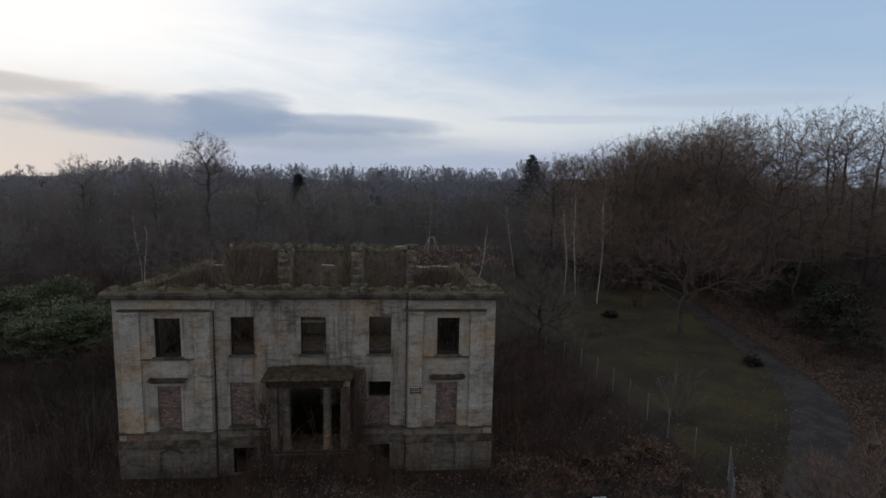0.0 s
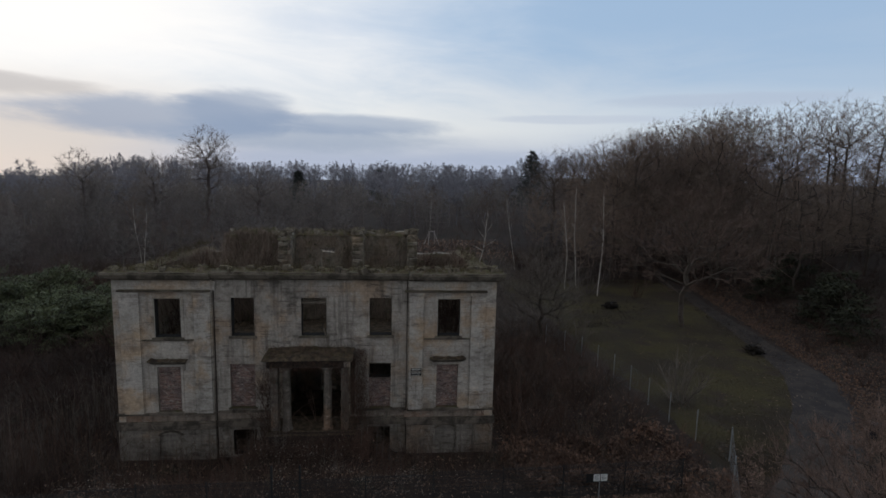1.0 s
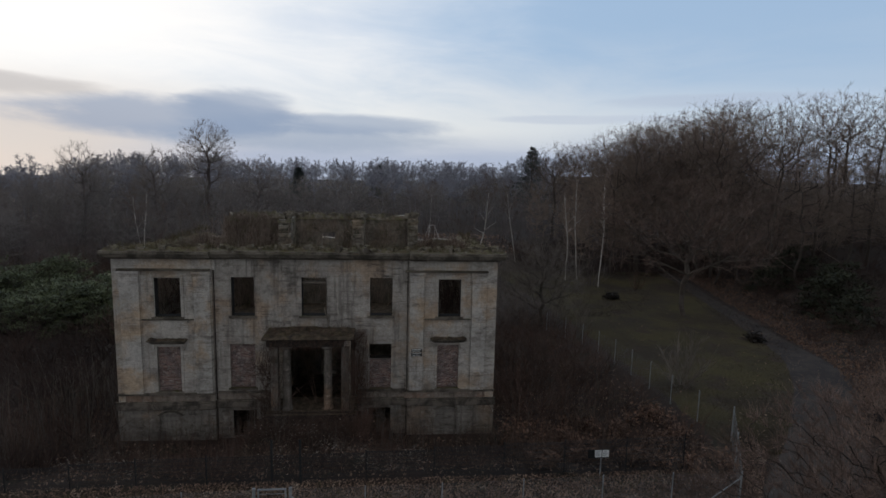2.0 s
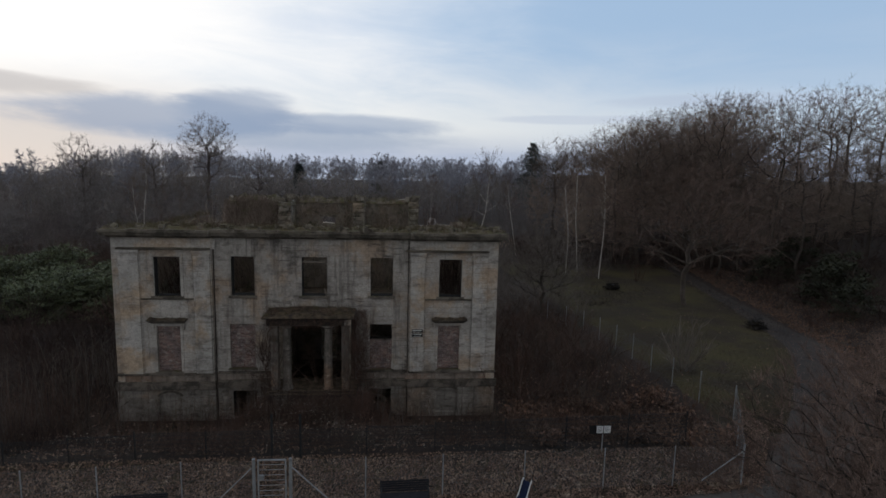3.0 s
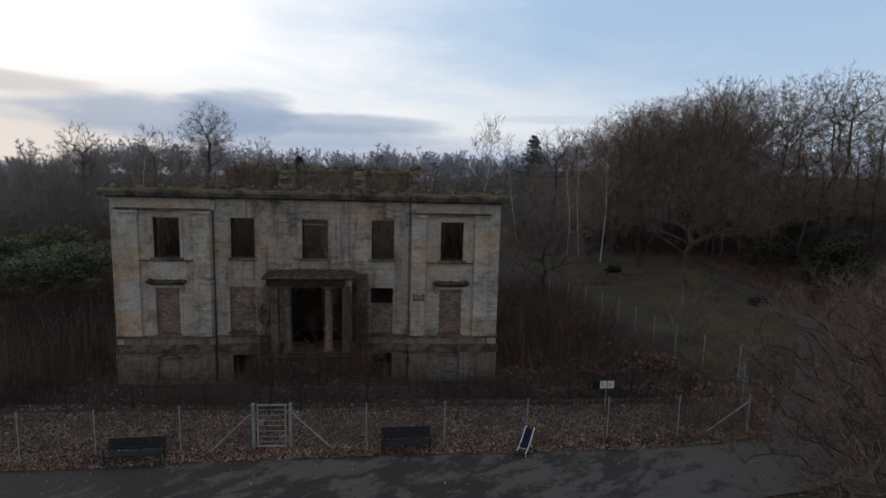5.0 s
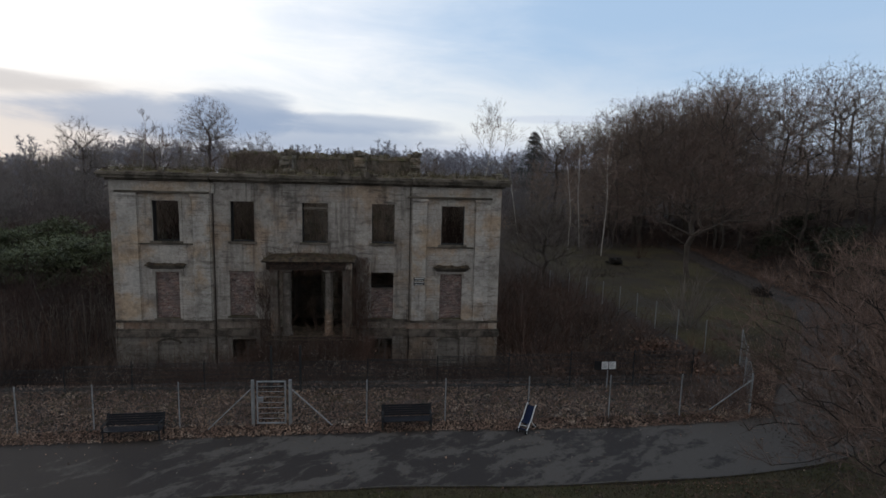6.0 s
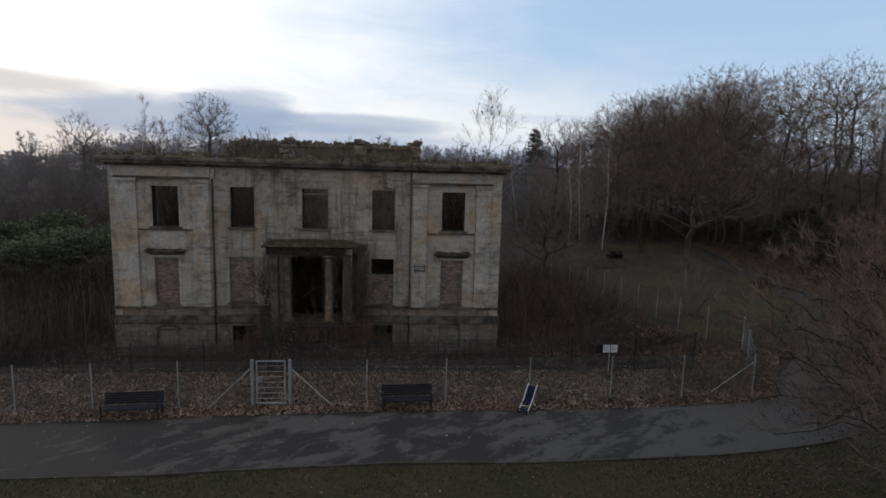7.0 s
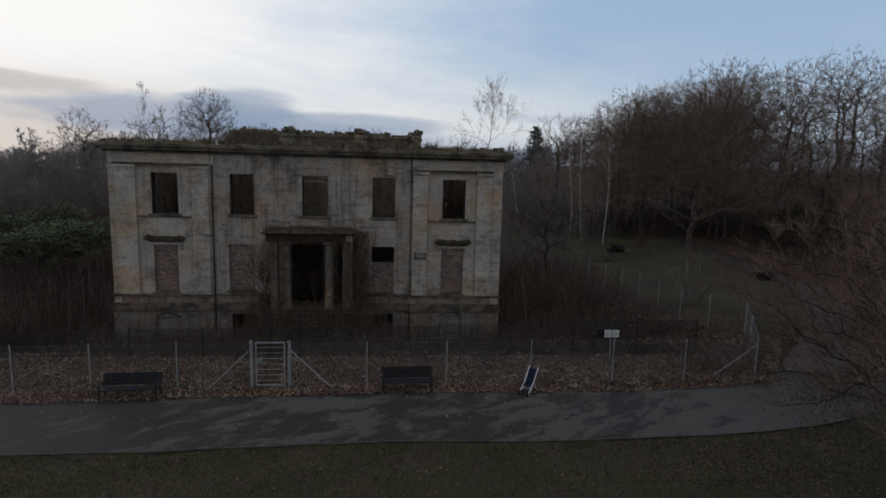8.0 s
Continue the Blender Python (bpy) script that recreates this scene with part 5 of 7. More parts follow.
def curtain(name, boxes, r, material, label, seed, tall=1.0):
    """Matted dead stems hanging on and before a wall: a box is x0 x1 y0 y1 z0 z1 and the number of stems."""
    rng = np.random.default_rng(seed)
    segs = []
    for x0, x1, y0, y1, z0, z1, n in boxes:
        p = rng.uniform((x0, y0, z0), (x1, y1, z1), (n, 3))
        d = np.stack([rng.normal(0, 0.32, n), rng.normal(0, 0.25, n), rng.choice((1.0, 1.0, -0.6), n)], -1)
        q = p + d * rng.uniform(0.25, 1.0, (n, 1)) * tall
        q[:, 2] = np.minimum(q[:, 2], z1 + 0.25 * rng.uniform(0, 1, n) ** 2 + 0.12 * np.sin(p[:, 0] * 2.3))
        segs.append(np.concatenate([p, q, np.full((n, 1), r), np.where(rng.uniform(0, 1, (n, 1)) < 0.8, 0.0, r * 0.6)], 1))
    v, f = seg_mesh(np.concatenate(segs), 3)
    tagged(new(name, raw_mesh(name, v, f, material)), label, "climbers", kind="stuff")


curtain("dead_climbers", [(-12.3, -8.25, 41.5, 42.35, 6.0, 10.65, 4800), (-11.5, -9.0, 41.5, 42.8, 10.5, 10.8, 500), (-15.4, -14.7, 34.6, 46.8, 5.5, 8.9, 4200), (-15.2, -11.2, 46.2, 47.1, 6.0, 8.6, 2200), (1.6, 5.3, 46.2, 47.1, 6.0, 8.5, 1800), (4.5, 5.4, 36.5, 46.8, 6.0, 8.9, 2200),
                          (-7.2, -5.7, 42.1, 42.38, 6.6, 10.4, 330), (-4.3, -3.15, 42.1, 42.38, 6.6, 10.4, 260), (-5.7, -4.3, 42.1, 42.38, 9.6, 10.5, 120), (-2.2, 0.9, 42.1, 42.38, 6.6, 10.4, 700), (-8.3, -7.2, 40.1, 40.3, 7.0, 10.2, 90), (-3.2, -2.2, 40.4, 40.6, 7.0, 10.2, 90)], 0.016, M_IVY, "matted dead brown climbers on the inner walls", 191)
curtain("dead_climbers", [(-2.6, -1.7, 33.15, 33.4, 0.2, 4.6, 620), (-8.1, -7.3, 33.15, 33.4, 0.2, 3.8, 160), (-7.2, -2.6, 31.0, 31.3, 4.1, 4.75, 260), (-7.3, -6.5, 31.2, 31.4, 0.3, 4.0, 150), (-3.1, -2.3, 31.2, 31.4, 0.3, 4.0, 200)], 0.009, M_SCRUB, "thin dead stems clinging to the porch", 192, 1.1)
POLES = [coppice(170 + i, 5, 5.2, 1.2, 0.024, 9, 0.8) for i in range(4)]
scatter("brown_saplings", POLES, spread_spots(44, -17, 6.8, 31.0, 32.8, lambda x, y: not -8 < x < -1.8, 0.3, 0.6, 0.5) + spread_spots(60, -26, -16.9, 27, 36, near_house, 0.5, 0.9, 0.6), M_SCRUB, "thin dark red-brown saplings along the foot of the walls", "saplings")
scatter("pale_saplings", POLES, spread_spots(20, -23.5, -16.9, 28.5, 40, near_house, 0.8, 1.15, 1.0) + spread_spots(10, 7.2, 16, 34, 50, near_house, 0.6, 0.9, 1.0) + spread_spots(9, -9.0, 0.8, 30.2, 31.9, lambda x, y: not -6.6 < x < -3.0, 0.45, 0.85, 0.8) + spread_spots(34, -17, 6.5, 26.5, 32.6, lambda x, y: y < 31.0 or not -8 < x < -1.8, 0.3, 0.6, 0.7), M_TWIG_GREY, "thin pale saplings crowding the house walls", "saplings")
scatter("garden_thicket", BUSH_FAR, spread_spots(110, -72, -18, 50, 85, lambda x, y: not (x < -26 and y < 68), 0.6, 1.0, 2.0) , M_SCRUB, "tangle of leafless bushes behind the house", "scrub")
scatter("hazel_thicket", BUSH_FAR, spread_spots(110, -16, 24, 52, 101, lambda x, y: x < 18.5 and not (((x - 7) / 11) ** 2 + ((y - 100) / 14) ** 2 < 1), 0.45, 0.9, 1.8),
        M_TWIG_GREY, "tangle of grey leafless bushes at the edge of the lawn", "scrub")
scatter("hill_underwood", FAR_T, spread_spots(24, 46, 122, 97, 145, lambda x, y: 20 < math.degrees(math.atan2(x, y)) < 36, 0.55, 0.8, 4.5) + spread_spots(46, 56, 165, 80, 165, lambda x, y: 33 < math.degrees(math.atan2(x, y)) < 47 and math.hypot(x, y) > 98, 0.4, 0.66, 3.6) + spread_spots(20, 26, 90, 60, 108, lambda x, y: 13 < math.degrees(math.atan2(x, y)) < 34 and abs(x - float(np.interp(y, T_Y[6:], T_X[6:]))) > 5 and (x > 49 or y > 80), 0.5, 0.85, 3.5),
        M_TWIG_RED, "russet young trees crowding under the oaks", "woods")
scatter("ridge_scrub", BUSH_FAR, spread_spots(90, 58, 125, 78, 135, lambda x, y: 33 < math.degrees(math.atan2(x, y)) < 48 and 102 < math.hypot(x, y) < 160, 0.7, 1.25, 2.0),
        M_TWIG_RED, "russet leafless bushes along the top of the rise", "scrub")
scatter("bank_thicket", BUSH_FAR, spread_spots(150, 30, 85, 42, 100, lambda x, y: x - float(np.interp(y, T_Y[6:], T_X[6:])) > 7, 0.35, 0.85, 2.2) + spread_spots(50, 32, 60, 34, 80, lambda x, y: 3.6 < x - float(np.interp(y, T_Y[6:], T_X[6:])) < 9, 0.16, 0.42, 1.4) + spread_spots(60, 19, 50, 80, 97, lambda x, y: x > 13 + 0.08 * y, 0.5, 1.0, 1.9),
        M_SCRUB_DARK, "dark leafless bushes over the wooded bank", "scrub")

# right-hand wood on the rise
OAKS = [make_tree("oak_tree", "tall leafless oak with dark crooked branches on the wooded rise", "tree", 301 + i, M_BARK, M_TWIG, segs=fill_segs, H=19 + i, R=6.4 + 0.4 * i, r=0.3, base=0.33, pts=340, twigs=10,
                  twig_len=0.9, tip=0.0105, crook=0.13, parts=2, lean=0.05 * (i - 1), shell=0.48, up=0.05, grow=0.46, wild=0.8) for i in range(3)]
BEECHES = [make_tree("beech_tree", "leafless beech with a dense rounded crown of russet twigs", "tree", 331 + i, M_BARK, M_TWIG_RED, segs=fill_segs, H=15 + i, R=5.2 + 0.4 * i, r=0.28, base=0.12, pts=270, twigs=8,
                     twig_len=1.55, tip=0.0125, crook=0.12, parts=1, shell=0.4, up=0.3, wild=0.75) for i in range(4)]


def tree_top(proto):
    return max(v.co.z for c in proto.children for v in c.data.vertices)


def skyline(x, y):
    """How high the tree tops of the rise stand, by direction and distance."""
    a = math.degrees(math.atan2(x, y))
    return 16.65 + (float(np.interp(a, [12.9, 18, 25.3, 32.4, 36.6, 40.4, 45.2], [21.5, 22.4, 25.5, 28.5, 31.0, 33.0, 33.7])) - 16.65) * y / 100


def rise_spots(n, r0, r1, a0, a1, gap, share, protos, clear, thin):
    """Spots on the rise, each with the size that lifts its top to its share of the skyline."""
    got = spread_spots(n, 20, 120, 40, 150, lambda x, y: a0 < math.degrees(math.atan2(x, y)) < a1 and r0 < math.hypot(x, y) < r1
                       and (x - float(np.interp(y, T_Y[6:], T_X[6:])) > clear or (y > 82 and x > 20 and abs(x - float(np.interp(y, T_Y[6:], T_X[6:]))) > 2.5)), *share, gap)
    out = [[] for _ in protos]
    got = [g for g in got if rng_spots.random() < float(np.interp(math.degrees(math.atan2(g[0], g[1])), [33, 37], [1.0, thin])) and (math.degrees(math.atan2(g[0], g[1])) < 33 or math.hypot(g[0], g[1]) > 88)]
    for i, (x, y, _, t, s) in enumerate(got):
        k = i % len(protos)
        out[k].append((x, y, math.degrees(t), (skyline(x, y) * s - gz(x, y)) / tree_top(protos[k])))
    return out


for pr, sp in zip(OAKS, rise_spots(40, 83, 129, 24, 48, 4.8, (0.93, 1.05), OAKS, 5, 0.4)):
    stand(pr, sp, "oaks on the rise")
beech_spots = [a + b for a, b in zip(rise_spots(38, 60, 97, 21, 48, 4.2, (0.55, 0.8), BEECHES, 4, 0.9), rise_spots(22, 87, 129, 21.5, 32, 4.7, (0.92, 1.05), BEECHES, 5, 1.0))]
beech_spots[0] += rise_spots(7, 112, 146, 16.3, 22, 5.2, (0.92, 1.04), BEECHES[:1], 5, 1.0)[0]
for pr, sp in zip(BEECHES, beech_spots):
    stand(pr, sp, "beeches on the rise")
# ---------------------------------------------------------------- fences
def mesh_panel(p0, p1, z0, z1, ztop0, pitch, r, diamond=True):
    """Woven or welded wire between two points on the ground plan."""
    (xa, ya), (xb, yb) = p0, p1
    L = math.hypot(xb - xa, yb - ya)
    h = z1 - z0
    segs = []

    def at(u, z):
        return (xa + (xb - xa) * u / L, ya + (yb - ya) * u / L, z)

    if diamond:
        u = -h
        while u < L:
            for s in (1, -1):
                a, b = (u, z0), (u + h, z1)
                if a[0] < 0:
                    a = (0.0, z0 + (0 - u))
                if b[0] > L:
                    b = (L, z0 + (L - u))
                if b[0] - a[0] > 0.05:
                    q0, q1 = at(a[0] if s > 0 else L - a[0], a[1]), at(b[0] if s > 0 else L - b[0], b[1])
                    segs.append((*q0, *q1, r, r))
            u += pitch
    else:
        for i in range(int(L / pitch) + 1):
            segs.append((*at(i * pitch, z0), *at(i * pitch, z1), r, r))
    lines = (z0 + 0.05, (z0 + z1) / 2, z1) if diamond else [z0 + 0.2 * k for k in range(int(h / 0.2) + 1)] + [z1]
    for z in lines:
        segs.append((*at(0, z), *at(L, z), r * 1.3, r * 1.3))
    return seg_mesh(segs, 3)


def build_front_fence():
    F = thing("chain_link_fence", "galvanised chain-link fence with slim steel posts above dead leaves", "fence")
    posts = [(-16.8, 20.68), (-13.87, 20.8), (-11.29, 20.94), (-8.31, 21.13), (-5.68, 21.22), (-4.16, 21.22), (-1.3, 21.21), (1.79, 21.28), (5.18, 21.4), (8.6, 21.48), (11.68, 21.51), (14.66, 21.34)]
    for i, (x, y) in enumerate(posts):
        if i in (4, 5):
            continue
        top = 1.82 if i < 11 else 1.9
        part("post", Geo().tube([(x, y, -0.2), (x, y, top - 0.02), (x, y, top)], 0.026 if i < 11 else 0.035, 8), M_GALV, F)
    for (a, b) in list(zip(posts, posts[1:])):
        if a == posts[4]:
            continue
        v, f = mesh_panel(a, b, 0.04, 1.76, 0, 0.078, 0.0022)
        part("wire_mesh", raw_mesh("wire_mesh", v, f, M_WIRE), M_WIRE, F)
    part("brace", Geo().tube([(-5.68, 21.15, 1.5), (-7.23, 20.97, 0.0)], 0.022, 6), M_GALV, F)
    part("brace", Geo().tube([(-4.16, 21.15, 1.5), (-2.53, 21.0, 0.0)], 0.026, 6), M_GALV, F)
    part("brace", Geo().tube([(14.6, 21.3, 1.62), (12.86, 21.3, 0.35)], 0.026, 6), M_GALV, F)
    # side run along the lawn
    S = thing("side_fence", "tall galvanised mesh fence running back beside the lawn", "fence")
    run = [(14.66, 21.34), (16.62, 24.64), (18.52, 27.88), (18.17, 30.73), (18.0, 33.66), (17.96, 36.58), (17.92, 39.5), (17.82, 42.4), (17.56, 45.3), (17.16, 48.2), (16.46, 51.0), (15.46, 53.9)]
    for i, (x, y) in enumerate(run):
        z = gz(x, y)
        if i:
            part("post", Geo().tube([(x, y, z - 0.2), (x, y, z + 1.98), (x, y, z + 2.0)], 0.034 if i < 3 else 0.028, 8), M_GALV, S)
    for a, b in zip(run, run[1:]):
        z = (gz(*a) + gz(*b)) / 2
        v, f = mesh_panel(a, b, z + 0.05, z + 1.9, 0, 0.085, 0.0010)
        part("wire_mesh", raw_mesh("wire_mesh", v, f, M_WIRE), M_WIRE, S)
        if a[1] < 27:
            part("top_rail", Geo().tube([(*a, z + 1.92), (*b, z + 1.92)], 0.009, 6), M_WIRE, S)


def build_gate():
    G = thing("steel_gate", "galvanised steel gate with wire infill and a lock box", "gate", at=(0, 0, 0))
    y = 21.22
    for x in (-5.62, -4.22):
        part("gate_post", Geo().box(x - 0.055, x + 0.055, y - 0.055, y + 0.055, -0.2, 1.84), M_GALV, G, bevel=0.01)
    x0, x1, z0, z1, t = -5.48, -4.38, 0.08, 1.80, 0.025
    g = Geo().box(x0, x0 + 2 * t, y - t, y + t, z0, z1).box(x1 - 2 * t, x1, y - t, y + t, z0, z1).box(x0 + 2 * t, x1 - 2 * t, y - t, y + t, z1 - 2 * t, z1).box(x0 + 2 * t, x1 - 2 * t, y - t, y + t, z0, z0 + 2 * t)
    leaf = part("gate_leaf", g, M_GALV, G)
    for k in range(1, 8):
        z = z0 + (z1 - z0) * k / 8
        part("rung", Geo().tube([(x0 + 0.03, y, z), (x1 - 0.03, y, z)], 0.011, 6), M_GALV, leaf)
    for k in range(1, 4):
        x = x0 + (x1 - x0) * k / 4
        part("wire", Geo().tube([(x, y + 0.014, z0 + 0.03), (x, y + 0.014, z1 - 0.03)], 0.005, 5), M_WIRE, leaf)
    part("lock_box", Geo().box(x0 + 0.02, x0 + 0.24, y - 0.05, y + 0.05, 0.98, 1.16), M_GALV, leaf, "square steel lock box", bevel=0.01)
    for z in (0.4, 1.5):
        part("hinge", Geo().tube([(x1 + 0.005, y - 0.02, z - 0.05), (x1 + 0.005, y - 0.02, z + 0.05)], 0.022, 8), M_GALV, leaf)


def build_back_fence():
    F = thing("dark_mesh_fence", "dark steel mesh security fence in front of the scrub", "fence")
    posts = [(-22.86, 24.37), (-19.95, 24.44), (-16.92, 24.51), (-14.3, 24.58), (-11.57, 24.7), (-8.54, 24.72), (-5.66, 24.74), (-4.39, 24.73), (-1.4, 24.75), (1.75, 24.73), (5.06, 24.71), (8.0, 24.74), (11.08, 24.77), (14.05, 24.85)]
    tops = [1.0, 1.0, 1.02, 1.1, 1.27, 1.26, 1.3, 1.3, 1.33, 1.45, 1.6, 1.65, 1.7, 1.72]
    for i, ((x, y), t) in enumerate(zip(posts, tops)):
        r = 0.045 if i in (6, 7) else 0.022
        h = t + (0.75 if i in (6, 7) else 0.12)
        part("post", Geo().box(x - r, x + r, y - r, y + r, gz(x, y) - 0.25, h), M_DARKSTEEL, F, bevel=0.006)
    for i in range(len(posts) - 1):
        a, b = posts[i], posts[i + 1]
        v, f = mesh_panel(a, b, -0.05, (tops[i] + tops[i + 1]) / 2, 0, 0.05, 0.008, diamond=False)
        part("mesh_panel", raw_mesh("mesh_panel", v, f, M_DARKSTEEL), M_DARKSTEEL, F)
    S = thing("notice_board", "two small white notices on a black backing and steel post", "sign")
    x, y = 9.68, 24.55
    part("post", Geo().tube([(x + 0.05, y, -0.2), (x + 0.05, y, 1.3)], 0.03, 8), M_GALV, S)
    part("backing", Geo().box(x - 0.62, x + 0.42, y - 0.05, y - 0.032, 0.92, 1.34), M_BLACK, S, bevel=0.004)
    for k, xa in enumerate((x - 0.28, x + 0.08)):
        p = part("notice", Geo().box(xa, xa + 0.32, y - 0.062, y - 0.05, 0.96, 1.32), M_WHITE, S, bevel=0.004)
        for j in range(5):
            part("text_bar", Geo().box(xa + 0.04, xa + 0.28 - 0.05 * ((j + k) % 3), y - 0.066, y - 0.062, 1.255 - 0.055 * j, 1.275 - 0.055 * j), M_INK, p)


def bench(x0, x1, y, turn=0.0):
    """A heavy dark bench with slatted seat and back and scrolled arms; it faces the path."""
    B = thing("park_bench", "black-stained wooden park bench standing in dead leaves", "bench", "benches by the fence", ((x0 + x1) / 2, y, gz((x0 + x1) / 2, y)), turn)
    w = (x1 - x0) / 2
    for k in range(4):
        part("seat_slat", Geo().box(-w, w, -0.42 + 0.112 * k, -0.42 + 0.112 * k + 0.107, 0.40, 0.44), M_BENCH, B, bevel=0.008)
    for k in range(5):
        z = 0.47 + 0.078 * k
        yy = 0.03 + 0.03 * k
        part("back_slat", Geo().box(-w, w, yy, yy + 0.035, z, z + 0.0772), M_BENCH, B, bevel=0.008)
    for s in (-1, 1):
        x = s * (w - 0.06)
        part("bench_end", Geo().tube([(x, -0.38, 0), (x, -0.38, 0.40), (x, -0.41, 0.60), (x, -0.30, 0.66), (x, 0.10, 0.62)], 0.03, 8), M_DARKSTEEL, B)
        part("rear_leg", Geo().tube([(x, 0.10, 0), (x, 0.02, 0.42), (x, 0.18, 0.88)], 0.028, 8), M_DARKSTEEL, B)
        part("seat_rail", Geo().tube([(x, -0.38, 0.375), (x, 0.04, 0.375)], 0.022, 6), M_DARKSTEEL, B)


def build_pushchair(x, y, turn):
    B = thing("pushchair", "folding pushchair with pale metal frame and navy fabric seat", "pushchair", "", (x, y, gz(x, y) + 0.02), turn)
    for s in (-0.21, 0.21):
        part("frame_tube", Geo().tube([(s, -0.42, 0.10), (s * 1.0, 0.0, 0.52), (s * 1.0, 0.30, 0.98), (s, 0.40, 1.05)], 0.024, 8), M_WHITE, B)
        part("leg_tube", Geo().tube([(s, 0.34, 0.09), (s, -0.02, 0.50)], 0.017, 8), M_WHITE, B)
        part("handle_grip", Geo().tube([(s, 0.40, 1.05), (s, 0.50, 1.06)], 0.024, 8), M_RUBBER, B)
        for yy in (-0.44, 0.36):
            wh = part("wheel", Geo().tube([(s - 0.035, yy, 0.085), (s + 0.035, yy, 0.085)], 0.085, 14), M_RUBBER, B)
            part("hub", Geo().tube([(s - 0.04, yy, 0.085), (s + 0.04, yy, 0.085)], 0.035, 10), M_WHITE, wh)
    part("cross_bar", Geo().tube([(-0.21, -0.36, 0.16), (0.21, -0.36, 0.16)], 0.015, 6), M_WHITE, B)
    part("cross_bar", Geo().tube([(-0.21, -0.28, 0.26), (0.21, -0.22, 0.30)], 0.012, 6), M_WHITE, B)
    g = Geo()
    prof = [(0.36, 0.98), (0.25, 0.80), (0.10, 0.58), (0.0, 0.42), (-0.10, 0.40), (-0.24, 0.40)]
    n = len(prof)
    for t in (0.0, 0.03):
        for yy, zz in prof:
            for k in range(5):
                u = -1 + k / 2
                g.v.append((u * 0.195, yy + t * 0.7 + 0.03 * (1 - u * u), zz - t - 0.02 * (1 - u * u)))
    for s in range(2):
        for j in range(n - 1):
            for k in range(4):
                a = s * n * 5 + j * 5 + k
                g.f.append((a, a + 1, a + 6, a + 5))
    part("seat_fabric", g, M_BLUE, B, "navy blue fabric sling")
    B.scale = (0.88, 0.88, 0.9)
    part("footrest", Geo().box(-0.17, 0.17, -0.46, -0.36, 0.17, 0.20), M_BLUE, B, bevel=0.008)


def build_warning_sign():
    """Two black plates with pale lettering, too small to read, on the right-hand pilaster."""
    S = thing("warning_sign", "black warning plates with pale lettering fixed to the wall", "sign")
    y = YB - 0.163
    for z0, z1 in ((3.36, 3.56), (3.10, 3.31)):
        p = part("plate", Geo().box(0.95, 1.60, y - 0.03, y, z0, z1), M_BLACK, S, bevel=0.004)
        part("text_bar", Geo().box(1.0, 1.55, y - 0.036, y - 0.03, (z0 + z1) / 2 + (0.02 if z0 > 3.2 else 0.035), (z0 + z1) / 2 + 0.075), M_SIGNTEXT, p)
        part("text_bar", Geo().box(1.02, 1.5, y - 0.036, y - 0.03, z0 + 0.03, z0 + 0.055), M_SIGNTEXT, p)


def build_bin(x, y):
    z = gz(x, y)
    B = thing("litter_bin", "black slatted litter bin beside the path", "bin", "", (x, y, z), 15)
    part("liner", Geo().lathe(0, 0, [(0.17, 0.06), (0.19, 0.8)], 12), M_BLACK, B)
    for k in range(12):
        a = 2 * math.pi * k / 12
        c, s = 0.25 * math.cos(a), 0.25 * math.sin(a)
        part("slat", Geo().box(c - 0.035, c + 0.035, s - 0.035, s + 0.035, 0.02, 0.9), M_BENCH, B)
    part("rim", Geo().lathe(0, 0, [(0.30, 0.9), (0.31, 0.95), (0.2, 0.97)], 12), M_DARKSTEEL, B)


def build_swing(x, y):
    z = gz(x, y)
    S = thing("swing_frame", "tall pale A-frame swing standing in a clearing", "swing", "", (x, y, z), 20)
    for sx in (-1.0, 1.0):
        for sy in (-1.5, 1.5):
            part("leg", Geo().tube([(sx * 1.75, sy, 0), (sx * 0.75, 0, 3.7)], 0.085, 8), M_SWING, S)
    part("top_beam", Geo().tube([(-1.0, 0, 3.7), (1.0, 0, 3.7)], 0.09, 8), M_SWING, S)
    for sx in (-0.45, 0.45):
        part("chain", Geo().tube([(sx, 0, 3.65), (sx, 0, 0.65)], 0.015, 5), M_WIRE, S)
    part("seat", Geo().box(-0.6, 0.6, -0.25, 0.25, 0.58, 0.65), M_TIMBER, S, bevel=0.01)
    S.scale = (0.66, 0.66, 0.7)


def brash(x, y, L, turn, seed):
    """A low dark heap of cut logs and sticks."""
    z = gz(x, y)
    B = thing("log_pile", "low dark heap of logs and cut branches on the lawn", "log pile", "heaps on the lawn", (x, y, z), turn)
    rng = random.Random(seed)
    for k in range(15):
        a = rng.uniform(-1.1, 1.1)
        yy, zz = rng.uniform(-0.6, 0.6) * (1 - 0.05 * k), 0.10 + 0.055 * k * rng.uniform(0.7, 1.0)
        l = L * rng.uniform(0.25, 0.62) / 2
        part("log", Geo().tube([(-l * math.cos(a), yy - l * math.sin(a), zz), (0, yy, zz + 0.03), (l * math.cos(a), yy + l * math.sin(a), zz)], rng.uniform(0.05, 0.13), 7), M_LOG, B)
    v, f = bush_template(seed, 40, L * 0.42, 2.2, 7, 0.022, 0.5)
    part("brushwood", raw_mesh("brushwood", v, f, M_LOG), M_LOG, B)


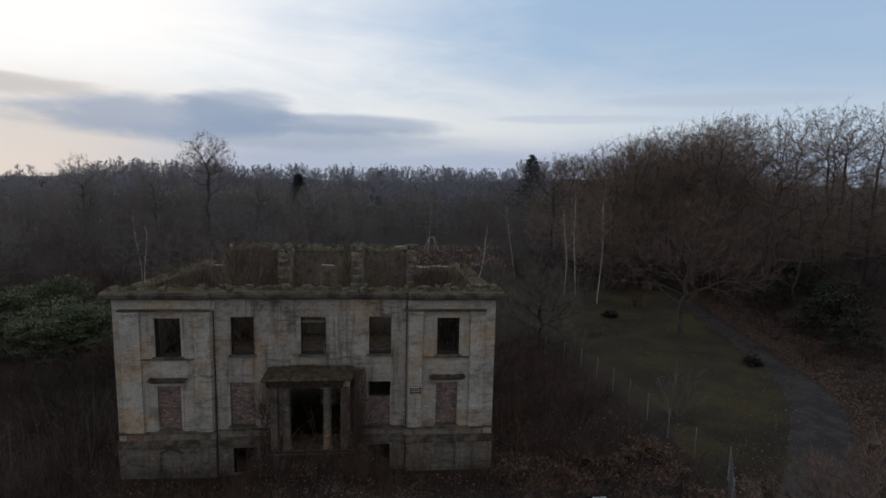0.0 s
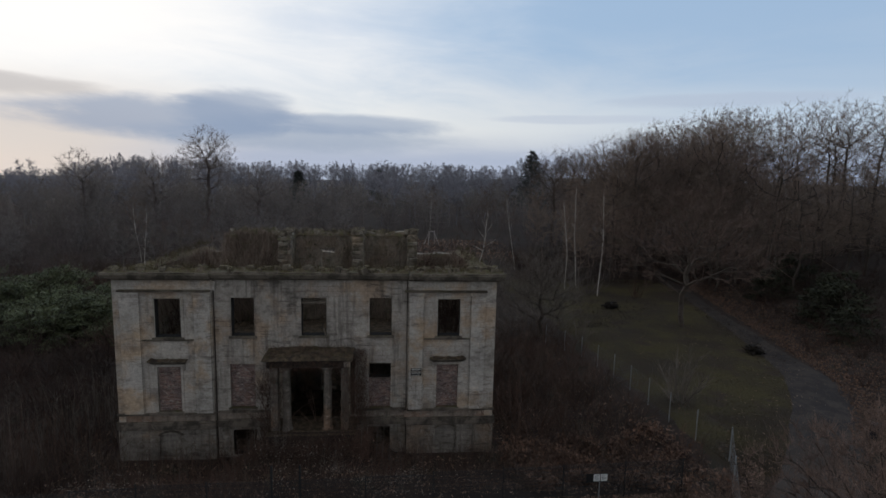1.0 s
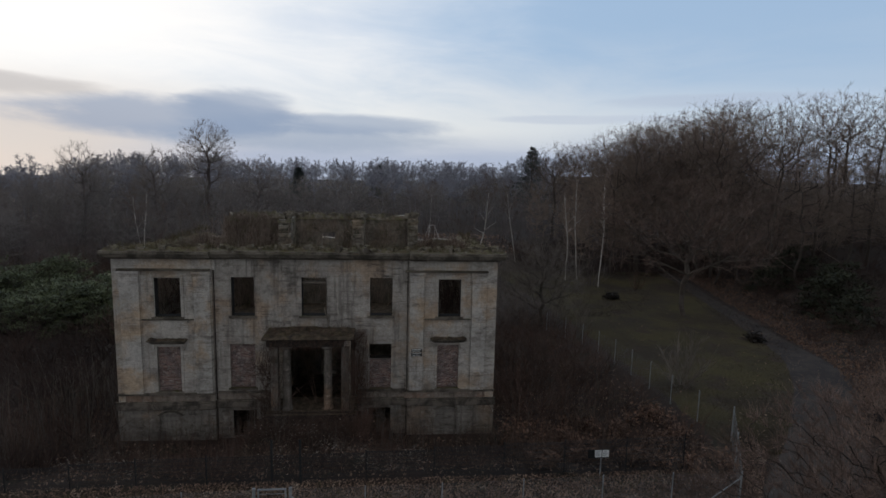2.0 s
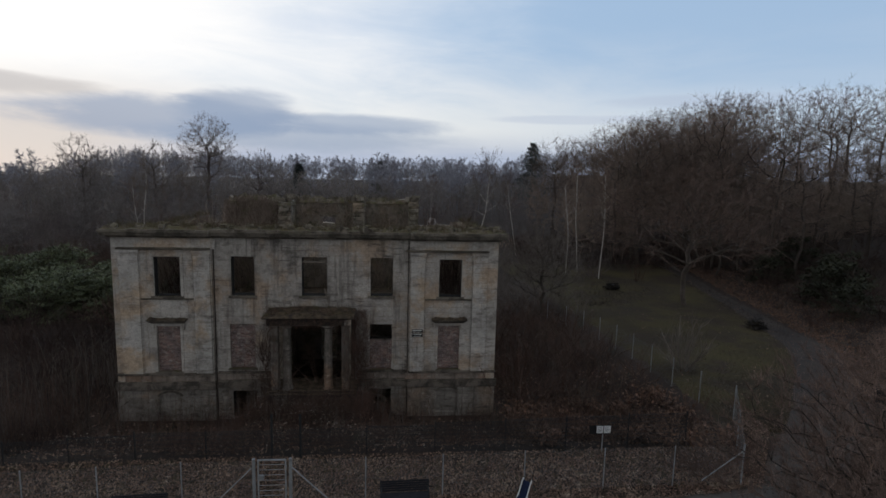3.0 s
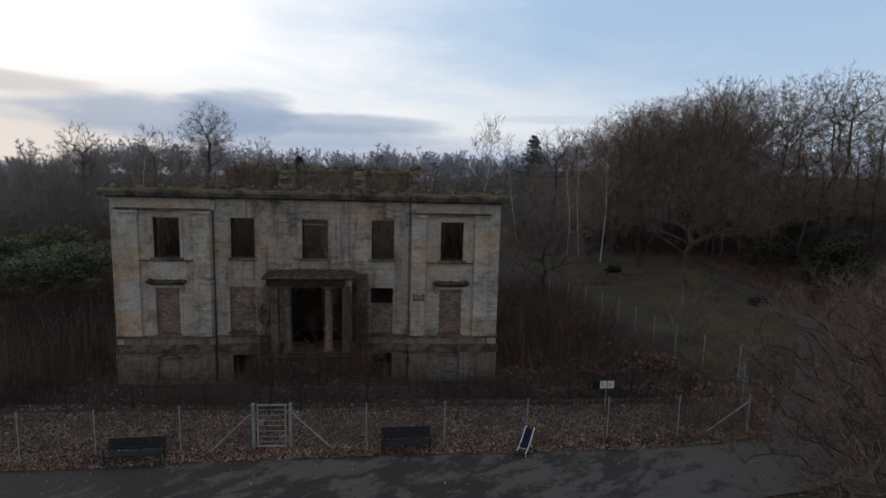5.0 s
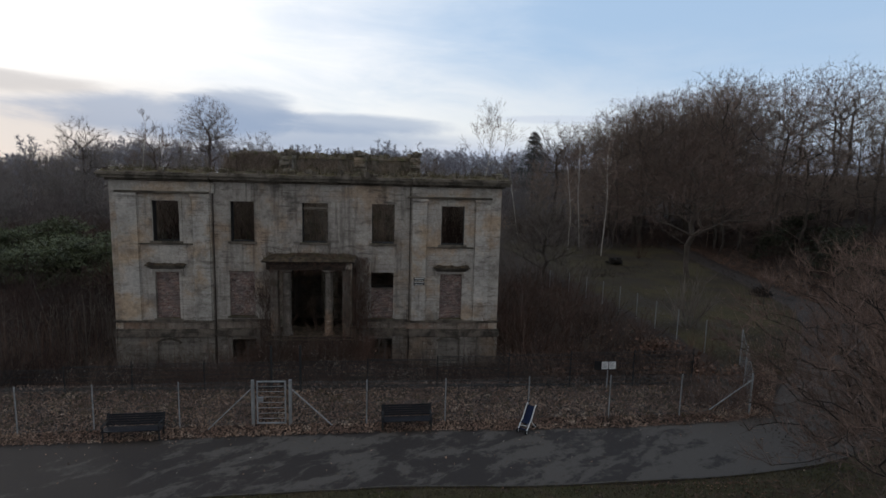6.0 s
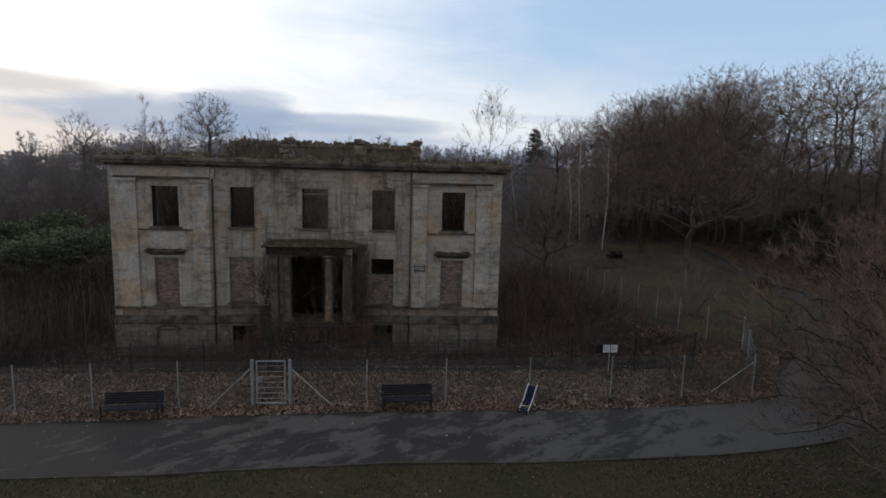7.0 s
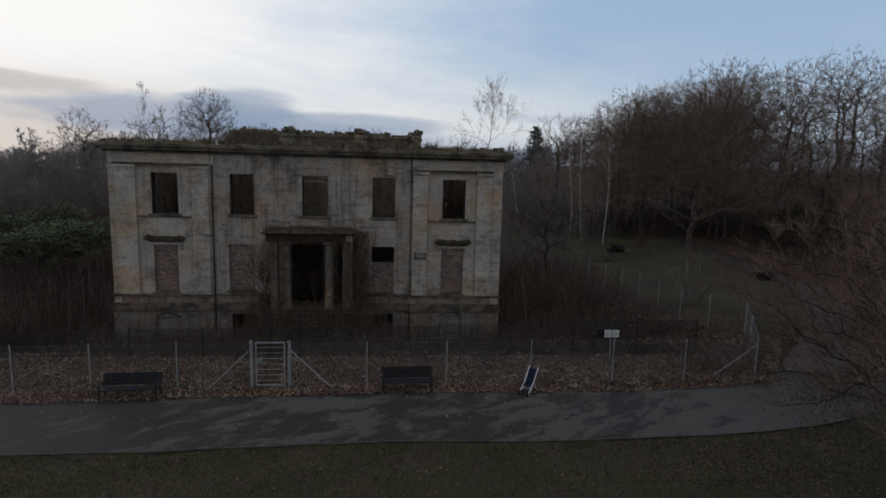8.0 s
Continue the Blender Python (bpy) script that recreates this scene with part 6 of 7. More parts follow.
M_BRACKEN = rough_mat("rust_bracken", rgb(0.165, 0.092, 0.06), rgb(0.11, 0.066, 0.046), None, 0.8, 8.0, 0.8, 0.0, island=0.5)
M_PALELEAF = rough_mat("bleached_leaf", rgb(0.34, 0.30, 0.26), rgb(0.22, 0.18, 0.15), None, 0.8, 8.0, 0.8, 0.0, island=0.5)
M_SIGNTEXT = rough_mat("pale_sign_lettering", rgb(0.62, 0.62, 0.6), rgb(0.55, 0.55, 0.53), None, 5.0, 30.0, 0.6, 0.0)
M_SWING = rough_mat("pale_painted_tube", rgb(0.55, 0.49, 0.47), rgb(0.45, 0.40, 0.38), None, 2.0, 10.0, 0.6)
M_LOG = rough_mat("rotten_log", rgb(0.030, 0.024, 0.020), rgb(0.020, 0.018, 0.016), None, 2.0, 10.0)
build_front_fence()
build_gate()
build_back_fence()
bench(-10.62, -8.62, 20.45, 3)
bench(-0.73, 1.23, 20.92, 2)
build_pushchair(4.91, 20.46, -42)
build_warning_sign()
build_bin(29.3, 30.0)
build_swing(7.7, 107.3)
brash(27.1, 66.0, 3.0, 10, 61)
brash(33.5, 47.6, 3.0, -25, 62)


# ---------------------------------------------------------------- single trees and shrubs
def single(proto, x, y, turn=0.0, z=None):
    proto.matrix_basis = pose(x, y, gz(x, y) if z is None else z, 0, 0, turn)
    return proto


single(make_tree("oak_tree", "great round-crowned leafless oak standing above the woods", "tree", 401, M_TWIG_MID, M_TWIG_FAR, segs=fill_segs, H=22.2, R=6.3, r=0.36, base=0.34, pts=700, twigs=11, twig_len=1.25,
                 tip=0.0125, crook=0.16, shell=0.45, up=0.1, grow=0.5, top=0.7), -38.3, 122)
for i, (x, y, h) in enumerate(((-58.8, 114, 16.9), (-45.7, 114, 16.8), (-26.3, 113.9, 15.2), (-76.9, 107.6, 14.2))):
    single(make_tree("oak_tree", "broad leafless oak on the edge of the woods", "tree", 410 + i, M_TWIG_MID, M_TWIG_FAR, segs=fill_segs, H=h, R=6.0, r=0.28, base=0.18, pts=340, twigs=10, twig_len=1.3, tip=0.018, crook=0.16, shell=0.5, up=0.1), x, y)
# oak at the end of the rise with long level boughs
single(make_tree("oak_tree", "large open-crowned oak with long bare boughs", "tree", 420, M_BARK, M_TWIG, segs=fill_segs, H=25, R=9.0, r=0.55, base=0.32, pts=420, twigs=9, twig_len=1.0, tip=0.0115, crook=0.18, shell=0.55, up=0.1, grow=0.5), 73.7, 86.5, 30)


def birch(x, y, h, seed, lean=0.03, z=None, label="slender leafless silver birch with white bark", r=None, fine=1.0):
    return single(make_tree("birch_tree", label, "tree", seed, M_BIRCH, M_TWIG, False, H=h, r=r or h * 0.0047, limbs=11, first=0.55, spread=0.13 * fine, rise=0.95, kids=4 if h > 6 else 3, kids2=3 if h > 6 else 2, twigs=5 if h > 6 else 4,
                            twig_len=0.05 * h, twig_r=0.011 if h > 6 else 0.0025, lean=lean, split=0.97, gravity=0.02, lift=0.03, wiggle=0.1), x, y, seed * 37.0, z)


for i, (x, y, h, ln) in enumerate(((28.1, 73.2, 15.0, 0.02), (26.75, 77.9, 15.2, 0.03), (24.6, 76.8, 13.4, -0.02), (20.3, 89.9, 12.8, 0.01), (61.5, 84.2, 13.5, 0.1),
                                   (-34.3, 80, 12, 0.0), (8, 117, 11, 0.0))):
    birch(x, y, h, 430 + i, ln)
# growing out of the wall tops
single(make_tree("birch_tree", "young spreading birch rooted in the wall top", "tree", 460, M_BIRCH, M_TWIG, H=4.9, r=0.034, limbs=8, first=0.35, spread=0.2, rise=0.6, levels=5, ratio=0.78, lean=0.3,
                 split=0.75, tip=0.0045), 5.6, 38.0, 0, 9.0)
for x, y, h, seed, spread in ((-15.9, 37.0, 4.4, 461, 0.10), (-15.4, 38.2, 2.9, 462, 0.14), (-14.9, 40.5, 3.0, 463, 0.18), (-14.2, 42.5, 3.2, 464, 0.2)):
    single(make_tree("birch_tree", "slender young birch rooted in the wall top", "tree", seed, M_BIRCH if seed == 461 else M_TWIG_GREY, M_TWIG, H=h, r=0.021, limbs=7, first=0.3, spread=spread, rise=0.9, levels=4, ratio=0.75, lean=0.04,
                     split=0.85, tip=0.0045), x, y, seed * 40.0, 9.0)


def shrub(name, label, x, y, z, H, seed, twig, stems=14, kids=16, r=0.012, tl=0.5, arch=0.2):
    ob = thing(name, label, "shrub", "", (x, y, z), 0)
    v, f = bush_template(seed, stems, H, arch, kids, r, tl, 0.95)
    part("branchwork", raw_mesh("branchwork", v, f, twig), twig, ob)
    return ob


for i, (x, y, z, h) in enumerate(((-11.2, 42.0, 9.0, 2.4), (-9.4, 41.2, 8.0, 2.9), (-10.4, 39.9, 7.6, 2.8), (-13.2, 40.5, 7.8, 2.7), (-14.6, 36.2, 8.2, 2.2), (-12.0, 36.8, 7.6, 2.8), (-11.6, 42, 8.6, 2.6), (3.4, 37.5, 7.5, 2.6), (2.2, 40.5, 8.6, 2.3), (4.6, 40.0, 8.6, 2.6),
                                  (-4.6, 42.7, 10.7, 0.8), (-1.7, 42.7, 10.7, 1.0), (-3.7, 42.8, 10.7, 0.9), (-7.5, 41.9, 10.7, 0.9))):
    shrub("wall_shrub", "leafless shrub rooted in the ruined walls", x, y, z, h, 480 + i, M_TWIG_GREY if h < 1.5 else M_SCRUB, 18 if h > 1.5 else 7, 22 if h > 1.5 else 6, 0.01, 0.55 if h > 1.5 else 0.3)
single(make_tree("hawthorn_tree", "small many-branched leafless tree at the lawn's edge", "tree", 500, M_BARK, M_TWIG_GREY, segs=fill_segs, H=9.4, R=4.8, r=0.24, base=0.12, pts=640, twigs=11, twig_len=0.9, tip=0.0095, crook=0.16, shell=0.45, up=0.4), 15.4, 56.1)
shrub("lawn_shrub", "leafless many-stemmed grey shrub on the lawn by the fence", 20.2, 36.2, gz(20.2, 36.2), 4.0, 502, M_TWIG_GREY, 13, 34, 0.04, 0.9, 0.14)
shrub("lawn_shrub", "dark leafless shrub at the foot of the wood", 33.0, 72.0, gz(33, 72), 3.4, 503, M_SCRUB, 16, 18, 0.02, 0.7)


M_TWIG_OAK = rough_mat("oak_twigs", rgb(0.155, 0.104, 0.084), rgb(0.108, 0.078, 0.066), None, 0.3, 2.0, 0.9, 0.0, grain=0.2)
single(make_tree("oak_tree", "wide spreading leafless oak on the lawn with russet twigs", "tree", 507, M_BARK, M_TWIG_OAK, segs=fill_segs, H=16.2, R=10.0, r=0.38, base=0.19, pts=1200, twigs=12, twig_len=0.95, tip=0.0115,
                 crook=0.15, shell=0.5, up=0.15, grow=0.45, top=0.5, wild=1.1, lobes=0.3), 32.1, 57.9, 40)


def leafy(seed, rx, ry, rz, n, size, mat_, stems=True):
    """A mound of evergreen leaves in clumps, as a mesh: leaves are bent four-sided blades."""
    rng = np.random.default_rng(seed)
    m = max(14, n // 46)
    th, ph = rng.uniform(0, 2 * np.pi, m), np.arccos(rng.uniform(-0.05, 1.0, m))
    bump = rng.uniform(0.72, 1.08, m)
    cen = np.stack([rx * np.cos(th) * np.sin(ph), ry * np.sin(th) * np.sin(ph), rz * np.cos(ph)], -1) * bump[:, None]
    idx = rng.integers(0, m, n)
    spread_ = np.array([rx, ry, rz]) * 0.115
    p = cen[idx] + rng.normal(0, 1, (n, 3)) * spread_ * np.array([1.15, 1.15, 0.22])
    out = cen[idx] / np.linalg.norm(cen[idx], axis=1, keepdims=True) * 0.7 + rng.normal(0, 0.6, (n, 3))
    out[:, 2] = out[:, 2] * 0.5 - 0.1
    out /= np.linalg.norm(out, axis=1, keepdims=True)
    side = np.cross(out, np.array([0, 0, 1.0]) + rng.normal(0, 0.25, (n, 3)))
    side /= np.linalg.norm(side, axis=1, keepdims=True)
    L, W = size * rng.uniform(0.7, 1.3, (n, 1)), size * 0.33 * rng.uniform(0.7, 1.2, (n, 1))
    mid = p + out * L * 0.5 + np.array([0, 0, 0.06]) * size
    v = np.stack([p, mid + side * W, p + out * L, mid - side * W], 1).reshape(-1, 3)
    k = np.arange(n)[:, None] * 4
    f = np.concatenate([k + np.array([[0, 1, 2]]), k + np.array([[0, 2, 3]])], 0)
    return raw_mesh("foliage", v, f, mat_)


def evergreen(name, label, category, seed, rx, ry, rz, n, size, mat_):
    ob = thing(name, label, category)
    v, f = bush_template(seed, 12, rz * 1.0, 0.3, 5, 0.04, rz * 0.4)
    part("branchwork", raw_mesh("branchwork", v, f, M_BARK), M_BARK, ob)
    part("foliage", leafy(seed, rx, ry, rz, n, size, mat_), mat_, ob)
    return ob


RHODOS = [evergreen("rhododendron", "broad mound of dark green rhododendron leaves", "shrub", 520 + i, 2.9, 2.6, 4.0, 2300, 0.25, M_EVERGREEN) for i in range(2)]
rh = random.Random(8)
spots = []
for k in range(30):
    d, l = rh.uniform(51, 66), rh.uniform(-1.08, -0.57)
    x, y = d * (l * 0.9953 + 0.0965) - 0.45, d * (0.9953 - l * 0.0965)
    spots.append((x, y, rh.uniform(0, 360), rh.uniform(0.72, 1.22) * (0.82 + 0.18 * (d - 51) / 15)))
for k in range(20):
    d, l = rh.uniform(55, 66), rh.uniform(-0.97, -0.585)
    spots.append((d * (l * 0.9953 + 0.0965) - 0.45, d * (0.9953 - l * 0.0965), rh.uniform(0, 360), rh.uniform(0.85, 1.22)))
for i in range(2):
    stand(RHODOS[i], spots[i::2], "rhododendrons beside the house")
HOLLY = evergreen("holly_bush", "dense dark green holly bush on the bank", "shrub", 530, 2.6, 2.6, 4.2, 2600, 0.34, M_CONIFER)
stand(HOLLY, [(48.0, 55.8, 0, 1.1), (50.2, 69.1, 90, 0.9), (55.2, 64, 40, 0.8), (45.5, 49.8, 20, 0.8), (51.9, 59.4, 70, 1.1), (56.5, 72.8, 10, 1.1)], "hollies under the trees")


# needles lightened to grey-green, the haze before them painted in
M_FIR = rough_mat("hazed_needles", rgb(0.10, 0.112, 0.105), rgb(0.07, 0.08, 0.078), None, 0.5, 3.0, 0.8, 0.0, island=0.3, thin=0.45)


def conifer(x, y, h, seed, wide=0.3):
    C = thing("conifer_tree", "narrow dark green conifer rising above the wood", "tree", "", (x, y, gz(x, y)))
    part("trunk", Geo().tube([(0, 0, -0.3), (0, 0, h * 0.5), (0, 0, h * 0.98)], 0.35, 8, 0.04), M_BARK, C)
    rng = np.random.default_rng(seed)
    segs = []
    for i in range(560):
        f = rng.uniform(0.1, 1.0)
        a = rng.uniform(0, 6.28)
        L = wide * h * (1.04 - f) * rng.uniform(0.7, 1.15) + 0.25
        p = np.array([0, 0, h * f])
        q = p + np.array([math.cos(a) * L, math.sin(a) * L, L * rng.uniform(-0.1, 0.35)])
        for t in range(6):
            u = rng.uniform(0.15, 1.0)
            b = p + (q - p) * u
            segs.append((*b, *(b + rng.normal(0, 0.35, 3) + (q - p) / L * 0.35), 0.11, 0.0))
    v, f = seg_mesh(segs, 3)
    part("crown", raw_mesh("crown", v, f, M_FIR), M_FIR, C)


conifer(42, 166.7, 19.4, 540, 0.46)
conifer(-31.7, 198, 11.2, 541, 0.5)
conifer(-4.2, 205, 12.7, 542, 0.3)
M_DARKBARK = rough_mat("damp_black_bark", rgb(0.040, 0.032, 0.028), rgb(0.026, 0.021, 0.019), rgb(0.05, 0.045, 0.032), 1.5, 9.0, 0.9, 0.5, 0.02)
M_TWIG_NEAR = rough_mat("near_twigs", rgb(0.205, 0.142, 0.116), rgb(0.115, 0.079, 0.065), None, 1.2, 4.0, 0.85, 0.0, island=0.45, grain=0.2)
# the near tree whose boughs reach in over the path
single(make_tree("ash_tree", "spreading leafless tree with grey-brown twigs beside the path", "tree", 553, M_DARKBARK, M_TWIG_NEAR, segs=fill_segs, H=9.4, R=6.1, wild=0.8, heavy=2, r=0.2, base=0.1, pts=2700, twigs=13,
                 twig_len=0.58, tip=0.0072, crook=0.12, parts=2, shell=0.55, up=0.8, grow=0.45, top=0.5, lobes=0.2), 14.6, 12.5, 20)


single(make_tree("ash_tree", "young leafless ash with upswept pinkish twigs near the path", "tree", 557, M_DARKBARK, M_TWIG_NEAR, segs=fill_segs, H=7.7, R=3.3, wild=0.75, heavy=2, r=0.1, base=0.4, pts=560, twigs=10,
                 twig_len=0.5, tip=0.006, crook=0.13, parts=2, shell=0.5, up=0.6, grow=0.45, top=0.5, lobes=0.25), 10.4, 8.9, 70)


# ---------------------------------------------------------------- leaves and grass
def ground_leaves(name, n, place, size, material, label, category, seed, rise=0.05):
    """Curled fallen leaves, each a bent blade lying at its own angle."""
    rng = np.random.default_rng(seed)
    xy = place(rng, n)
    n = len(xy)
    z = hz(xy[:, 0], xy[:, 1]) + 0.035 + rng.uniform(0, rise, n)
    a, b = rng.uniform(0, 2 * np.pi, n), rng.normal(0, 0.45, n)
    d = np.stack([np.cos(a) * np.cos(b), np.sin(a) * np.cos(b), np.sin(b)], -1)
    s = np.stack([-np.sin(a), np.cos(a), rng.normal(0, 0.4, n)], -1)
    L, W = size * rng.uniform(0.6, 1.3, (n, 1)), size * 0.36 * rng.uniform(0.6, 1.2, (n, 1))
    p = np.stack([xy[:, 0], xy[:, 1], z], -1)
    up = np.array([0, 0, 1.0]) * size * rng.uniform(0.05, 0.3, (n, 1))
    v = np.stack([p - d * L / 2 + up, p + s * W, p + d * L / 2 + up, p - s * W], 1).reshape(-1, 3)
    k = np.arange(n)[:, None] * 4
    f = np.concatenate([k + np.array([[0, 1, 3]]), k + np.array([[1, 2, 3]])], 0)
    return tagged(new(name, raw_mesh(name, v, f, material)), label, category, kind="stuff")


_k = np.argsort(FAR_EDGE[:, 0])


def bank_place(rng, n):
    x = rng.uniform(-24, 15.5, n)
    edge = np.interp(x, FAR_EDGE[_k, 0], FAR_EDGE[_k, 1])
    y = edge - 0.12 + (24.9 - edge) * rng.beta(0.9, 1.15, n)
    return np.stack([x, y], -1)


ground_leaves("fallen_leaves", 44000, bank_place, 0.095, M_LEAF, "thick drift of brown fallen leaves along the fence", "leaves", 601)


def track_place(rng, n):
    i = rng.integers(20, len(NEAR_EDGE) - 10, n)
    u = rng.beta(1.6, 0.6, n)[:, None]
    return (NEAR_EDGE[i] * (1 - u) + FAR_EDGE[i] * u)[:, :2] + rng.normal(0, 0.15, (n, 2))


ground_leaves("scattered_leaves", 1200, track_place, 0.085, M_LEAF, "single pale leaves lying on the path", "leaves", 602)


def litter_place(rng, n):
    i = rng.integers(len(NEAR_EDGE) // 2, len(NEAR_EDGE) - 25, n)
    u = rng.uniform(-0.5, 1.5, n)[:, None]
    p = (NEAR_EDGE[i] * (1 - u) + FAR_EDGE[i] * u)[:, :2] + rng.normal(0, 0.1, (n, 2))
    return p[p[:, 1] > 42.0 + 6 * rng.uniform(0, 1, n)]


M_WETLEAF = rough_mat("sodden_leaf", rgb(0.062, 0.043, 0.034), rgb(0.040, 0.029, 0.024), None, 0.6, 9.0, 0.8, 0.0, island=0.5)
ground_leaves("path_litter", 4500, litter_place, 0.14, M_WETLEAF, "dark leaf litter covering the path under the trees", "leaves", 609, 0.02)


def verge_place(rng, n):
    x = rng.uniform(-15, 16, n)
    y = np.interp(x, NEAR_EDGE[_o, 0], NEAR_EDGE[_o, 1]) - rng.uniform(0.0, 5.5, n)
    return np.stack([x, y], -1)


ground_leaves("pale_leaves", 170, track_place, 0.075, M_PALELEAF, "few bleached leaves on the damp path", "leaves", 617)


def patch_place(rng, n):
    return np.stack([rng.normal(10.5, 2.4, n), np.minimum(rng.normal(15.0, 1.1, n), 16.4)], -1)


ground_leaves("verge_litter", 1100, patch_place, 0.09, M_BRACKEN, "russet leaves lying in the grass under the ash", "leaves", 618)
ground_leaves("verge_leaves", 600, verge_place, 0.08, M_LEAF, "leaves scattered through the grass", "leaves", 603)


def scrub_place(rng, n):
    x, y = rng.uniform(-20, 17.5, n), rng.uniform(24.9, 45, n)
    ok = ((x > 6.7) | (y < 32.6) | (x < -16.8))
    return np.stack([x, y], -1)[ok]


ground_leaves("scrub_leaves", 9000, scrub_place, 0.15, M_LEAF, "brown leaves and dead bracken under the scrub", "leaves", 604)


def bracken_place(rng, n):
    c = np.stack([rng.uniform(7, 17, 60), rng.uniform(25, 34, 60)], -1)
    return c[rng.integers(0, 60, n)] + rng.normal(0, 0.35, (n, 2))


br = ground_leaves("dead_bracken", 5000, bracken_place, 0.24, M_BRACKEN, "clumps of rust-red dead bracken in the scrub", "bracken", 606, 0.75)


def clearing_place(rng, n):
    return np.stack([rng.uniform(-2, 22, n), rng.uniform(94, 112, n)], -1)


ground_leaves("clearing_bracken", 2500, clearing_place, 0.4, M_LEAF, "brown dead grass and bracken in the clearing", "bracken", 608, 0.4)


def bank_right(rng, n):
    y = rng.uniform(24, 85, n)
    x = np.interp(y, T_Y[6:], T_X[6:]) + 1.6 + np.abs(rng.normal(0, 5.0, n))
    return np.stack([x, y], -1)


ground_leaves("bank_leaves", 9000, bank_right, 0.16, M_BRACKEN, "russet leaf litter on the bank above the path", "leaves", 605)


def blades(name, n, place, h, label, seed, lift=0.02, material=None):
    rng = np.random.default_rng(seed)
    xy = place(rng, n)
    n = len(xy)
    p = np.stack([xy[:, 0], xy[:, 1], hz(xy[:, 0], xy[:, 1]) + lift], -1)
    a = rng.uniform(0, 2 * np.pi, n)
    s = np.stack([np.cos(a), np.sin(a), np.zeros(n)], -1) * 0.012
    tip = p + np.stack([rng.normal(0, 0.5, n), rng.normal(0, 0.5, n), np.ones(n)], -1) * h * rng.uniform(0.4, 1.2, (n, 1))
    v = np.stack([p - s, p + s, tip], 1).reshape(-1, 3)
    f = np.arange(n * 3).reshape(-1, 3)
    return tagged(new(name, raw_mesh(name, v, f, material or M_BLADE)), label, "grass", kind="stuff")


def tufts(name, n, x0, x1, y0, y1, z, h, label, seed):
    """Dead grass standing on a wall top, in clumps."""
    rng = np.random.default_rng(seed)
    c = np.stack([rng.uniform(x0, x1, n // 12), rng.uniform(y0, y1, n // 12)], -1)
    p = c[rng.integers(0, len(c), n)] + rng.normal(0, 0.09, (n, 2))
    b = np.concatenate([np.clip(p, (x0, y0), (x1, y1)), np.full((n, 1), z)], 1)
    tip = b + np.stack([rng.normal(0, 0.35, n), rng.normal(0, 0.35, n), np.ones(n)], -1) * h * rng.uniform(0.4, 1.3, (n, 1))
    v, f = seg_mesh(np.concatenate([b, tip, np.full((n, 1), 0.008), np.zeros((n, 1))], 1), 3)
    tagged(new(name, raw_mesh(name, v, f, M_STRAW)), label, "grass", kind="stuff")


M_STRAW = rough_mat("dead_grass", rgb(0.13, 0.105, 0.06), rgb(0.085, 0.075, 0.038), None, 0.8, 8.0, 0.8, 0.0, island=0.5)
tufts("coping_grass", 2600, X0 - 0.3, X3 + 0.3, YB - 0.25, YB + 1.0, 9.5, 0.34, "dead grass tufts along the parapet", 621)
tufts("porch_grass", 700, -7.4, -2.5, 31.1, 33.2, 4.86, 0.17, "dead grass on the porch roof", 622)
tufts("wall_grass", 900, X0 - 0.1, X0 + 0.8, 34.5, 49.0, 9.0, 0.4, "dead grass on the side wall", 623)
tufts("wall_grass", 700, X3 - 0.8, X3 + 0.1, 34.5, 47.0, 9.0, 0.4, "dead grass on the side wall", 624)
tufts("wall_grass", 900, -12.0, 1.5, 42.35, 43.2, 10.7, 0.35, "dead grass on the inner wall", 625)
tufts("bank_grass", 5200, -17.0, 14.2, 21.3, 24.5, 0.0, 0.2, "bleached dead grass among the leaves behind the fence", 626)
blades("verge_grass", 60000, verge_place, 0.09, "short rough grass of the verge", 611)


def lawn_place(rng, n):
    y = 26 + 40 * rng.beta(0.8, 1.6, n)
    lo = 18.3 + 0.02 * (y - 30) - 0.00225 * np.maximum(0, y - 42) ** 2
    k = np.argsort(FAR_EDGE[:, 1])
    hi = np.interp(y, FAR_EDGE[k, 1], FAR_EDGE[k, 0])
    return np.stack([lo + (hi - lo) * rng.uniform(0, 1, n), y], -1)


M_LAWNBLADE = rough_mat("lawn_blade", rgb(0.052, 0.043, 0.015), rgb(0.060, 0.042, 0.026), rgb(0.030, 0.022, 0.016), 0.3, 8.0, 0.8, 0.0, island=0.5)
blades("lawn_grass", 25000, lawn_place, 0.10, "short damp grass of the lawn", 612, material=M_LAWNBLADE)
def rise_place(rng, n):
    y = rng.uniform(30, 80, n)
    k = np.argsort(FAR_EDGE[:, 1])
    return np.stack([np.interp(y, T_Y[6:], T_X[6:]) + 2.0 + 9.0 * rng.beta(0.8, 1.4, n), y], -1)


def lawn_end(rng, n):
    p = lawn_place(rng, n * 2)
    p[:, 1] = p[:, 1] * 0.5 + 44
    p[:, 0] = p[:, 0] * 0.8 + 6 + rng.normal(0, 1.5, len(p))
    return p[p[:, 1] > 55 + 14 * rng.uniform(0, 1, len(p)) ** 2]


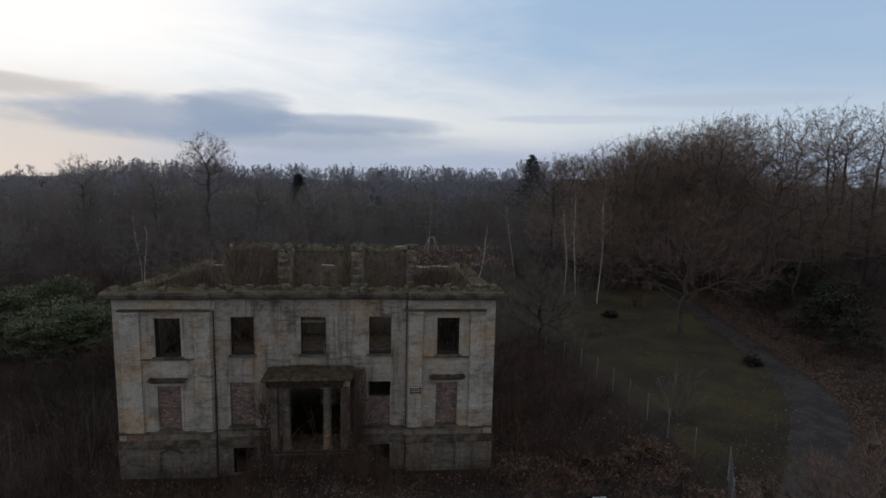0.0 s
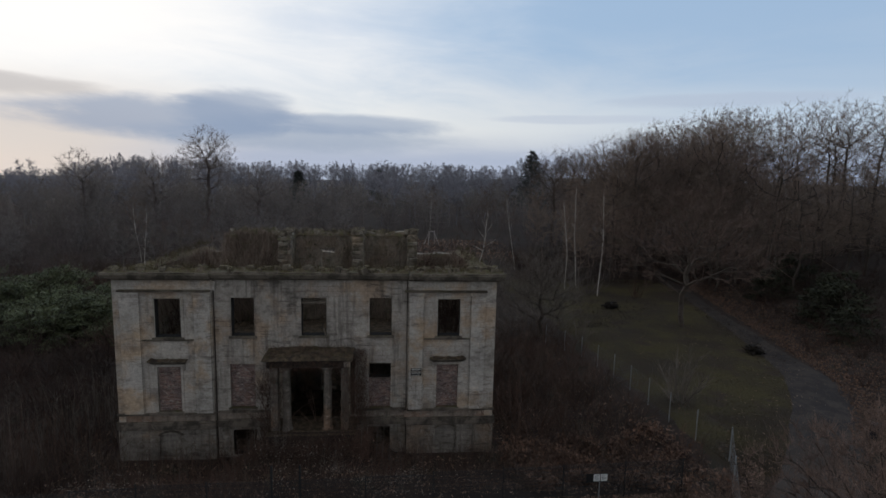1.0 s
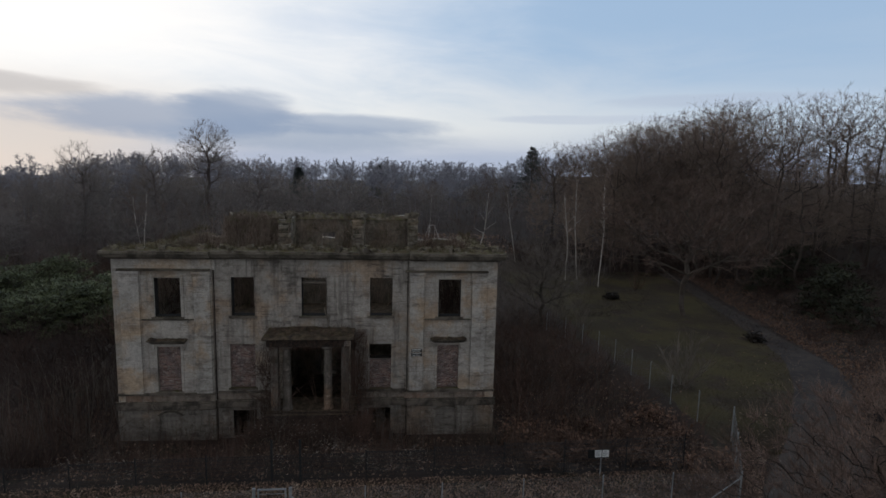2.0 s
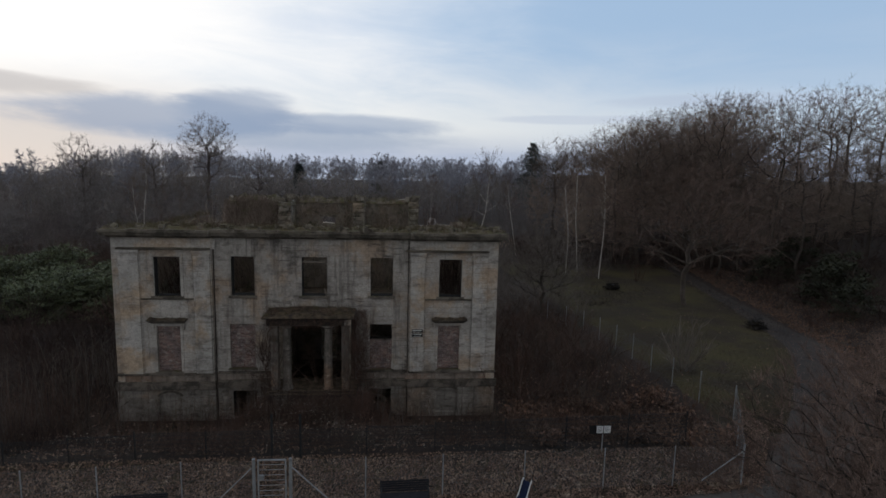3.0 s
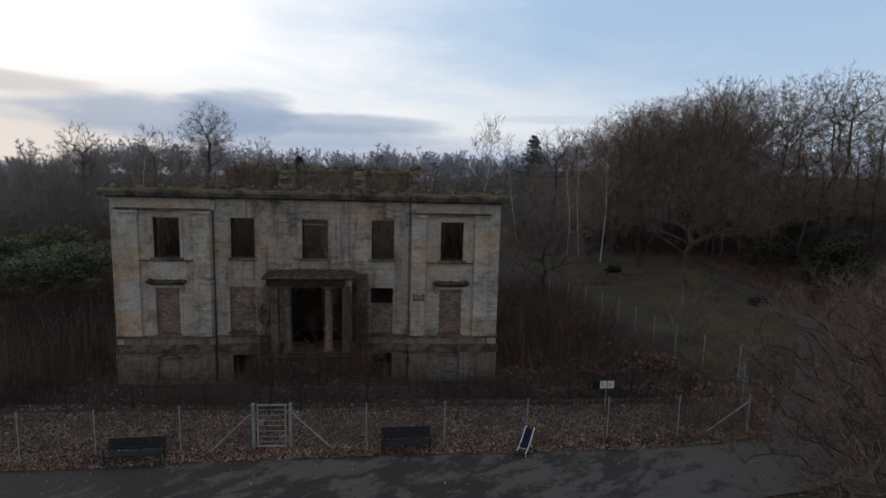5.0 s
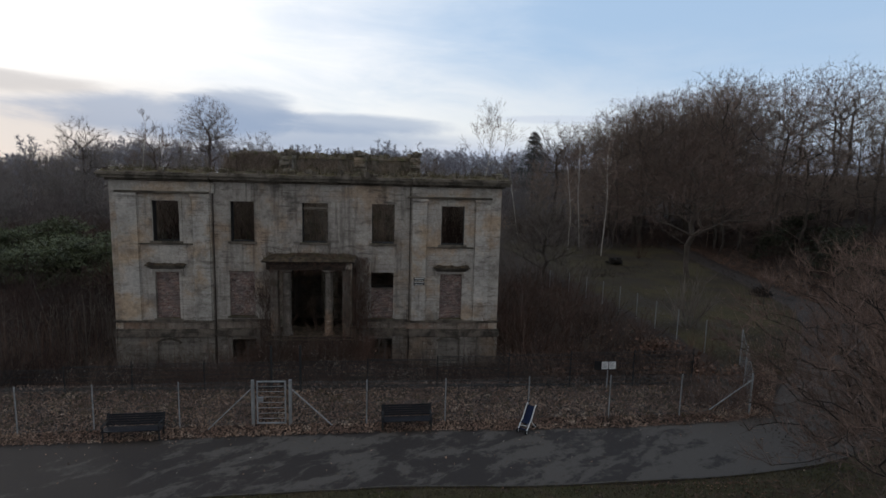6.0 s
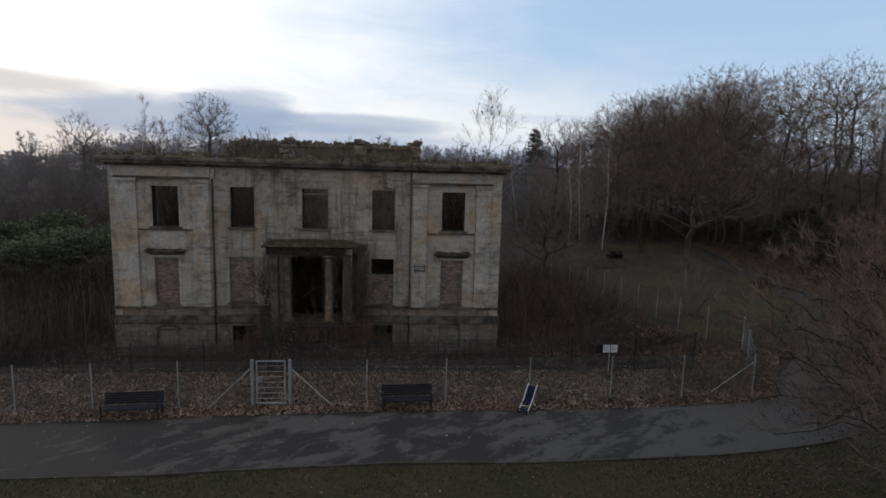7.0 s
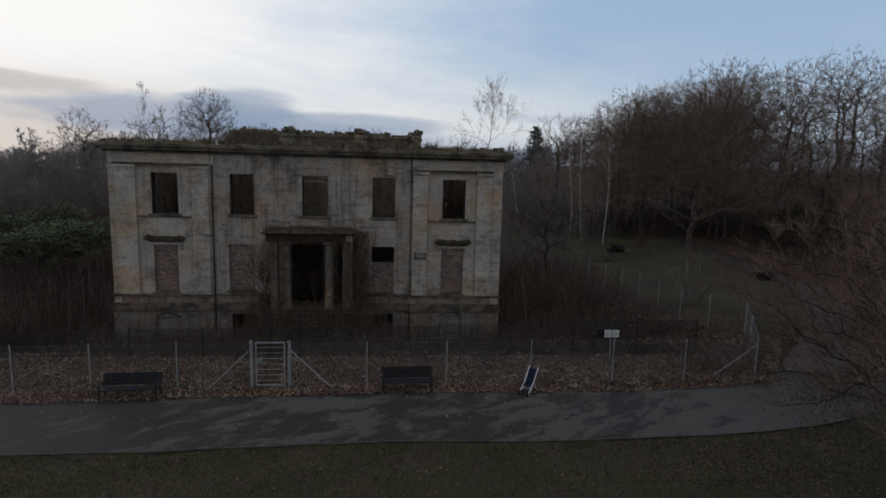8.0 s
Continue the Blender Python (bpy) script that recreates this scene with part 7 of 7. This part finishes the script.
def stalk_place(rng, n):
    c = np.stack([rng.uniform(-17, 6, 26), rng.uniform(25.5, 30.5, 26)], -1)
    c[:12, 0] = rng.uniform(-8, 1, 12)
    return c[rng.integers(0, 26, n)] + rng.normal(0, 0.55, (n, 2))


ground_leaves("bank_litter", 6000, rise_place, 0.17, M_BRACKEN, "russet leaf litter on the wooded bank", "leaves", 614)
ground_leaves("damp_litter", 2500, lawn_end, 0.15, M_WETLEAF, "dark leaf litter over the far end of the lawn", "leaves", 615)
ground_leaves("pale_litter", 1700, stalk_place, 0.075, M_PALELEAF, "small pale dead leaves caught in the scrub", "leaves", 616, 0.85)
ground_leaves("lawn_leaves", 700, lawn_place, 0.11, M_LEAF, "leaves scattered over the lawn", "leaves", 607)


# brambles grown through the corner of the fence
scatter("corner_brambles", BUSH_T, spread_spots(16, 12.6, 15.6, 21.75, 23.4, lambda x, y: True, 0.6, 0.95, 0.45) + spread_spots(14, 15.3, 18.3, 22.2, 26.0, lambda x, y: y > 22.0 + 1.3 * (x - 16.2) and y < 24.6 + 1.7 * (x - 16.2), 0.35, 0.7, 0.5),
        M_SCRUB, "brown leafless brambles grown through the corner of the fence", "scrub")


def corner_place(rng, n):
    x = rng.uniform(12.0, 19.5, n)
    return np.stack([x, np.maximum(21.0, 21.2 + 1.3 * (x - 15.6)) + np.abs(rng.normal(0, 1.1, n))], -1)


ground_leaves("corner_leaves", 3500, corner_place, 0.1, M_LEAF, "brown leaves heaped under the brambles", "leaves", 625, 0.2)


def ash_place(rng, n):
    """Under the ash, thickest towards its trunk: over the bend of the path and the grass beside it."""
    p = np.stack([13.0 + 9.0 * rng.beta(1.6, 1.2, n), rng.uniform(13.5, 22.5, n)], -1)
    return p[rng.uniform(0, 1, n) < np.interp(p[:, 0] - 0.25 * (p[:, 1] - 18), [13.5, 18.0], [0.15, 1.0])]


ground_leaves("ash_litter", 9000, ash_place, 0.1, M_WETLEAF, "sodden dark leaves over the bend of the path and the grass", "leaves", 626, 0.02)
